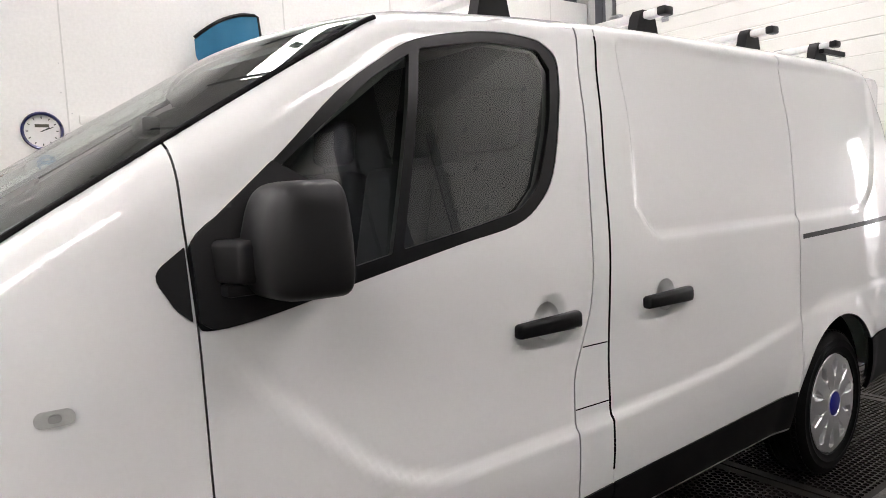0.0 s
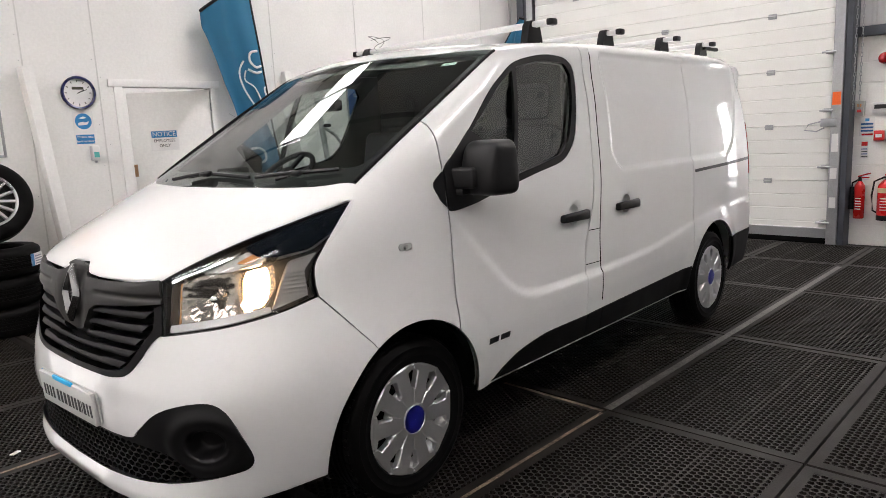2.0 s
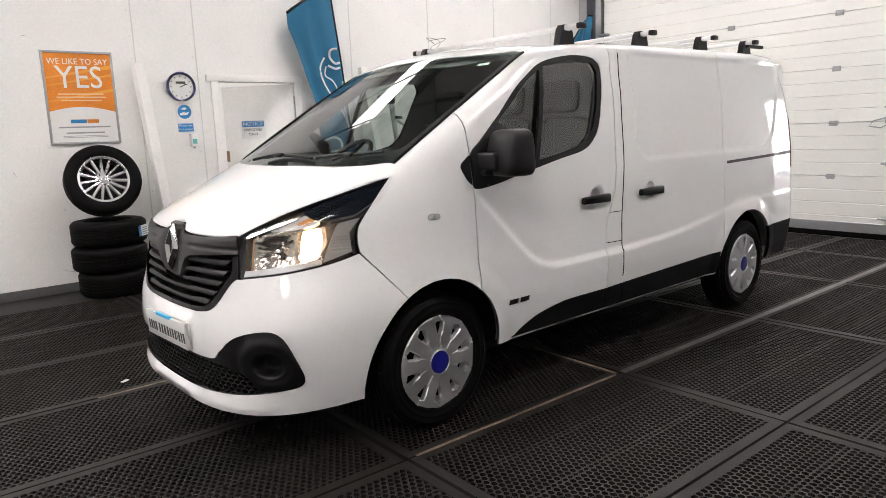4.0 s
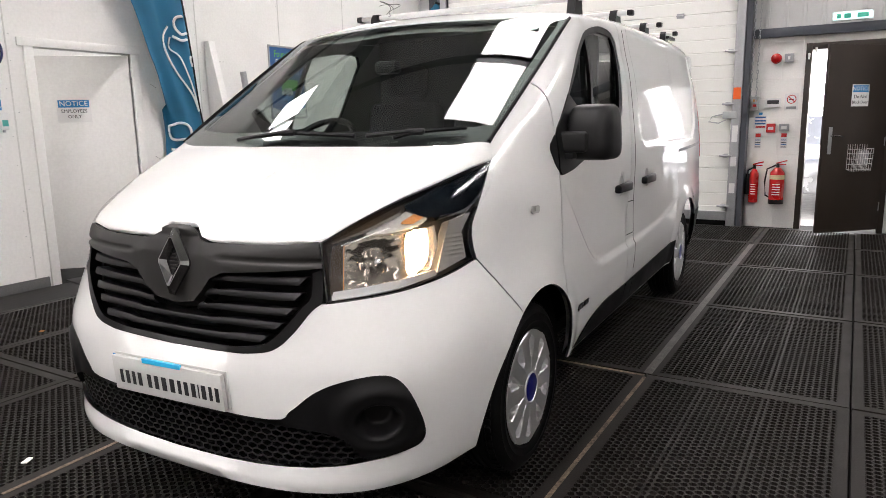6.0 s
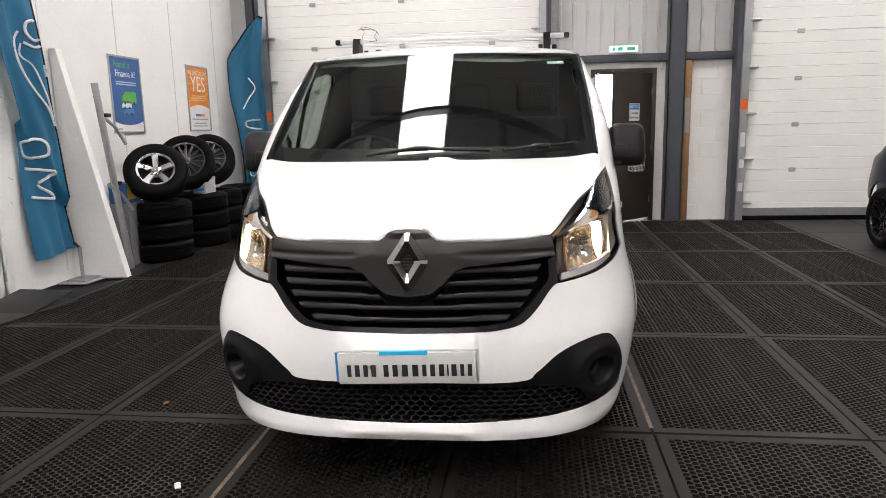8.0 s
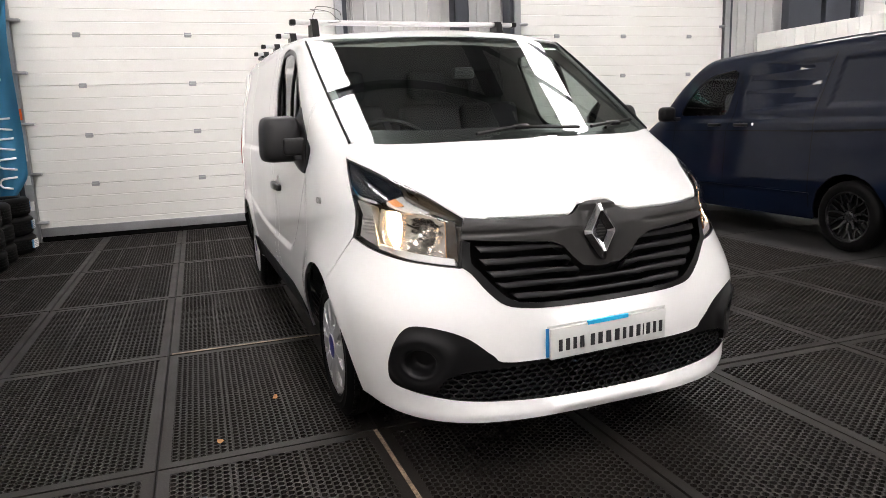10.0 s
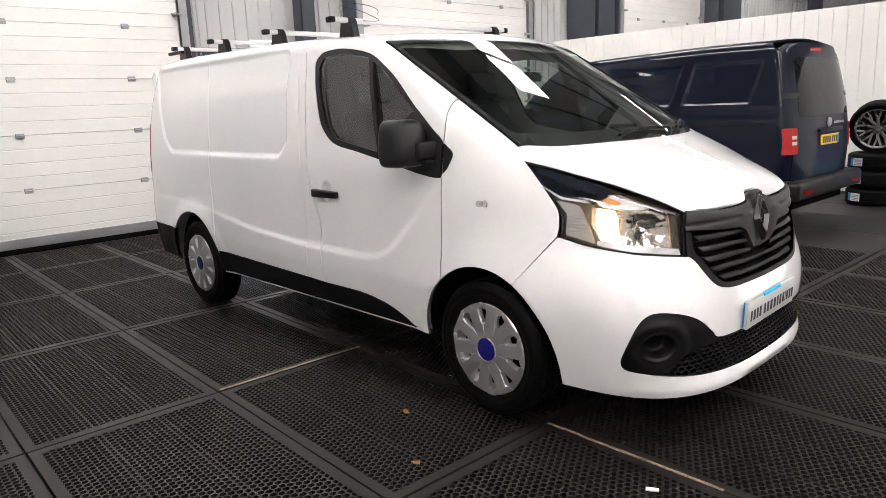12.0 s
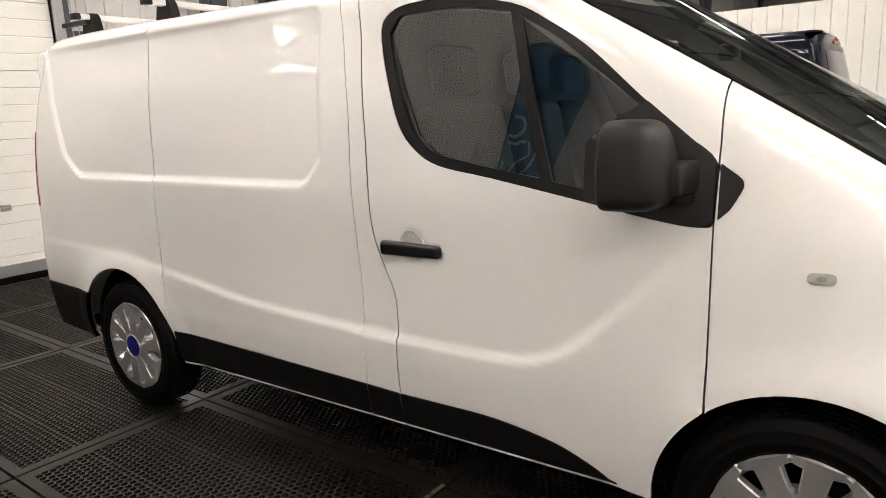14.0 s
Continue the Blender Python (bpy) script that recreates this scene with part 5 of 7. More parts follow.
# windscreen
SIDE = [(-0.128, 0.793), (0.1, 0.797), (0.45, 0.795), (0.772, 0.783)]
TOP = spline([(0.772, 0.783), (0.72, 0.63), (0.652, 0.41), (0.615, 0.0), (0.652, -0.41), (0.72, -0.63), (0.772, -0.783)], 5)
screen = [(x + 0.002, y) for x, y in BASE[::-1]] + SIDE[1:-1] + TOP + [(x, -y) for x, y in SIDE[1:-1]][::-1]
clear = soft([(-0.062, -0.752, 0.14), (-0.190, -0.45, 0.5), (-0.245, 0.0, 0.6), (-0.190, 0.45, 0.5), (-0.062, 0.752, 0.14), (0.725, 0.756, 0.10), (0.637, 0.41, 0.5), (0.602, 0.0, 0.6), (0.637, -0.41, 0.5), (0.725, -0.756, 0.10)], 0.2, 8)
FIELD["shape"] = screen_body
pane = patch("windscreen", screen, on_top, screen_glass, VAN, 0.025, offset=-0.002, flange=0, ease=0.03, label="green tinted windscreen with a black border")
pane.visible_shadow = False
patch("windscreen_border", screen, on_top, dark_plastic, VAN, 0.03, [clear], offset=-0.006, flange=0.012)
FIELD["shape"] = body
for s in (1, -1):
    p = [on_top([x], [s * y]) for x, y in spline(SIDE, 8)]
    part("screen_seal", tube([(float(a[0][0]), float(a[1][0]), float(a[2][0]) + 0.001) for a in p], 0.0075, 8), sill_black, VAN)
x, y, z = (float(v[0]) for v in on_top([0.610], [-0.645]))
part("permit_sticker", moved(box(-0.014, 0.014, -0.045, 0.045, -0.0005, 0.0005), Matrix.Translation((x, y, z - 0.004)) @ pose(0, 0, 0, 0, -31, 0)), paint_mat("green white sticker", (0.45, 0.62, 0.55), 0.5), VAN)


def on_screen(x, y, up=0.012):
    p = np.array([float(v[0]) for v in on_top([x], [y])])
    return tuple(p + np.array((-0.5, 0, 0.86)) * up)


for a, p, b in (((-0.30, 0.26), (-0.272, 0.02), (-0.262, -0.30)), ((-0.265, -0.36), (-0.20, -0.53), (-0.115, -0.70))):
    w = part("wiper", tube([on_screen(*q, 0.024) for q in (a, ((a[0] + p[0]) / 2, (a[1] + p[1]) / 2), p)], 0.008, 8), dark_plastic, VAN)
    part("blade", tube([on_screen(*q, 0.014) for q in ((a[0] + 0.02, a[1] - 0.1), (p[0] + 0.01, p[1]), b)], 0.008, 6), dark_plastic, w)
    part("pivot", moved(box(-0.014, 0.014, -0.040, 0.040, -0.010, 0.008, 0.006), Matrix.Translation(on_screen(*p, 0.022)) @ pose(0, 0, 0, 0, -31, 0)), dark_plastic, w)

# door windows
for s in (1, -1):
    mir = s < 0
    hole = soft([(1.340, 1.735, 0.1), (1.305, 1.792, 0.3), (1.10, 1.799, 0.3), (0.870, 1.758, 0.05), (0.727, 1.265, 0.05), (0.93, 1.298, 0.3), (1.12, 1.335, 0.3), (1.205, 1.400, 0.3), (1.285, 1.57, 0.3)], 0.2)
    hole2 = soft([(0.836, 1.742, 0.05), (0.70, 1.668, 0.3), (0.56, 1.558, 0.3), (0.425, 1.452, 0.05), (0.585, 1.37, 0.03), (0.585, 1.238, 0.05), (0.695, 1.258, 0.05)], 0.1)
    patch("window_frame", WINDOW, on_side, dark_plastic, VAN, 0.014, [hole, hole2], offset=-0.003, flange=0.016, mirror=mir, label="black window surround")
    FIELD["shape"] = pane_body
    g = patch("side_window", [(1.355, 1.75), (1.32, 1.81), (1.10, 1.815), (0.85, 1.77), (0.42, 1.46), (0.57, 1.20), (1.13, 1.315), (1.24, 1.41), (1.31, 1.58)], on_side, door_glass, VAN, 0.06, offset=-0.012, flange=0, mirror=mir, label="tinted door glass", ease=0.04)
    FIELD["shape"] = body
    g.visible_shadow = False
    sail = soft([(0.240, 1.17, 0.05), (0.240, 1.325, 0.05), (0.425, 1.478, 0.05), (0.520, 1.425, 0.3), (0.592, 1.37, 0.2), (0.592, 1.205, 0.1), (0.40, 1.166, 0.2), (0.268, 1.150, 0.3)], 0.1)
    patch("mirror_base", sail, on_side, black_plastic, VAN, 0.014, offset=0.004, flange=0.014, mirror=mir, shape=lambda a, z: 0.010 * np.exp(-((a - 0.36) / 0.10) ** 2 - ((z - 1.26) / 0.09) ** 2))
    patch("sail_tip", soft([(0.228, 1.315, 0.05), (0.163, 1.268, 0.35), (0.200, 1.198, 0.3), (0.228, 1.172, 0.05)], 0.2), on_side, black_plastic, VAN, 0.010, offset=0.005, flange=0.010, mirror=mir)
    patch("side_repeater", rounded(-0.045, 0.018, 1.030, 1.058, 0.0135), on_side, clear_grey, VAN, 0.006, offset=0.006, flange=0.008, mirror=mir, label="clear ribbed side repeater", shape=lambda a, z: 0.0012 * np.sin(a / 0.0011))
    patch("repeater_bulb", rounded(-0.024, -0.003, 1.037, 1.051, 0.0065), on_side, lamp_grey, VAN, 0.006, offset=0.0085, flange=0.004, mirror=mir)
    patch("tail_lamp", soft([(3.885, 1.03), (3.955, 1.03), (3.950, 1.42), (3.895, 1.44)], 0.2), on_side, red_lens, VAN, 0.02, offset=0.004, flange=0.01, mirror=mir, label="red tail lamp")
    # handles
    for hx in ((1.215,) if s > 0 else (1.188, 1.752)):
        y = float(on_side([hx - 0.10], [1.0])[1][0]) * s
        part("handle_dish", moved(lathe([(0.0005, -0.026), (0.022, -0.025), (0.036, -0.020), (0.046, -0.011), (0.0525, 0.0003), (0.0535, -0.004)], 28, "y"), Matrix.Translation((hx, y, 1.025)) @ Matrix.Diagonal((1, s, 1, 1))), van_white, VAN)
        bm = bmesh.new()
        box(-0.128, 0.118, -0.002, 0.032, -0.020, 0.020, 0.011, 3, bm=bm)
        for v in bm.verts:
            v.co.z += 0.010 * (v.co.x / 0.12) ** 2 * (-1) + 0.004
            v.co.y += 0.010 * (1 - (v.co.x / 0.13) ** 2)
            v.co.z *= 1 + 0.25 * (v.co.x > 0.05)
        part("door_handle", moved(bm, Matrix.Translation((hx, y, 1.021)) @ Matrix.Diagonal((1, s, 1, 1))), dark_plastic, VAN, "black pull handle")

# mirrors


def mirror_arm(s):
    bm = bmesh.new()
    nu, nv = 28, 18
    rows = []
    for j in range(nv + 1):
        v = -math.pi / 2 + math.pi * j / nv
        row = []
        for i in range(nu):
            u = 2 * math.pi * i / nu
            f = lambda t, e: math.copysign(abs(t) ** e, t)
            px, py, pz = f(math.cos(v), 0.35) * f(math.cos(u), 0.45), f(math.cos(v), 0.35) * f(math.sin(u), 0.5), f(math.sin(v), 0.42)
            px = px if px < 0 else px * 0.35
            row.append(bm.verts.new((0.447 + 0.128 * px * (1 - 0.22 * max(pz, 0)), 1.018 + py * (0.098 - 0.006 * pz) + 0.012 * px, 1.318 + 0.114 * pz)))
        rows.append(row)
    for a, b in zip(rows, rows[1:]):
        for i in range(nu):
            bm.faces.new((a[i], a[(i + 1) % nu], b[(i + 1) % nu], b[i]))
    bmesh.ops.remove_doubles(bm, verts=bm.verts[:], dist=1e-5)
    bmesh.ops.recalc_face_normals(bm, faces=bm.faces[:])
    m = Matrix.Diagonal((1, s, 1, 1))
    housing = part("door_mirror", moved(bm, m), black_plastic, VAN, "black textured door mirror", angle=60)
    foot = box(0.292, 0.472, 0.860, 1.02, 1.240, 1.324, 0.014, 3)
    for v in foot.verts:
        v.co.x -= 0.03 * max(0, min(1, (0.96 - v.co.y) / 0.1)) * (v.co.x < 0.38)
    merge(foot, box(0.284, 0.468, 0.868, 0.972, 1.214, 1.2385, 0.006, 2))
    part("mirror_foot", moved(foot, m), black_plastic, housing)
    part("mirror_glass", moved(box(0.474, 0.4855, 0.950, 1.085, 1.250, 1.395, 0.002, 1), m), chrome, housing, "mirror glass")


mirror_arm(1)
mirror_arm(-1)
# sliding door rail on the near side, and the engine script as bars
patch("slide_rail", [(2.735, 1.126), (3.90, 1.146), (3.90, 1.168), (2.735, 1.146)], on_side, dark_plastic, VAN, 0.03, offset=0.002, flange=0.01, mirror=True, label="black sliding door rail")
patch("slide_gap", [(x - 0.004, z) for x, z in spline(POST, 4) if z > 0.49] + [(x + 0.006, z) for x, z in spline(POST, 4)[::-1] if z > 0.49], on_side, void_black, VAN, 0.03, offset=0.001, flange=0, mirror=True)
for a, b in ((0.445, 0.472), (0.476, 0.500), (0.505, 0.512), (0.532, 0.541), (0.545, 0.568), (0.572, 0.596)):
    patch("script_bar", [(a, 0.537), (b, 0.537), (b + 0.004, 0.562), (a + 0.004, 0.562)], on_side, dark_plastic, VAN, 0.02, offset=0.005, flange=0.004, mirror=True)

# inside: liners, floor, wheel houses; the shade below is put into their black
flank = [(-0.38, 0.80), (-0.14, 1.26)] + shoulder(-0.10, 3.80, 30) + [(3.92, 1.7), (3.95, 0.36)] + arch(*ARCH_R[:2], 0.43, 0.435, 2, 178) + [(0.37, 0.345)] + arch(*ARCH_F[:2], 0.41, 0.435, 2, 150)
patch("liner", flank, on_side, cabin_trim, VAN, 0.08, [[(1.335, 1.74), (1.30, 1.79), (1.10, 1.795), (0.86, 1.755), (0.40, 1.44), (0.575, 1.23), (1.12, 1.33), (1.20, 1.40), (1.28, 1.57)]], offset=-0.030, flange=0, both=True)
patch("headliner", [(0.74, -0.775), (3.8, -0.76), (3.8, 0.76), (0.74, 0.775), (0.60, 0.4), (0.58, 0), (0.60, -0.4)], on_top, cabin_trim, VAN, 0.1, offset=-0.035, flange=0)
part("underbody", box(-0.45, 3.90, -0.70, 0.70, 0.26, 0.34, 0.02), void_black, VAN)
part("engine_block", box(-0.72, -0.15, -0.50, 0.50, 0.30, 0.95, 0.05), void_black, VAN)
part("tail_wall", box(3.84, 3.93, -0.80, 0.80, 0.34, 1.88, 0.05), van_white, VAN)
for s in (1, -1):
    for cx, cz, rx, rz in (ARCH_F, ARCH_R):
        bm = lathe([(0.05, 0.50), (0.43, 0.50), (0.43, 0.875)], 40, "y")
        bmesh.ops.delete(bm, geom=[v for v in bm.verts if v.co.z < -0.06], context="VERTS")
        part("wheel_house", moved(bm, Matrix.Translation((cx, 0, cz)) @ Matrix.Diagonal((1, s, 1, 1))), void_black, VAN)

# cabin
part("bulkhead", box(1.43, 1.46, -0.72, 0.72, 0.34, 1.885), grey_plastic, VAN)
bm = box(-0.27, 0.36, -0.80, 0.80, 0.80, 1.22, 0.07, 4)
for v in bm.verts:
    v.co.z += (0.05 * math.exp(-((v.co.y - 0.42) / 0.16) ** 2) if v.co.x > 0.1 else 0)
    v.co.z -= 0.06 * max(0, -v.co.x)
part("dashboard", bm, dash_plastic, VAN, "dark grey dashboard")
wheel = part("steering_wheel", moved(lathe([(0.19 + 0.016 * math.cos(a), 0.016 * math.sin(a)) for a in np.linspace(0, 2 * math.pi, 10, endpoint=False)], 36, "z", True), pose(0.40, 0.42, 1.27, 0, -38 + 180, 0)), dark_plastic, VAN)
part("wheel_hub", moved(merge(lathe([(0.001, -0.02), (0.07, -0.015), (0.075, 0.02), (0.001, 0.03)], 20, "z"), box(-0.18, 0.18, -0.02, 0.02, -0.008, 0.008, 0.006)), pose(0.40, 0.42, 1.27, 0, -38 + 180, 0)), dark_plastic, wheel)
for y, w in ((0.45, 0.25), (-0.12, 0.21), (-0.56, 0.21)):
    seat = part("seat", box(0.72, 1.24, y - w, y + w, 0.72, 0.90, 0.06, 3), seat_cloth, VAN)
    part("backrest", moved(box(-0.07, 0.07, -w, w, 0, 0.66, 0.05, 3), pose(1.19, y, 0.84, 0, 12, 0)), seat_cloth, seat)
    part("headrest", moved(box(-0.045, 0.05, -0.13, 0.13, 0.0, 0.19, 0.04, 3), pose(1.325, y, 1.52, 0, 8, 0)), seat_cloth, seat)
part("mirror_mount", box(0.40, 0.46, -0.06, 0.06, 1.60, 1.66, 0.015), dark_plastic, VAN)

# wheels


def road_wheel():
    w = new("wheel")
    w.parent = VAN
    R = 0.336
    prof = [(0.216, 0.070), (0.222, 0.084), (0.233, 0.094), (0.236, 0.0975), (0.241, 0.0968), (0.262, 0.1025), (0.266, 0.1048), (0.271, 0.1033), (0.292, 0.1005), (0.296, 0.1022), (0.300, 0.0992), (0.318, 0.090), (0.328, 0.080), (R - 0.004, 0.068)]
    tread = []
    for y in (0.05, 0.0165, -0.0165, -0.05):
        tread += [(R, y + 0.008), (R - 0.008, y + 0.006), (R - 0.008, y - 0.006), (R, y - 0.008)]
    full = prof + tread + [(r, -y) for r, y in prof[::-1]]
    tyre = part("tyre", lathe(full, 64, "y"), rubber, w, "black road tyre")
    for s in (1, -1):
        bm = bmesh.new()
        for i in range(66):
            blk = moved(box(-0.0125, 0.0125, 0.053, 0.078, 0.322, 0.3375, 0.003, 1), pose(0, 0, 0, 0, 360 / 66 * (i + 0.25 * s), 0))
            bmesh.ops.scale(blk, vec=(1, s, 1), verts=blk.verts[:])
            merge(bm, blk)
        bmesh.ops.recalc_face_normals(bm, faces=bm.faces[:])
        part("tread", bm, rubber, tyre, smooth=False)["kind"] = "stuff"
    part("rim", lathe([(0.226, 0.082), (0.215, 0.076), (0.205, 0.03), (0.17, 0.025), (0.02, 0.025)], 48, "y"), void_black, w)
    part("trim_rim", lathe([(0.2265, 0.074), (0.2275, 0.090), (0.222, 0.096), (0.212, 0.093), (0.206, 0.080), (0.192, 0.060), (0.190, 0.045)], 60, "y"), silver, w)
    part("trim_face", lathe([(0.001, 0.0995), (0.070, 0.0992), (0.095, 0.0965), (0.112, 0.089), (0.126, 0.076), (0.132, 0.055)], 48, "y"), silver, w)
    for i in range(10):
        bm = bmesh.new()
        rows = []
        for r, hw in ((0.045, 0.016), (0.100, 0.0332), (0.120, 0.0382), (0.127, 0.0315), (0.160, 0.0330), (0.190, 0.0355), (0.195, 0.0385), (0.199, 0.0650), (0.222, 0.0705)):
            y = 0.1005 - 0.12 * max(0, r - 0.12) ** 1.5
            rows.append([bm.verts.new((hw * k, y - dy, r)) for k, dy in ((-1.05, 0.028), (-1.0, 0.006), (-0.88, 0.001), (0, 0), (0.88, 0.001), (1.0, 0.006), (1.05, 0.028))])
        for p, q in zip(rows, rows[1:]):
            for k in range(6):
                bm.faces.new((p[k], p[k + 1], q[k + 1], q[k]))
        bmesh.ops.recalc_face_normals(bm, faces=bm.faces[:])
        part("spoke", moved(bm, pose(0, 0, 0, 0, 36 * i + 9, 0)), silver, w, angle=30)
    part("cap_ring", lathe([(0.060, 0.098), (0.063, 0.104), (0.059, 0.106), (0.056, 0.101)], 36, "y"), silver, w)
    part("centre_cap", lathe([(0.0005, 0.107), (0.040, 0.1065), (0.055, 0.1035), (0.0565, 0.098)], 36, "y"), blue_cap, w, "blue centre cap")
    return w


w0 = road_wheel()
spots = [(0.0, 0.808, 0.336, 0), (3.098, 0.814, 0.336, 0), (0.0, -0.808, 0.336, 180), (3.098, -0.814, 0.336, 180)]
for i, (x, y, z, r) in enumerate(spots):
    w = w0 if i == 0 else copy_thing(w0, Matrix())
    w.matrix_basis = pose(x, y, z, 0, (17, 55, 5, 40)[i], r) if r == 0 else pose(x, y, z, 0, 0, r) @ pose(0, 0, 0, 0, (17, 55, 5, 40)[i], 0)

# roof bars
for n, (x, half, z) in enumerate(((1.30, 0.775, 2.005), (2.09, 0.745, 2.016), (2.88, 0.755, 2.026), (3.57, 0.735, 2.032))):
    bar = part("roof_bar", box(x - 0.026, x + 0.026, -half + 0.03, half - 0.03, z - 0.014, z + 0.014, 0.008, 2), paint_mat("white aluminium bar", (0.72, 0.72, 0.71), 0.35, metal=0.3, vary=0.05), VAN, "pale aluminium roof bar with black caps")
    for s in (1, -1):
        part("end_cap", box(x - 0.029, x + 0.029, s * half - 0.035 if s > 0 else -half - 0.002, s * half + 0.002 if s > 0 else -half + 0.035, z - 0.017, z + 0.017, 0.008, 2), dark_plastic, bar)
        roof = top_edge(x, 0.62)
        bm = bmesh.new()
        prof = [(x - 0.075, roof - 0.015), (x - 0.05, z - 0.005), (x - 0.03, z + 0.019), (x + 0.03, z + 0.019), (x + 0.05, z - 0.005), (x + 0.075, roof - 0.015)]
        f0, f1 = [bm.verts.new((a, s * 0.63 - 0.022, b)) for a, b in prof], [bm.verts.new((a, s * 0.63 + 0.022, b)) for a, b in prof]
        bm.faces.new(f0), bm.faces.new(f1)
        for i in range(6):
            bm.faces.new((f0[i], f0[(i + 1) % 6], f1[(i + 1) % 6], f1[i]))
        bmesh.ops.recalc_face_normals(bm, faces=bm.faces[:])
        part("bar_foot", bm, dark_plastic, bar)
        if n == 3:
            part("bar_bracket", box(x - 0.02, x + 0.24, s * 0.66 - 0.015, s * 0.66 + 0.015, z - 0.035, z - 0.010, 0.004, 1), dark_plastic, bar)
wire = [(1.30 + 0.10 * math.sin(a * 1.3), 0.55 + 0.07 * math.cos(a) + 0.02 * math.sin(2.7 * a), 2.05 + 0.05 * math.sin(a + 0.6)) for a in np.linspace(0, 9, 60)]
part("loose_wire", tube(wire, 0.0016, 5), dark_plastic, VAN)

# ---- the navy van behind ----
NAVY = thing("dark_van", "dark navy panel van with black wheels, parked", "van", pose(4.58, -5.21, 0.0, 0, 0, 180))
W2 = [(0.0, 0.84), (0.25, 0.90), (0.4, 0.93), (0.65, 0.95), (0.95, 0.95), (1.1, 0.94), (1.3, 0.915), (1.6, 0.865), (1.8, 0.835), (1.9, 0.815), (2.1, 0.76)]
N2 = [(0.0, -0.80), (0.3, -0.90), (0.6, -0.90), (0.95, -0.82), (1.1, -0.62), (1.3, -0.1), (2.0, 0.40), (2.3, 0.45)]
H2 = [(-1.0, 0.80), (-0.85, 0.95), (-0.5, 1.06), (-0.05, 1.17), (0.8, 1.3)]
R2 = [(-1.0, 1.75), (0.5, 1.92), (1.0, 1.99), (2.0, 2.03), (3.0, 2.055), (3.7, 2.05), (4.1, 2.0)]
T2 = [(0.0, 3.92), (0.45, 3.95), (0.9, 3.97), (1.2, 3.94), (1.9, 3.78), (2.1, 3.72)]


def navy_body(x, y, z):
    y = np.abs(y)
    xn = lerp_tab(z, N2)
    u = np.clip((0.6 - x) / (0.6 - xn), 0, 1)
    w = lerp_tab(z, W2) * np.maximum(1 - u ** 4, 0) ** 0.34
    w = np.where(x < xn, -2 * (xn - x), w)
    w = w + 0.012 * smooth01((z - 0.50) / 0.03) * (1 - smooth01((z - 0.60) / 0.3)) - 0.010 * smooth01((z - 1.23) / 0.02) * (1 - smooth01((z - 1.25) / 0.1))
    for cx, hx in ((2.11, 0.50), (3.13, 0.40)):
        ax, az = np.abs(x - 0.24 * (z - 1.6) - cx) - hx, np.abs(z - 1.59) - 0.235
        w = w - 0.012 * smooth01(-np.maximum(ax, az) / 0.035)
    g = y - w
    top = np.maximum(lerp_tab(x, H2) - 0.08 * y * y, -smax(-(1.24 + 0.80 * (x + 0.02) + 0.05 * (0.64 - y * y)), -(lerp_tab(x, R2) - 0.05 * (y / 0.8) ** 2), 0.14))
    g = smax(g, (z - top) * 0.8, 0.07)
    return smax(g, x - (lerp_tab(z, T2) - 0.10 * (y / 0.9) ** 4), 0.055)


def on_tail(a, b):
    """Points (y, z) laid onto the tail."""
    a, b = np.asarray(a, float), np.asarray(b, float)
    return march(0 * a + 1.5, a, b, 1 + 0 * a, 0 * a, 0 * a, 0.0, 3.5)


FIELD["shape"] = navy_body
A1, A2 = (0.0, 0.335, 0.40, 0.40), (3.0, 0.335, 0.40, 0.40)


def top2(x0, x1, n):
    return [(x, float(on_top(np.array([x]), np.array([0.77]))[2][0])) for x in np.linspace(x0, x1, n)]


win2 = soft([(0.56, 1.305), (0.62, 1.45), (0.84, 1.66), (1.05, 1.76), (1.38, 1.80), (1.45, 1.76), (1.37, 1.36), (1.31, 1.30)], 0.3)
full = [(-0.55, 0.30)] + arch(*A1, 185, -5) + [(0.41, 0.26), (2.59, 0.26)] + arch(*A2, 185, -5) + [(3.75, 0.30), (3.88, 0.55), (3.90, 1.2), (3.80, 1.75)] + top2(3.62, 0.62, 24) + [(0.36, 1.51), (0.0, 1.24), (-0.35, 1.03), (-0.60, 0.80)]
patch("flank", full, on_side, navy_paint, NAVY, 0.03, [win2], both=True)
patch("roof", [(0.62, -0.77), (3.62, -0.77), (3.655, 0), (3.62, 0.77), (0.62, 0.77), (0.56, 0.0)], on_top, navy_paint, NAVY, 0.05)
patch("windscreen", [(0.0, -0.74), (0.60, -0.74), (0.55, 0), (0.60, 0.74), (0.0, 0.74), (-0.10, 0)], on_top, dark_glass, NAVY, 0.06)
patch("bonnet", [(-0.02, -0.78), (-0.11, 0.0), (-0.02, 0.78), (-0.45, 0.75), (-0.72, 0.45), (-0.76, 0), (-0.72, -0.45), (-0.45, -0.75)], on_top, navy_paint, NAVY, 0.05)
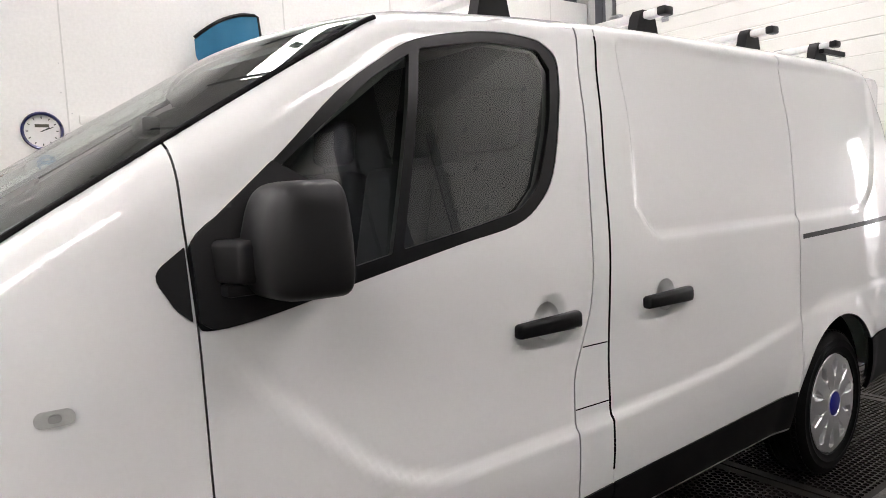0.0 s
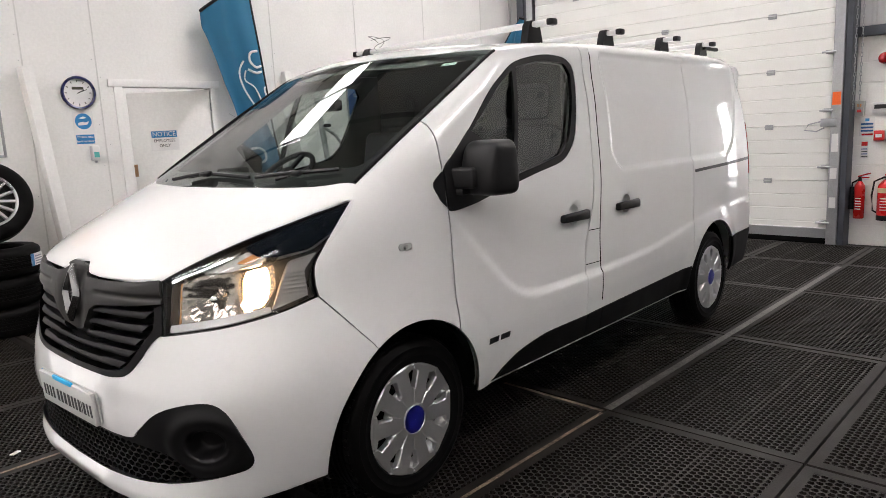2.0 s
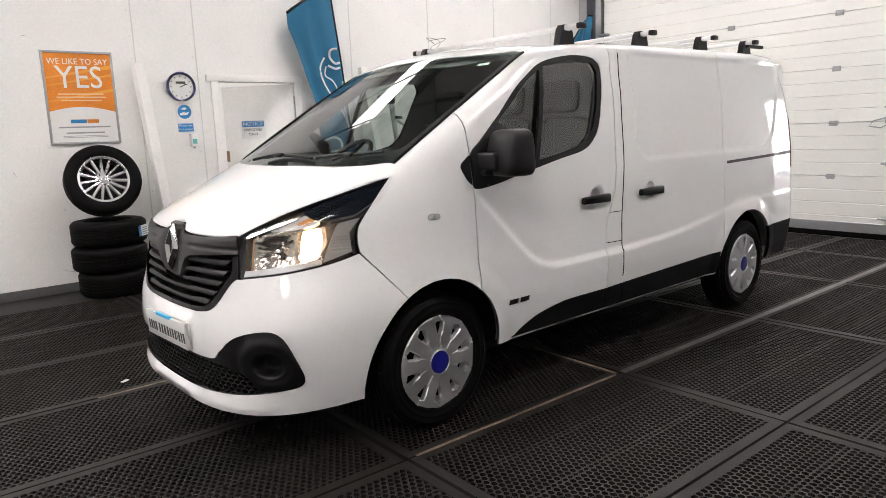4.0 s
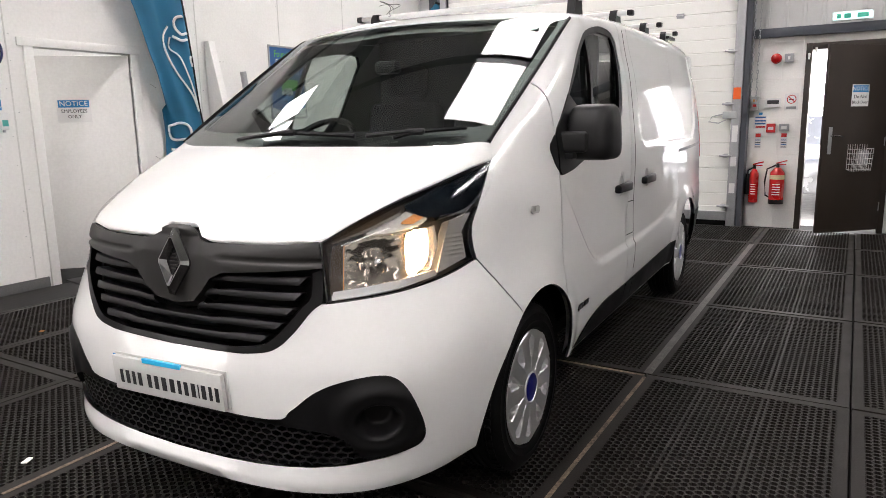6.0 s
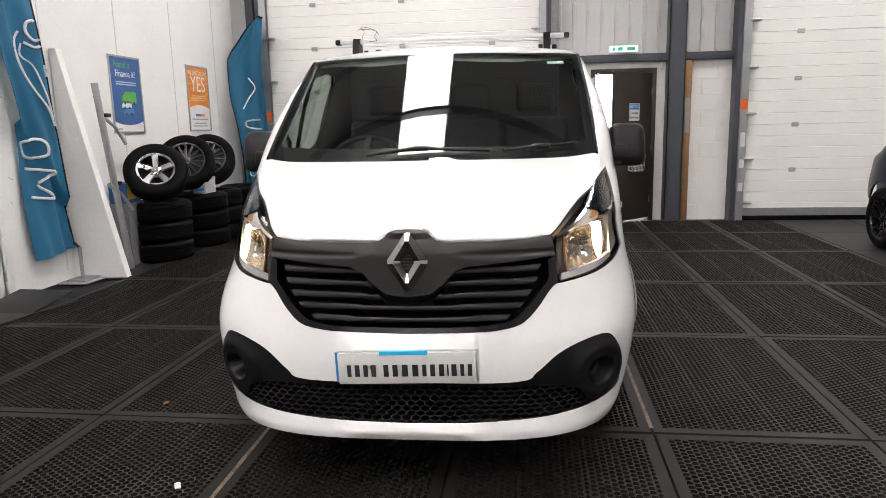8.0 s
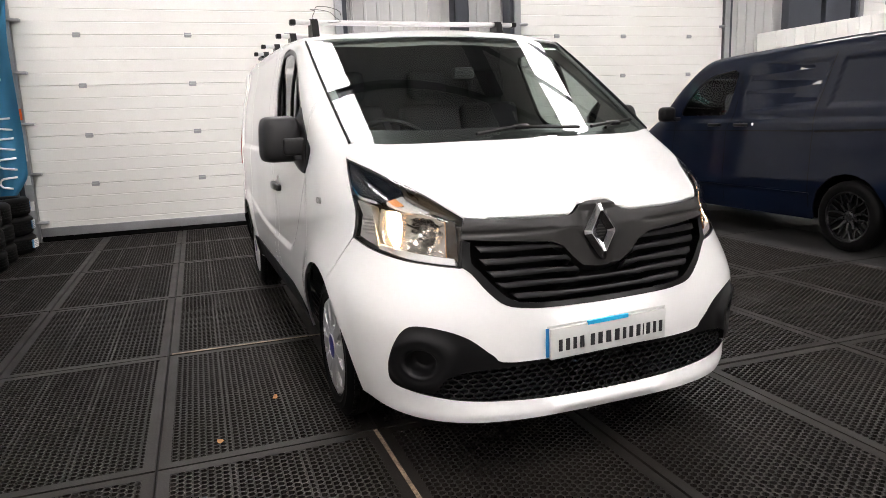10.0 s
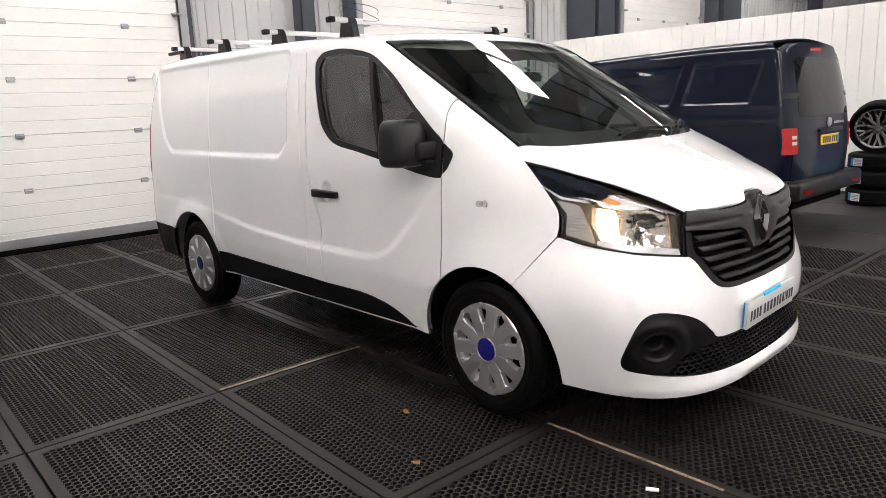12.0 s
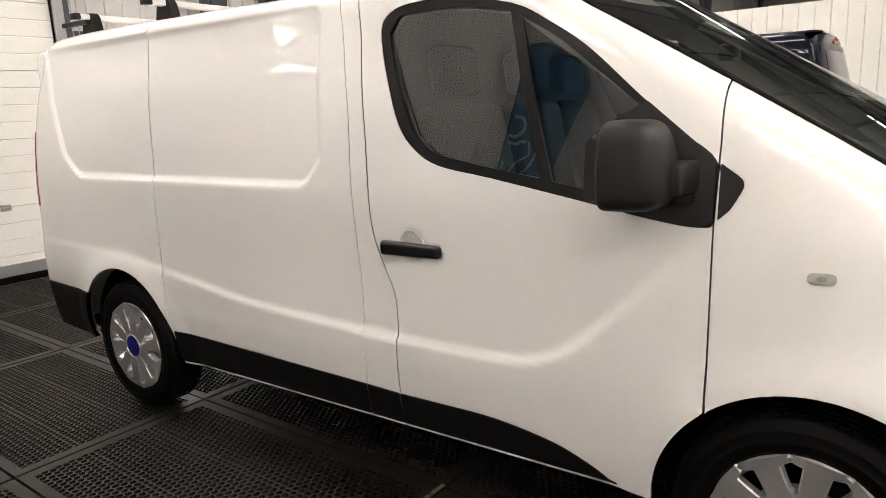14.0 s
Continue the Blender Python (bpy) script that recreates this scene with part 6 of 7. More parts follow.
for s in (1, -1):
    mir = s < 0
    g = patch("side_window", [(0.52, 1.27), (0.58, 1.47), (0.84, 1.70), (1.05, 1.79), (1.40, 1.83), (1.49, 1.80), (1.40, 1.27)], on_side, screen_glass, NAVY, 0.08, offset=-0.008, flange=0, mirror=mir)
    patch("window_frame", soft([(0.50, 1.26), (0.57, 1.48), (0.83, 1.71), (1.05, 1.80), (1.40, 1.845), (1.50, 1.81), (1.41, 1.26)], 0.2), on_side, dark_plastic, NAVY, 0.04, [win2], offset=-0.002, flange=0.01, mirror=mir)
    for line in ([(1.365, 0.35), (1.377, 0.35), (1.382, 1.14), (1.481, 1.33), (1.56, 1.86), (1.548, 1.86), (1.469, 1.33), (1.370, 1.14)], [(0.42, 0.55), (0.43, 0.55), (0.50, 1.22), (0.49, 1.22)], [(2.547, 0.38), (2.558, 0.38), (2.564, 1.095), (2.55, 1.28), (2.70, 1.87), (2.69, 1.87), (2.54, 1.28), (2.554, 1.095)]):
        patch("door_gap", line, on_side, void_black, NAVY, 0.05, offset=0.001, flange=0, mirror=mir)
    patch("slide_rail", [(2.58, 1.115), (3.66, 1.145), (3.66, 1.165), (2.58, 1.137)], on_side, void_black, NAVY, 0.05, offset=0.002, flange=0.004, mirror=mir)
    # belt crease drawn as a black strip, its shade in the colour
    patch("belt_crease", [(0.30, 1.125), (2.56, 1.125), (2.56, 1.137), (0.30, 1.137)], on_side, void_black, NAVY, 0.05, offset=0.001, flange=0.0, mirror=mir)
    patch("side_crease", [(0.46, 0.505), (2.57, 0.505), (2.57, 0.525), (0.46, 0.525)], on_side, navy_paint, NAVY, 0.05, offset=0.008, flange=0.01, mirror=mir)
    patch("tail_lamp", soft([(s * 0.74, 0.84), (s * 0.935, 0.84), (s * 0.928, 1.11), (s * 0.752, 1.11)][::s], 0.08), on_tail, red_lens, NAVY, 0.02, offset=0.010, flange=0.02, label="red tail lamp")
    patch("hinge_cover", soft([(3.80, 1.42), (3.87, 1.42), (3.87, 1.47), (3.80, 1.47)], 0.1), on_side, dark_plastic, NAVY, 0.03, offset=0.008, flange=0.012, mirror=mir)
    for x in (1.19, 1.60):
        y = s * float(on_side([x], [1.19])[1][0])
        part("door_handle", moved(box(-0.10, 0.10, -0.004, 0.03, -0.018, 0.018, 0.010), Matrix.Translation((x, y, 1.195)) @ Matrix.Diagonal((1, s, 1, 1))), dark_plastic, NAVY)
        part("lock_cap", moved(rod((0, 0, 0), (0, 0.006, 0), 0.017, 14), Matrix.Translation((x + 0.17, y, 1.20)) @ Matrix.Diagonal((1, s, 1, 1))), chrome, NAVY) if x > 1.5 else None
    part("door_mirror", moved(merge(box(0.42, 0.56, 0.97, 1.17, 1.24, 1.42, 0.05, 3), box(0.46, 0.56, 0.88, 1.0, 1.24, 1.29, 0.02)), Matrix.Diagonal((1, s, 1, 1))), dark_plastic, NAVY, "black door mirror")
patch("tailgate", soft([(-0.80, 0.52), (0.80, 0.52), (0.80, 1.20), (0.71, 1.90), (-0.71, 1.90), (-0.80, 1.20)], 0.06), on_tail, navy_paint, NAVY, 0.05)
patch("rear_window", soft([(-0.70, 1.22), (0.70, 1.22), (0.62, 1.84), (-0.62, 1.84)], 0.12), on_tail, dark_glass, NAVY, 0.05, offset=0.004, flange=0.01)
patch("tail_corner", [(-0.93, 0.50), (0.93, 0.50), (0.93, 1.3), (0.85, 1.84), (0.79, 1.94), (0.66, 1.985), (0.35, 2.01), (-0.35, 2.01), (-0.66, 1.985), (-0.79, 1.94), (-0.85, 1.84), (-0.93, 1.3)], on_tail, navy_paint, NAVY, 0.06, offset=-0.012)
patch("brake_light", soft([(-0.14, 1.91), (0.14, 1.91), (0.14, 1.94), (-0.14, 1.94)], 0.1), on_tail, red_lens, NAVY, 0.03, offset=0.01, flange=0.02)
for s in (1, -1):
    for z in (0.935, 0.995):
        patch("reverse_lamp", soft([(s * 0.765, z), (s * 0.83, z), (s * 0.83, z + 0.035), (s * 0.765, z + 0.035)][::s], 0.1), on_tail, paint_mat("pale lamp lens", (0.6, 0.45, 0.42), 0.2), NAVY, 0.02, offset=0.013, flange=0.006)
part("rear_bumper", box(3.80, 4.05, -0.94, 0.94, 0.36, 0.56, 0.05, 3), black_plastic, NAVY, "dark grey plastic bumper")
for s in (1, -1):
    part("reflector", box(4.046, 4.054, s * 0.72 - 0.11, s * 0.72 + 0.11, 0.42, 0.46), red_lens, NAVY)
np_ = part("number_plate", box(3.972, 3.982, -0.26, 0.26, 0.90, 1.01, 0.002), yellow_plate, NAVY, "yellow rear plate with dark bars")
for i, y in enumerate((-0.19, -0.13, -0.07, -0.01, 0.07, 0.13, 0.19)):
    part("plate_bar", box(3.982, 3.984, y - 0.02, y + 0.02, 0.92, 0.99), ink, np_)
part("plate_edge", box(3.9825, 3.9845, 0.225, 0.258, 0.903, 1.007), sign_blue, np_)
part("plate_lamp", box(3.965, 3.995, -0.34, 0.34, 1.04, 1.08, 0.008), dark_plastic, NAVY)
part("script_bars", box(3.972, 3.976, 0.10, 0.40, 1.12, 1.145), steel_grey, NAVY)
part("round_badge", moved(lathe([(0.001, 0.01), (0.05, 0.01), (0.055, 0)], 24, "x"), Matrix.Translation((3.96, 0.0, 1.14))), steel_grey, NAVY)
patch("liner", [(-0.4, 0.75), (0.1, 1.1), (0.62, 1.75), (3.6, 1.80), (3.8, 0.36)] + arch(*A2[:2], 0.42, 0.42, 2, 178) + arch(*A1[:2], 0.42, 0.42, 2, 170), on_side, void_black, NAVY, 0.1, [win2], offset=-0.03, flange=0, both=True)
part("underbody", box(-0.5, 3.9, -0.72, 0.72, 0.24, 0.36, 0.02), void_black, NAVY)
part("nose", box(-0.86, -0.2, -0.62, 0.62, 0.28, 0.86, 0.06), navy_paint, NAVY)
part("seats", merge(box(1.1, 1.3, -0.75, 0.75, 0.7, 1.55, 0.06), box(0.05, 0.4, -0.8, 0.8, 0.9, 1.15, 0.06)), seat_cloth, NAVY)
FIELD["shape"] = body
gloss_black = paint_mat("gloss black alloy", (0.012, 0.012, 0.013), 0.25, metal=0.3, vary=0.05, bump=0, coat=0.6)

# ---- things along the white north wall ----
YW = Y_N - 0.003


def flat(name, x0, x1, z0, z1, y, material, parent, d=0.0012):
    return part(name, box(x0, x1, y - d, y, z0, z1), material, parent)


def clip_frame_poster(x0, x1, z0, z1, label):
    t = thing("poster", label, "poster")
    part("backing", box(x0, x1, YW - 0.008, YW, z0, z1), paper_white, t)
    f = 0.022
    bm = box(x0, x0 + f, YW - 0.018, YW - 0.004, z0, z1, 0.004)
    for q in ((x1 - f, x1, z0, z1), (x0 + f, x1 - f, z0, z0 + f), (x0 + f, x1 - f, z1 - f, z1)):
        box(q[0], q[1], YW - 0.018, YW - 0.004, q[2], q[3], 0.004, bm=bm)
    part("frame", bm, steel_grey, t, "silver snap frame")
    return t


def yes_poster(x0):
    x1, z0, z1 = x0 + 0.63, 1.44, 2.32
    t = clip_frame_poster(x0, x1, z0, z1, "orange and white poster in a silver snap frame")
    y = YW - 0.009
    flat("orange_field", x0 + 0.022, x1 - 0.022, z0 + 0.30, z1 - 0.022, y, paper_orange, t)
    bm = bmesh.new()
    pts = [(x0 + 0.022 + 0.581 * u, z0 + 0.30 + 0.055 * math.sin(math.pi * u * 0.9 + 0.2)) for u in np.linspace(0, 1, 20)]
    part("white_curve", moved(slab([(x0 + 0.022, z0 + 0.26)] + pts + [(x1 - 0.022, z0 + 0.26)], -0.002), Matrix.Translation((0, y - 0.001, 0))), paper_white, t)
    for i, (q, w) in enumerate(((0.40, 0.03), (0.55, 0.02), (0.62, 0.035))):
        part("pale_streak", moved(slab([(x0 + 0.022, z0 + q), (x1 - 0.022, z0 + q + 0.10), (x1 - 0.022, z0 + q + 0.10 + w), (x0 + 0.022, z0 + q + w * 0.3)], -0.0006), Matrix.Translation((0, y - 0.0012, 0))), paint_mat("pale orange print", (0.85, 0.38, 0.06), 0.35), t)
    c = (x0 + x1) / 2
    lettering("WE LIKE TO SAY", 0.078, on_north(c, y - 0.002, z1 - 0.10), paper_white, t, squeeze=0.92)
    lettering("YES", 0.30, on_north(c, y - 0.002, z1 - 0.255), paper_white, t, squeeze=0.90)
    for z, w in ((0.47, 0.40), (0.44, 0.44), (0.41, 0.36)):
        flat("text_bar", c - w / 2, c + w / 2, z0 + z, z0 + z + 0.013, y - 0.002, paint_mat("faint print", (0.85, 0.55, 0.30), 0.5), t)
    flat("logo_shape", c - 0.12, c + 0.02, z0 + 0.20, z0 + 0.235, y, sign_blue, t)
    flat("logo_shape", c + 0.025, c + 0.13, z0 + 0.20, z0 + 0.235, y, paper_orange, t)
    for z, w in ((0.155, 0.46), (0.10, 0.34), (0.075, 0.40), (0.062, 0.40)):
        flat("text_bar", c - w / 2, c + w / 2, z0 + z, z0 + z + (0.014 if z > 0.09 else 0.005), y, paint_mat("grey print", (0.35, 0.35, 0.36), 0.5), t)


yes_poster(-0.635)
yes_poster(5.53)
t = clip_frame_poster(3.64, 4.26, 1.465, 2.325, "blue poster with small vans in a silver snap frame")
y = YW - 0.009
flat("blue_field", 3.662, 4.238, 1.60, 2.303, y, paper_blue, t)
part("blue_curve", moved(slab([(3.662, 1.60), (3.80, 1.565), (3.95, 1.555), (4.10, 1.565), (4.238, 1.60), (4.238, 1.62), (3.662, 1.62)], -0.0014), Matrix.Translation((0, y, 0))), paper_blue, t)
lettering("Found it", 0.105, on_north(3.89, y - 0.002, 2.225), green_print, t, squeeze=0.9)
lettering("Finance it?", 0.105, on_north(3.95, y - 0.002, 2.125), paper_white, t, squeeze=0.9)
for z in (2.04, 2.015):
    flat("text_bar", 3.75, 4.15, z - 0.012, z, y - 0.002, paint_mat("pale print", (0.5, 0.6, 0.7), 0.5), t)
for a, b, c, d, mt in ((3.84, 4.13, 1.80, 1.93, green_print), (3.83, 4.02, 1.75, 1.83, paper_white), (3.85, 4.06, 1.68, 1.74, sign_blue)):
    v = part("van_picture", moved(slab(soft([(a, c), (b, c), (b, d), (a + 0.08, d), (a, (c + d) / 2)], 0.2), -0.002), Matrix.Translation((0, y - 0.001, 0))), mt, t)
    for x in (a + 0.05, b - 0.05):
        part("wheel_dot", moved(lathe([(0.001, -0.0035), (0.016, -0.0035), (0.016, 0)], 14, "y"), Matrix.Translation((x, y, c))), ink, v)
t.matrix_basis = Matrix.Translation((0.157, 0, -0.03))
flat("text_bar", 3.70, 3.80, 1.505, 1.52, y, paint_mat("grey print", (0.35, 0.35, 0.36), 0.5), t)

# clock
ck = thing("wall_clock", "round white wall clock with a navy rim", "clock")
C = Matrix.Translation((0.645, YW, 1.995))
part("rim", moved(lathe([(0.150, 0), (0.152, -0.03), (0.143, -0.042), (0.130, -0.036), (0.127, -0.015)], 48, "y"), C), paint_mat("navy plastic", (0.006, 0.009, 0.08), 0.25, coat=0.5), ck)
part("face", moved(lathe([(0.001, -0.012), (0.128, -0.012), (0.128, 0)], 40, "y"), C), paper_white, ck)
for i in range(12):
    part("hour_mark", moved(box(-0.004, 0.004, -0.014, -0.012, 0.098, 0.115), C @ pose(0, 0, 0, 0, 30 * i, 0)), ink, ck)
part("hour_hand", moved(box(-0.004, 0.004, -0.017, -0.0155, -0.01, 0.06), C @ pose(0, 0, 0, 0, 62, 0)), ink, ck)
part("minute_hand", moved(box(-0.003, 0.003, -0.020, -0.0185, -0.015, 0.085), C @ pose(0, 0, 0, 0, 68, 0)), ink, ck)
part("maker_bar", moved(box(-0.05, 0.05, -0.0135, -0.012, 0.030, 0.055), C), paint_mat("dark olive print", (0.05, 0.05, 0.03), 0.6), ck)

# hand wash sign and dispenser
hs = thing("hand_wash_sign", "white sign with a blue disc and blue lettering panel", "sign")
flat("sheet", 0.655, 0.835, 1.53, 1.84, YW, paper_white, hs, 0.002)
part("blue_disc", moved(lathe([(0.001, -0.002), (0.073, -0.002), (0.073, 0)], 32, "y"), Matrix.Translation((0.745, YW - 0.002, 1.748))), sign_blue, hs)
part("hand_shape", moved(slab(soft([(-0.05, -0.035), (0.03, -0.030), (0.05, 0.005), (0.015, -0.008), (-0.01, 0.0), (-0.05, -0.012)], 0.3), -0.002), Matrix.Translation((0.745, YW - 0.0045, 1.745))), paper_white, hs)
part("drop_shape", moved(slab(soft([(-0.04, 0.025), (0.0, 0.045), (0.03, 0.03), (0.0, 0.02)], 0.3), -0.002), Matrix.Translation((0.745, YW - 0.0045, 1.75))), paper_white, hs)
flat("blue_panel", 0.665, 0.825, 1.54, 1.625, YW - 0.002, sign_blue, hs)
lettering("Please use", 0.034, on_north(0.745, YW - 0.004, 1.605), paper_white, hs)
lettering("hand sanitiser", 0.028, on_north(0.745, YW - 0.004, 1.565), paper_white, hs)
hs.matrix_basis = Matrix.Translation((-0.085, 0, -0.012))
hd = thing("soap_dispenser", "small white hand gel dispenser", "dispenser", Matrix.Translation((-0.085, 0, -0.012)))
part("body", box(0.765, 0.835, YW - 0.08, YW, 1.38, 1.52, 0.012), paper_white, hd)
part("green_label", box(0.777, 0.823, YW - 0.0815, YW - 0.08, 1.41, 1.46), paint_mat("teal label", (0.1, 0.45, 0.4), 0.5), hd)
part("nozzle", rod((0.80, YW - 0.05, 1.36), (0.80, YW - 0.05, 1.385), 0.012, 12), steel_grey, hd)

# store door with its trim
door_4 = tagged(new("door_4"), "white painted plywood door standing ajar, with a notice", "door", kind="structure")
part("architrave", merge(box(0.97, 1.05, Y_N - 0.02, Y_N + 0.02, -0.02, 2.125, 0.003), merge(box(1.965, 2.045, Y_N - 0.02, Y_N + 0.02, -0.02, 2.125, 0.003), box(0.92, 2.07, Y_N - 0.024, Y_N + 0.016, 2.055, 2.125, 0.003))), wall_white, door_4)
L4 = Matrix.Translation((1.955, Y_N + 0.012, 0)) @ pose(0, 0, 0, 0, 0, -45)
leaf = part("door_leaf", moved(box(-0.87, 0.0, 0.0, 0.04, 0.015, 2.04, 0.003), L4), wall_white, door_4)
part("bare_wood", moved(box(-0.872, -0.835, -0.002, 0.03, 1.16, 1.29), L4), wood, leaf, "bare wood patch at the missing lock")
for z in (0.22, 1.05, 1.86):
    part("hinge", rod((1.958, Y_N - 0.004, z - 0.045), (1.958, Y_N - 0.004, z + 0.045), 0.007, 8), steel_grey, door_4)
nt = part("notice", moved(box(-0.665, -0.365, -0.003, -0.0005, 1.425, 1.64), L4), paper_white, leaf, "white paper notice with a blue heading")
part("notice_head", moved(box(-0.650, -0.380, -0.005, -0.003, 1.565, 1.633), L4), sign_blue, nt)
lettering("NOTICE", 0.068, L4 @ on_north(-0.515, -0.007, 1.599), paper_white, nt)
lettering("EMPLOYEES", 0.044, L4 @ on_north(-0.515, -0.005, 1.53), ink, nt)
lettering("ONLY", 0.044, L4 @ on_north(-0.515, -0.005, 1.478), ink, nt)
tagged(part("floor_scrap", moved(merge(box(-0.5, 0.45, -0.30, 0.28, 0.0, 0.02, 0.008), moved(box(-0.1, 0.42, -0.28, 0.25, 0.0, 0.015, 0.006), pose(0.02, 0.0, 0.02, 0, -8, 5))), pose(1.58, 3.80, 0.001, 0, 0, -8)), paint_mat("black rubber offcut", (0.012, 0.012, 0.012), 0.6, vary=0.2)), "black rubber mat offcut lying before the door", "rubber mat")

# leaning boards and the grey pole
tagged(part("plank", moved(box(-0.05, 0.05, -0.045, 0.045, 0.0, 2.22, 0.004), pose(0.395, 3.98, 0.0, 0, -4.6, 0) @ pose(0, 0, 0, -1.0, 0, 12)), wall_white), "white painted timber post leaning on the wall", "plank")
bm = bmesh.new()
tri_a, tri_b = [(2.865, 4.09, 2.25), (2.865, 4.09, 0.0), (2.915, 3.56, 0.0), (2.865, 4.02, 2.25)], (0.09, 0.004, 0)
va, vb = [bm.verts.new(p) for p in tri_a], [bm.verts.new(tuple(a + b for a, b in zip(p, tri_b))) for p in tri_a]
bm.faces.new(va), bm.faces.new(vb)
for i in range(4):
    bm.faces.new((va[i], va[(i + 1) % 4], vb[(i + 1) % 4], vb[i]))
bmesh.ops.recalc_face_normals(bm, faces=bm.faces[:])
bmesh.ops.bevel(bm, geom=bm.edges[:], offset=0.004, segments=1, affect="EDGES")
tagged(part("board", bm, wall_white), "white tapered board leaning against the wall", "board")
gp = thing("display_stand", "grey aluminium display pole leaning on the wall", "display stand")
part("pole", rod((3.37, 3.79, 0.0), (3.16, 3.85, 1.94), 0.034, 16), steel_grey, gp)
for z in (1.62, 0.92):
    part("clamp_arm", tube([(3.20, 3.84, z), (3.36, 3.80, z - 0.12), (3.46, 3.76, z - 0.30)], 0.018, 6), steel_grey, gp)
    part("clamp", box(3.20 + 0.1 * (1.62 - z), 3.30 + 0.1 * (1.62 - z), 3.79, 3.87, z - 0.02, z + 0.02, 0.008), dark_plastic, gp)

# feather flags


def feather_flag(m, left, right, h, top, label, sway=0.05, fold=0.0):
    """A tall cloth between a left and a right edge, each a table of (height, x), with a pole and a plate."""
    t = thing("feather_flag", label, "flag", m, "feather flags")
    n, k = 60, 16
    bm = bmesh.new()
    rows, low = [], 0.33

    def at(u, q):
        z = low + (h - low) * u
        a, b = float(lerp_tab(z, left)), float(lerp_tab(z, right))
        x = b + (a - b) * q
        y = 0.030 * math.sin(6 * q + 7 * u) + sway * q * math.sin(3.6 * u + 0.4) + 0.018 * math.sin(13 * q - 5 * u) - 0.10 * max(0, 0.35 - u) * math.sin(math.pi * q) + fold * smooth01((0.80 + 0.80 * q - z) / 0.05)
        return (x, y, z - top * q * q * smooth01((u - 0.8) / 0.2) - 0.03 * q * (1 - u))

    for i in range(n + 1):
        rows.append([bm.verts.new(at(i / n, j / k)) for j in range(k + 1)])
    for a, b in zip(rows, rows[1:]):
        for j in range(k):
            bm.faces.new((a[j], a[j + 1], b[j + 1], b[j]))
    r = bmesh.ops.extrude_face_region(bm, geom=bm.faces[:])
    for v in r["geom"]:
        if isinstance(v, bmesh.types.BMVert):
            v.co.y += 0.003
    bmesh.ops.recalc_face_normals(bm, faces=bm.faces[:])
    part("cloth", bm, flag_blue, t, "blue cloth with white curved shapes", angle=80)
    foot = float(lerp_tab(low, right))
    edge = [(foot, 0.02, 0.01), (foot, 0.02, low)] + [(at(u, 0)[0] + 0.010, at(u, 0)[1] + 0.01, at(u, 0)[2]) for u in np.linspace(0.02, 1, 24)] + [(at(1, q)[0], at(1, q)[1], at(1, q)[2] + 0.012) for q in np.linspace(0.04, 1, 12)]
    part("pole", tube(edge, 0.016, 8), dark_plastic, t)
    part("base_plate", merge(box(foot - 0.20, foot + 0.24, -0.16, 0.16, 0.0, 0.012, 0.003), merge(box(foot - 0.14, foot + 0.16, -0.10, 0.10, 0.012, 0.03, 0.004), rod((foot, 0.02, 0.0), (foot, 0.02, 0.34), 0.018, 10))), steel_grey, t)

    def mark(pts, r):
        """A white line on the cloth, through points (share of width, height)."""
        p = [at((z - low) / (h - low), q) for q, z in spline(pts, 6)]
        part("white_mark", tube([(x, y - 0.006, z) for x, y, z in p], r, 5), paper_white, t)

    return mark


mark = feather_flag(pose(0, 3.93, 0), [(0.3, 2.26), (0.9, 2.25), (1.3, 2.26), (1.5, 2.24), (1.85, 2.15), (2.1, 2.05), (2.4, 1.95), (2.6, 1.88), (2.8, 1.85), (3.05, 1.85)],
                    [(0.3, 2.79), (0.76, 2.72), (1.34, 2.63), (1.6, 2.575), (2.0, 2.53), (2.5, 2.49), (3.05, 2.45)], 3.05, 0.26, "tall blue feather flag with white curves on a plate", fold=0.07)
mark([(0.34, 2.34), (0.52, 2.20), (0.50, 2.05), (0.36, 1.88), (0.16, 1.68), (0.06, 1.52)], 0.011)
mark([(0.34, 2.24), (0.40, 2.14), (0.26, 2.06), (0.18, 1.88), (0.10, 1.68), (0.06, 1.52)], 0.009)
mark([(0.06, 2.44), (0.20, 2.42), (0.24, 2.34), (0.16, 2.27), (0.04, 2.28)], 0.014)
mark([(0.30, 2.25), (0.18, 2.21), (0.06, 2.22)], 0.014)
mark([(0.03, 2.06), (0.06, 2.02), (0.03, 1.96)], 0.010)
mark([(0.86, 0.90), (0.36, 0.86), (0.66, 1.00), (0.36, 1.10), (0.86, 1.16)], 0.014)
mark([(0.66 + 0.20 * math.cos(a), 1.33 + 0.085 * math.sin(a)) for a in np.linspace(0, 6.2, 9)], 0.014)
mark = feather_flag(Matrix.Translation((6.58, 3.60, 0)) @ pose(0, 0, 0, 0, 0, -90), [(0.3, -0.12), (0.54, -0.08), (0.75, 0.08), (0.92, 0.165), (1.5, 0.18), (2.4, 0.175), (3.05, 0.22)], [(0.3, -0.21), (0.9, -0.23), (1.46, -0.27), (2.0, -0.35), (2.43, -0.36), (2.75, -0.16), (2.92, -0.03), (3.03, 0.09), (3.07, 0.18)], 3.04, 0.02, "blue feather flag in the corner by the door")
for z in (0.75, 0.98, 1.22, 1.46):
    mark([(0.75, z), (0.35, z + 0.03), (0.35, z + 0.11), (0.75, z + 0.14)], 0.013)
mark([(0.55, 2.2), (0.72, 2.06), (0.5, 1.9), (0.3, 1.75)], 0.011)


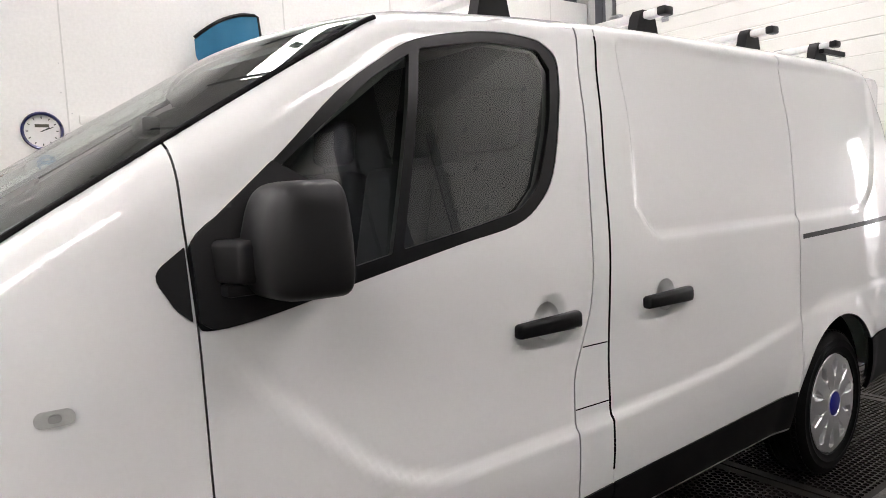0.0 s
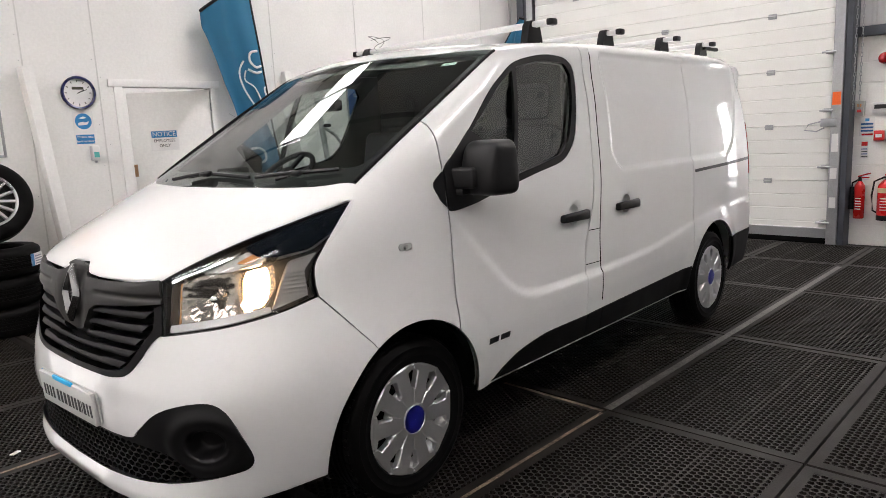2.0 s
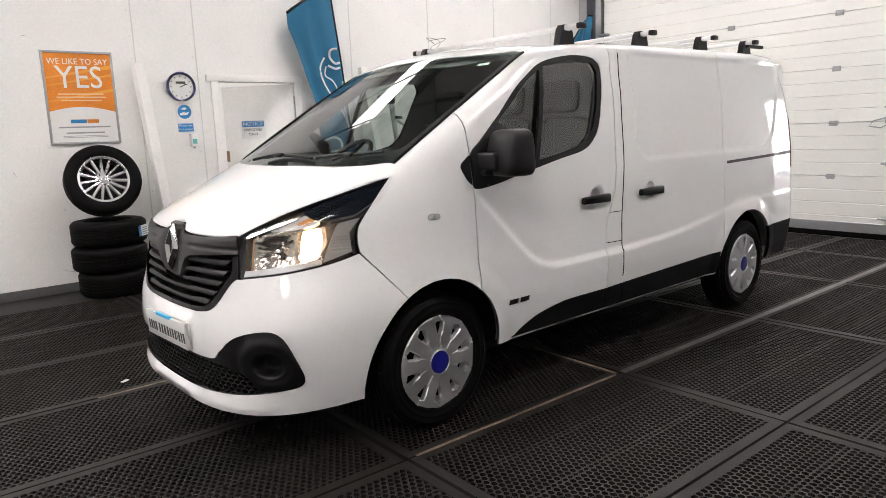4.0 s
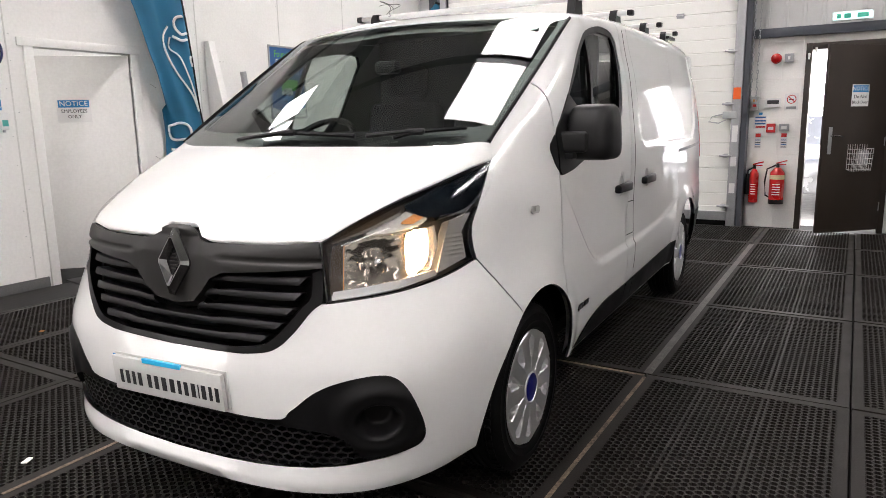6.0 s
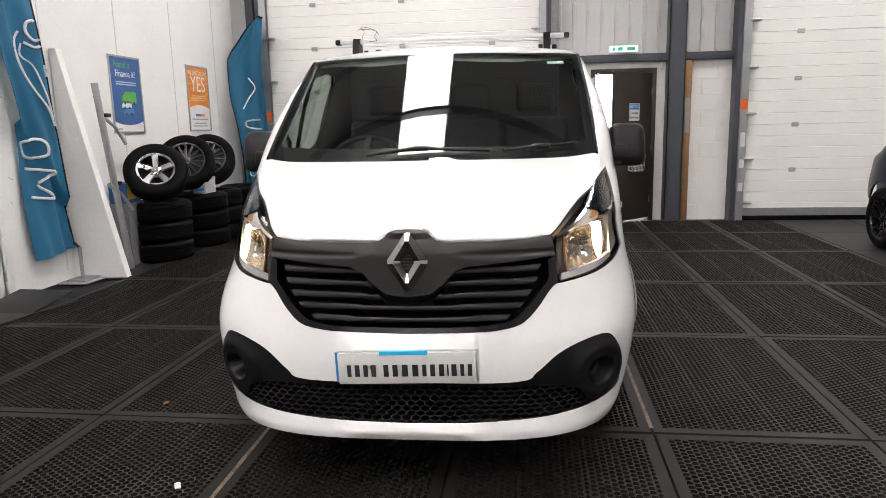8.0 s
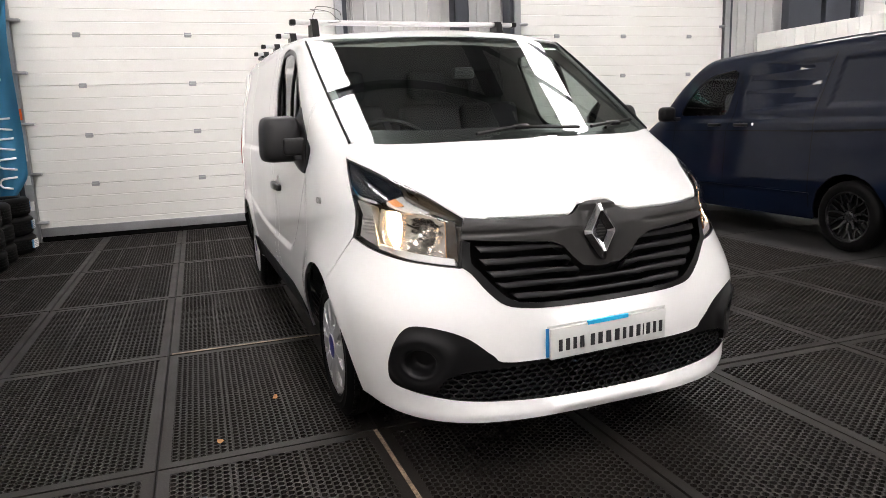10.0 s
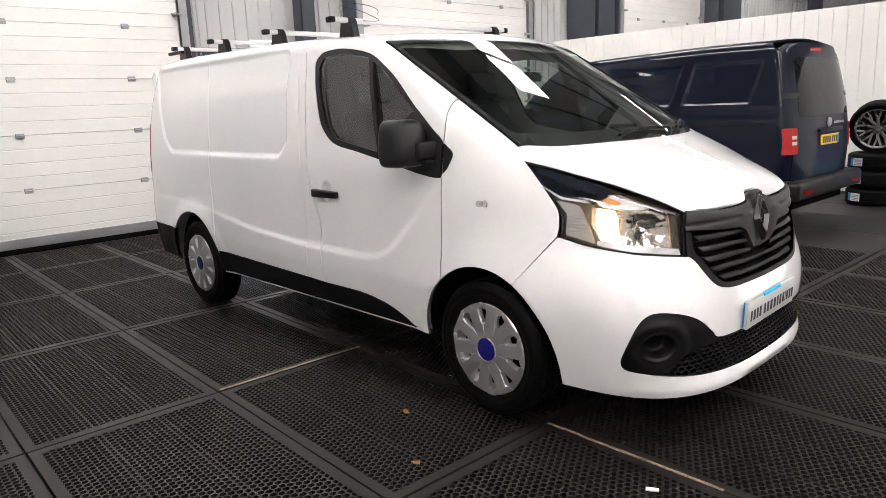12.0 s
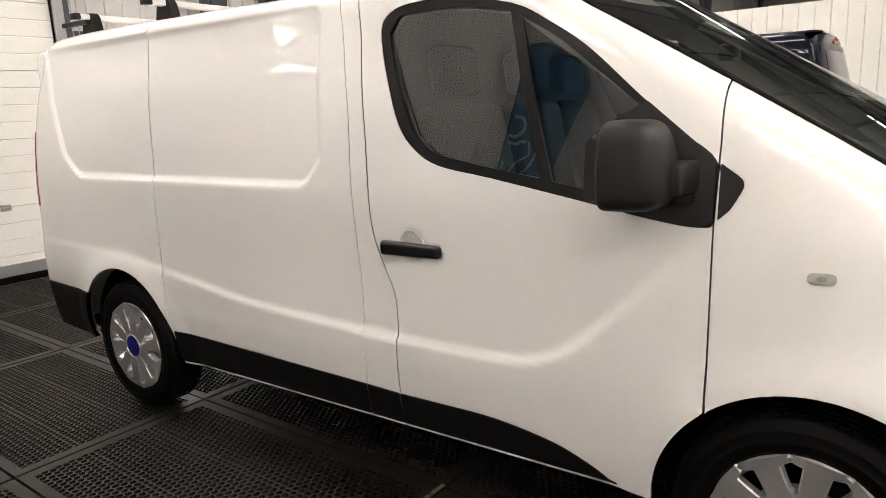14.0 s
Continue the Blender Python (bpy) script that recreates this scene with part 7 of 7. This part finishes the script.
# ---- loose tyres and wheels ----
def tyre_mesh(R=0.325, W=0.105, hole=0.205):
    prof = [(hole, W * 0.72), (hole + 0.02, W * 0.92), (hole + 0.06, W), (R - 0.035, W * 0.95), (R - 0.012, W * 0.82), (R, W * 0.66)]
    tread = []
    for y in (0.042, 0.014, -0.014, -0.042):
        tread += [(R, y + 0.006), (R - 0.008, y + 0.004), (R - 0.008, y - 0.004), (R, y - 0.006)]
    full = prof + tread + [(r, -y) for r, y in prof[::-1]] + [(hole + 0.015, -W * 0.5), (hole + 0.015, W * 0.5)]
    return lathe(full, 48, "y", True)


def loose_tyre(m, label, R=0.325, W=0.105, tag_at=None):
    t = thing("tyre", label, "tyre", m, "stacked tyres")
    part("carcass", tyre_mesh(R, W), rubber, t)
    if tag_at is not None:
        a = radians(tag_at)
        lab = part("paper_label", moved(box(-0.003, 0.003, -0.05, 0.05, -0.085, 0.085), Matrix(((math.cos(a), 0, -math.sin(a), (R + 0.001) * math.cos(a)), (0, 1, 0, 0), (math.sin(a), 0, math.cos(a), (R + 0.001) * math.sin(a)), (0, 0, 0, 1)))), paper_white, t, "white and blue tyre label")
        part("blue_bar", moved(box(-0.0036, 0.0036, -0.05, 0.05, 0.045, 0.085), Matrix(((math.cos(a), 0, -math.sin(a), (R + 0.001) * math.cos(a)), (0, 1, 0, 0), (math.sin(a), 0, math.cos(a), (R + 0.001) * math.sin(a)), (0, 0, 0, 1)))), sign_blue, lab)
        for i in range(4):
            part("text_bar", moved(box(-0.0036, 0.0036, -0.04 + 0.02 * i, -0.03 + 0.02 * i, -0.075, 0.03), Matrix(((math.cos(a), 0, -math.sin(a), (R + 0.001) * math.cos(a)), (0, 1, 0, 0), (math.sin(a), 0, math.cos(a), (R + 0.001) * math.sin(a)), (0, 0, 0, 1)))), paint_mat("label grey", (0.3, 0.32, 0.36), 0.5), lab)
    return t


def alloy_wheel(m, label, spokes=15, R=0.325, rim=0.225, face=alloy, kind="thin", W=0.105, name="alloy_wheel"):
    t = thing(name, label, "wheel", m, "loose wheels")
    part("tyre", tyre_mesh(R, W, rim - 0.01), rubber, t)
    part("barrel", lathe([(rim + 0.004, W * 0.80), (rim - 0.004, W * 0.86), (rim - 0.014, W * 0.72), (rim - 0.025, -W * 0.6), (0.03, -W * 0.6)], 48, "y"), paint_mat("dark barrel", (0.03, 0.03, 0.03), 0.4, metal=0.6), t)
    part("rim_lip", lathe([(rim + 0.004, W * 0.78), (rim + 0.002, W * 0.88), (rim - 0.012, W * 0.86), (rim - 0.020, W * 0.72)], 48, "y"), face, t)
    part("hub", lathe([(0.001, W * 0.70), (0.03, W * 0.70), (0.055, W * 0.62), (0.065, W * 0.4)], 28, "y"), face, t)
    part("hub_cap", lathe([(0.001, W * 0.74), (0.028, W * 0.72), (0.030, W * 0.66)], 20, "y"), face, t)
    for i in range(spokes):
        a = 360 / spokes * i
        bm = bmesh.new()
        if kind == "thin":
            pairs = [((0.04, 0), (rim - 0.012, 0), 0.010, 0.0085)]
        elif kind == "split":
            pairs = [((0.04, 0), (0.13, 0), 0.014, 0.011), ((0.12, 0), (rim - 0.010, 0.045), 0.010, 0.008), ((0.12, 0), (rim - 0.010, -0.045), 0.010, 0.008)]
        else:
            pairs = [((0.04, 0), (rim - 0.012, 0), 0.024, 0.030)]
        for (r0, s0), (r1, s1), w0_, w1_ in pairs:
            y0, y1 = W * 0.62, W * 0.80
            q = [(s0 - w0_, y0, r0), (s0 + w0_, y0, r0), (s1 + w1_, y1, r1), (s1 - w1_, y1, r1)]
            top = [bm.verts.new(p) for p in q]
            low = [bm.verts.new((p[0] * 1.0 + (0.004 if k in (1, 2) else -0.004), p[1] - 0.03, p[2])) for k, p in enumerate(q)]
            bm.faces.new(top)
            for k in range(4):
                bm.faces.new((top[k], top[(k + 1) % 4], low[(k + 1) % 4], low[k]))
        bmesh.ops.recalc_face_normals(bm, faces=bm.faces[:])
        part("spoke", moved(bm, pose(0, 0, 0, 0, a, 0)), face, t, smooth=False)
    for i in range(5):
        part("bolt", moved(rod((0, W * 0.5, 0.052), (0, W * 0.68, 0.052), 0.008, 8), pose(0, 0, 0, 0, 72 * i + 36, 0)), dark_plastic, t)
    return t


LAY = pose(0, 0, 0, 90, 0, 0)
for i in range(3):
    loose_tyre(Matrix.Translation((-0.30 + (0.02, -0.015, 0.0)[i], 3.73, 0.121 + 0.241 * i)) @ pose(0, 0, 0, 0, 0, 40 * i) @ LAY, "new black tyre lying in a stack by the wall", 0.335, 0.120, (None, None, 122)[i])
alloy_wheel(Matrix.Translation((-0.30, 3.74, 1.085)) @ pose(0, 0, 0, 0, 0, 176) @ pose(0, 0, 0, 17, 0, 0), "bright alloy wheel with many thin spokes on tyres", 15, 0.335, 0.222, alloy, "thin", 0.095)
for i in range(3):
    loose_tyre(Matrix.Translation((3.96 + 0.012 * i, 3.74, 0.112 + 0.222 * i)) @ pose(0, 0, 0, 0, 0, 70 * i) @ LAY, "black tyre lying in a stack by the wall", 0.34, 0.110)
alloy_wheel(Matrix.Translation((3.82, 3.66, 0.995)) @ pose(0, 0, 0, 0, 0, 118) @ pose(0, 0, 0, 34, 0, 0), "silver five spoke wheel tilted on the tyre stack", 5, 0.335, 0.20, alloy, "wide")
alloy_wheel(Matrix.Translation((4.72, 3.76, 1.06)) @ pose(0, 0, 0, 0, 0, 112) @ pose(0, 0, 0, 26, 0, 0), "dark many spoke wheel leaning by the wall", 15, 0.34, 0.225, paint_mat("dark gunmetal alloy", (0.10, 0.10, 0.105), 0.3, metal=0.8), "thin")
for i in range(3):
    loose_tyre(Matrix.Translation((4.92, 3.72, 0.112 + 0.222 * i)) @ LAY, "black tyre lying in a stack by the wall", 0.335, 0.110)
alloy_wheel(Matrix.Translation((5.36, 3.78, 1.06)) @ pose(0, 0, 0, 0, 0, 112) @ pose(0, 0, 0, 24, 0, 0), "second dark many spoke wheel leaning by the wall", 15, 0.34, 0.225, paint_mat("dark gunmetal alloy", (0.10, 0.10, 0.105), 0.3, metal=0.8), "thin")
for i in range(3):
    loose_tyre(Matrix.Translation((5.42, 3.74, 0.112 + 0.222 * i)) @ LAY, "black tyre lying in a stack by the wall", 0.335, 0.110)
bt = thing("car_battery", "pale grey car battery with blue label on tyres", "battery")
part("case", box(4.70, 4.98, 3.53, 3.70, 0.668, 0.83, 0.008), paint_mat("pale battery case", (0.62, 0.63, 0.62), 0.4), bt)
part("lid", box(4.695, 4.985, 3.525, 3.705, 0.83, 0.865, 0.008), paint_mat("grey battery lid", (0.45, 0.46, 0.47), 0.4), bt)
part("label", box(4.698, 4.6995, 3.55, 3.68, 0.70, 0.74), sign_blue, bt, "blue label")
for y in (3.56, 3.66):
    part("terminal", rod((4.74, y, 0.86), (4.74, y, 0.885), 0.012, 12), steel_grey, bt)
bx = thing("parts_box", "blue and yellow parts box behind the tyres", "box", Matrix.Translation((0.02, 0.06, 0)))
part("carton", box(3.50, 3.78, 3.80, 4.0, 0.68, 0.90, 0.004), paper_blue, bx)
part("yellow_panel", box(3.53, 3.68, 3.797, 3.80, 0.72, 0.88), yellow_plate, bx)
part("carton_below", box(3.48, 3.80, 3.78, 4.0, 0.0, 0.68, 0.004), paint_mat("grey carton", (0.2, 0.2, 0.21), 0.7), bx)
for i in range(3):
    loose_tyre(Matrix.Translation((6.12, 3.66 + 0.01 * i, 0.112 + 0.222 * i)) @ pose(0, 0, 0, 0, 0, 60 + 10 * i) @ LAY, "new labelled tyre in a stack by the overhead door", 0.32, 0.108, 160)

# ---- far stack, banner and wheel trim box by the partition ----
for i in range(3):
    loose_tyre(Matrix.Translation((0.64, -7.02, 0.112 + 0.226 * i)) @ pose(0, 0, 0, 0, 0, 0) @ LAY, "new tyre with a white and blue label in a stack", 0.325, 0.110, -64)
alloy_wheel(Matrix.Translation((0.64, -7.00, 0.995)) @ pose(0, 0, 0, 0, 0, 4) @ pose(0, 0, 0, -14, 0, 0), "black and silver split spoke alloy wheel on tyres", 10, 0.335, 0.255, alloy, "split", 0.11)
bn = thing("pull_up_banner", "blue display banner with white lines and a logo panel", "banner", Matrix.Translation((0.18, 0.42, -0.0)))
part("sheet", box(-0.62, 0.22, -7.86, -7.85, 0.30, 1.20), paint_mat("royal blue banner", (0.008, 0.06, 0.30), 0.4), bn)
part("base", box(-0.62, 0.22, -7.95, -7.78, 0.0, 0.30, 0.01), paint_mat("dark blue base", (0.02, 0.05, 0.16), 0.5), bn)
part("logo_panel", box(-0.30, 0.15, -7.849, -7.846, 1.08, 1.16, 0.001), paper_white, bn)
part("logo_bar", box(-0.28, -0.06, -7.8455, -7.843, 1.095, 1.145), paint_mat("dark navy print", (0.01, 0.02, 0.06), 0.5), bn)
for i in range(13):
    part("white_line", box(-0.58 + 0.012 * i, 0.16, -7.8485, -7.846, 0.42 + 0.05 * i, 0.432 + 0.05 * i), paper_white, bn)
tb = thing("wheel_trim_box", "boxed wheel trims with a blue and white front", "box", Matrix.Translation((0.13, 0.40, 0)))
part("carton", box(-0.42, 0.16, -7.45, -7.25, 0.0, 0.44, 0.004), paper_white, tb)
part("blue_top", box(-0.42, 0.16, -7.249, -7.247, 0.29, 0.44), paint_mat("sky blue print", (0.03, 0.25, 0.45), 0.5), tb)
lettering("WHEEL TRIMS", 0.075, on_south(-0.12, -7.245, 0.325), paper_white, tb)
part("trim_picture", moved(lathe([(0.02, 0.004), (0.15, 0.004), (0.15, 0)], 32, "y"), Matrix.Translation((-0.12, -7.25, 0.145))), ink, tb)
for i in range(5):
    part("spoke_picture", moved(box(-0.02, 0.02, 0.004, 0.007, 0.02, 0.145), Matrix.Translation((-0.12, -7.25, 0.145)) @ pose(0, 0, 0, 0, 72 * i, 0)), silver, tb)

# the navy van's wheels
for x in (0.0, 3.0):
    for sgn in (1, -1):
        w = alloy_wheel(Matrix(), "black wheel", 10, 0.335, 0.235, gloss_black, "split", 0.115, "wheel")
        for key in ("label", "category", "group"):
            if key in w:
                del w[key]
        w.parent = NAVY
        w.matrix_basis = pose(x, sgn * 0.835, 0.335, 0, 0, 0 if sgn > 0 else 180)

# ---- the rubber ring mats, last ----
Y_LINES = [-9.73, -8.76, -7.79, -6.82, -5.86, -4.90, -3.94, -2.97, -2.015, -1.06, -0.14, 0.775, 1.715, 2.65, 3.55, 4.08]
X_LINES = [-6.5, -4.95, -3.40, -1.85, -0.30, 1.25, 2.855, 4.42, 5.72, 6.86]
LX, LY, BORDER = 1.50, 0.91, 0.042


def mat_mesh():
    """A rubber mat with rows of holes, each ringed by its own edge, and a plain border."""
    px, py = 0.0322, 0.0280
    nx, ny = int((LX - 2 * BORDER) / px), int((LY - 2 * BORDER) / py)
    ax, ay = (LX - 2 * BORDER) / (nx + 0.5), (LY - 2 * BORDER) / (ny + 1 / 3)
    hexa = [(ax * 0.5 * c, ay * s) for c, s in ((1, 1 / 3), (0, 2 / 3), (-1, 1 / 3), (-1, -1 / 3), (0, -2 / 3), (1, -1 / 3))]
    verts, faces = [], []
    for j in range(ny):
        wide = 0.80 if j % 10 else 0.55
        for i in range(nx):
            cx, cy = -LX / 2 + BORDER + ax * (i + 0.5 + (0.5 if j % 2 else 0)), -LY / 2 + BORDER + ay * (j + 2 / 3)
            b = len(verts)
            verts += [(cx + x, cy + y, 0.0) for x, y in hexa]
            verts += [(cx + x * 0.74, cy + y * wide, 0.0008) for x, y in hexa]
            verts += [(cx + x * 0.74, cy + y * wide, -0.016) for x, y in hexa]
            for k in range(6):
                n = (k + 1) % 6
                faces += [(b + k, b + n, b + 6 + n, b + 6 + k), (b + 6 + k, b + 6 + n, b + 12 + n, b + 12 + k)]
    x0, x1, y0, y1 = -LX / 2, LX / 2, -LY / 2, LY / 2
    o, q = 0.006, BORDER
    for loop in ([(x0, y0), (x1, y0), (x1 - q, y0 + q), (x0 + q, y0 + q)], [(x1, y0), (x1, y1), (x1 - q, y1 - q), (x1 - q, y0 + q)], [(x1, y1), (x0, y1), (x0 + q, y1 - q), (x1 - q, y1 - q)], [(x0, y1), (x0, y0), (x0 + q, y0 + q), (x0 + q, y1 - q)]):
        b = len(verts)
        (ax_, ay_), (bx_, by_), (cx_, cy_), (dx_, dy_) = loop
        verts += [(ax_, ay_, -0.02), (bx_, by_, -0.02), (bx_ * (1 - o), by_ * (1 - o), 0.0012), (ax_ * (1 - o), ay_ * (1 - o), 0.0012), (cx_ * 0.985, cy_ * 0.985, 0.0012), (dx_ * 0.985, dy_ * 0.985, 0.0012)]
        faces += [(b, b + 1, b + 2, b + 3), (b + 3, b + 2, b + 4, b + 5)]
    me = bpy.data.meshes.new("mat")
    me.from_pydata(verts, [], faces)
    me.materials.append(mat_rubber)
    return me


def plain_mat_mesh():
    me = bpy.data.meshes.new("far_mat")
    bm = box(-LX / 2, LX / 2, -LY / 2, LY / 2, -0.02, 0.001, 0.004, 1)
    bm.to_mesh(me)
    bm.free()
    me.materials.append(far_mat)
    return me


# far mats: holes too small to tell apart, their dark put into the colour
far_mat, n_, l_, b_ = node_mat("rubber ring mat, far")
tc, vo, rp = n_.new("ShaderNodeTexCoord"), n_.new("ShaderNodeTexVoronoi"), n_.new("ShaderNodeValToRGB")
vo.inputs["Scale"].default_value, vo.inputs["Randomness"].default_value = 32.0, 0.15
l_.new(tc.outputs["Object"], vo.inputs["Vector"]), l_.new(vo.outputs["Distance"], rp.inputs[0])
rp.color_ramp.elements[0].position, rp.color_ramp.elements[0].color = 0.35, (0.002, 0.002, 0.002, 1)
rp.color_ramp.elements[1].position, rp.color_ramp.elements[1].color = 0.5, (0.0125, 0.0112, 0.0100, 1)
l_.new(rp.outputs[0], b_.inputs["Base Color"])
b_.inputs["Roughness"].default_value = 0.6
ring, plain = mat_mesh(), plain_mat_mesh()
for j in range(len(Y_LINES) - 1):
    for i in range(len(X_LINES) - 1):
        cy, cx = (Y_LINES[j] + Y_LINES[j + 1]) / 2, (X_LINES[i] + X_LINES[i + 1]) / 2
        if cy < -7.8 or (cy > 3.5 and cx < 2.3 and cx > 0.9):
            continue
        near = -3.6 < cx < 6.5 and -4.4 < cy < 3.6
        m = new("mat", ring if near else plain)
        m.parent = floor
        sx, sy = (X_LINES[i + 1] - X_LINES[i] - 0.005) / LX, (Y_LINES[j + 1] - Y_LINES[j] - 0.005) / LY
        m.matrix_basis = Matrix(((sx * 0.998, 0.0, 0, cx + random.uniform(-0.006, 0.006)), (random.uniform(-0.003, 0.003), sy * 0.998, 0, cy), (0, 0, 1, random.uniform(-0.0015, 0.0015)), (0, 0, 0, 1)))
tan = paint_mat("worn tan joint tape", (0.22, 0.165, 0.115), 0.6, vary=0.75, scale=9)
grey_tape = paint_mat("scuffed grey joint strip", (0.12, 0.112, 0.105), 0.4, vary=0.75, scale=5)
for x0, y0, x1, y1, w in ((1.262, 0.76, 1.270, 1.70, 0.020), (1.225, -1.05, 1.238, -0.39, 0.022), (-1.15, 0.77, -0.30, 0.785, 0.018), (-0.25, -1.06, 1.20, -1.06, 0.018), (5.6, -1.06, 1.26, -1.06, 0.045)):
    a = math.atan2(y1 - y0, x1 - x0)
    q = part("joint_tape", moved(box(0, math.hypot(x1 - x0, y1 - y0), -w / 2, w / 2, 0.0018, 0.0036), pose(x0, y0, 0, 0, 0, math.degrees(a))), grey_tape if x0 > 5 else tan, floor)
for x, y, s in ((0.286, 1.17, 0.026), (-0.135, 1.46, 0.026), (0.13, 2.77, 0.022)):
    d = bmesh.new()
    pts = [(s * (0.6 + 0.5 * random.random()) * math.cos(a), s * (0.4 + 0.4 * random.random()) * math.sin(a), 0.004 + 0.008 * random.random()) for a in np.linspace(0, 6.283, 8, endpoint=False)]
    c = d.verts.new((0, 0, 0.006))
    vs = [d.verts.new(p) for p in pts]
    for k in range(8):
        d.faces.new((c, vs[k], vs[(k + 1) % 8]))
    r = bmesh.ops.extrude_face_region(d, geom=d.faces[:])
    for v in r["geom"]:
        if isinstance(v, bmesh.types.BMVert):
            v.co.z -= 0.003
    tagged(part("dead_leaf", moved(d, Matrix.Translation((x, y, 0))), paint_mat("dry leaf", (0.35, 0.16, 0.05), 0.8)), "small dry brown leaf lying on the mat", "leaf", "dry leaves on the floor")
for x, y in ((-0.955, 0.955),):
    tagged(part("paper_scrap", moved(box(-0.025, 0.025, -0.012, 0.012, 0.002, 0.008, 0.002), pose(x, y, 0, 0, 0, 30)), paper_white), "small white paper scrap on the mat", "paper scrap")
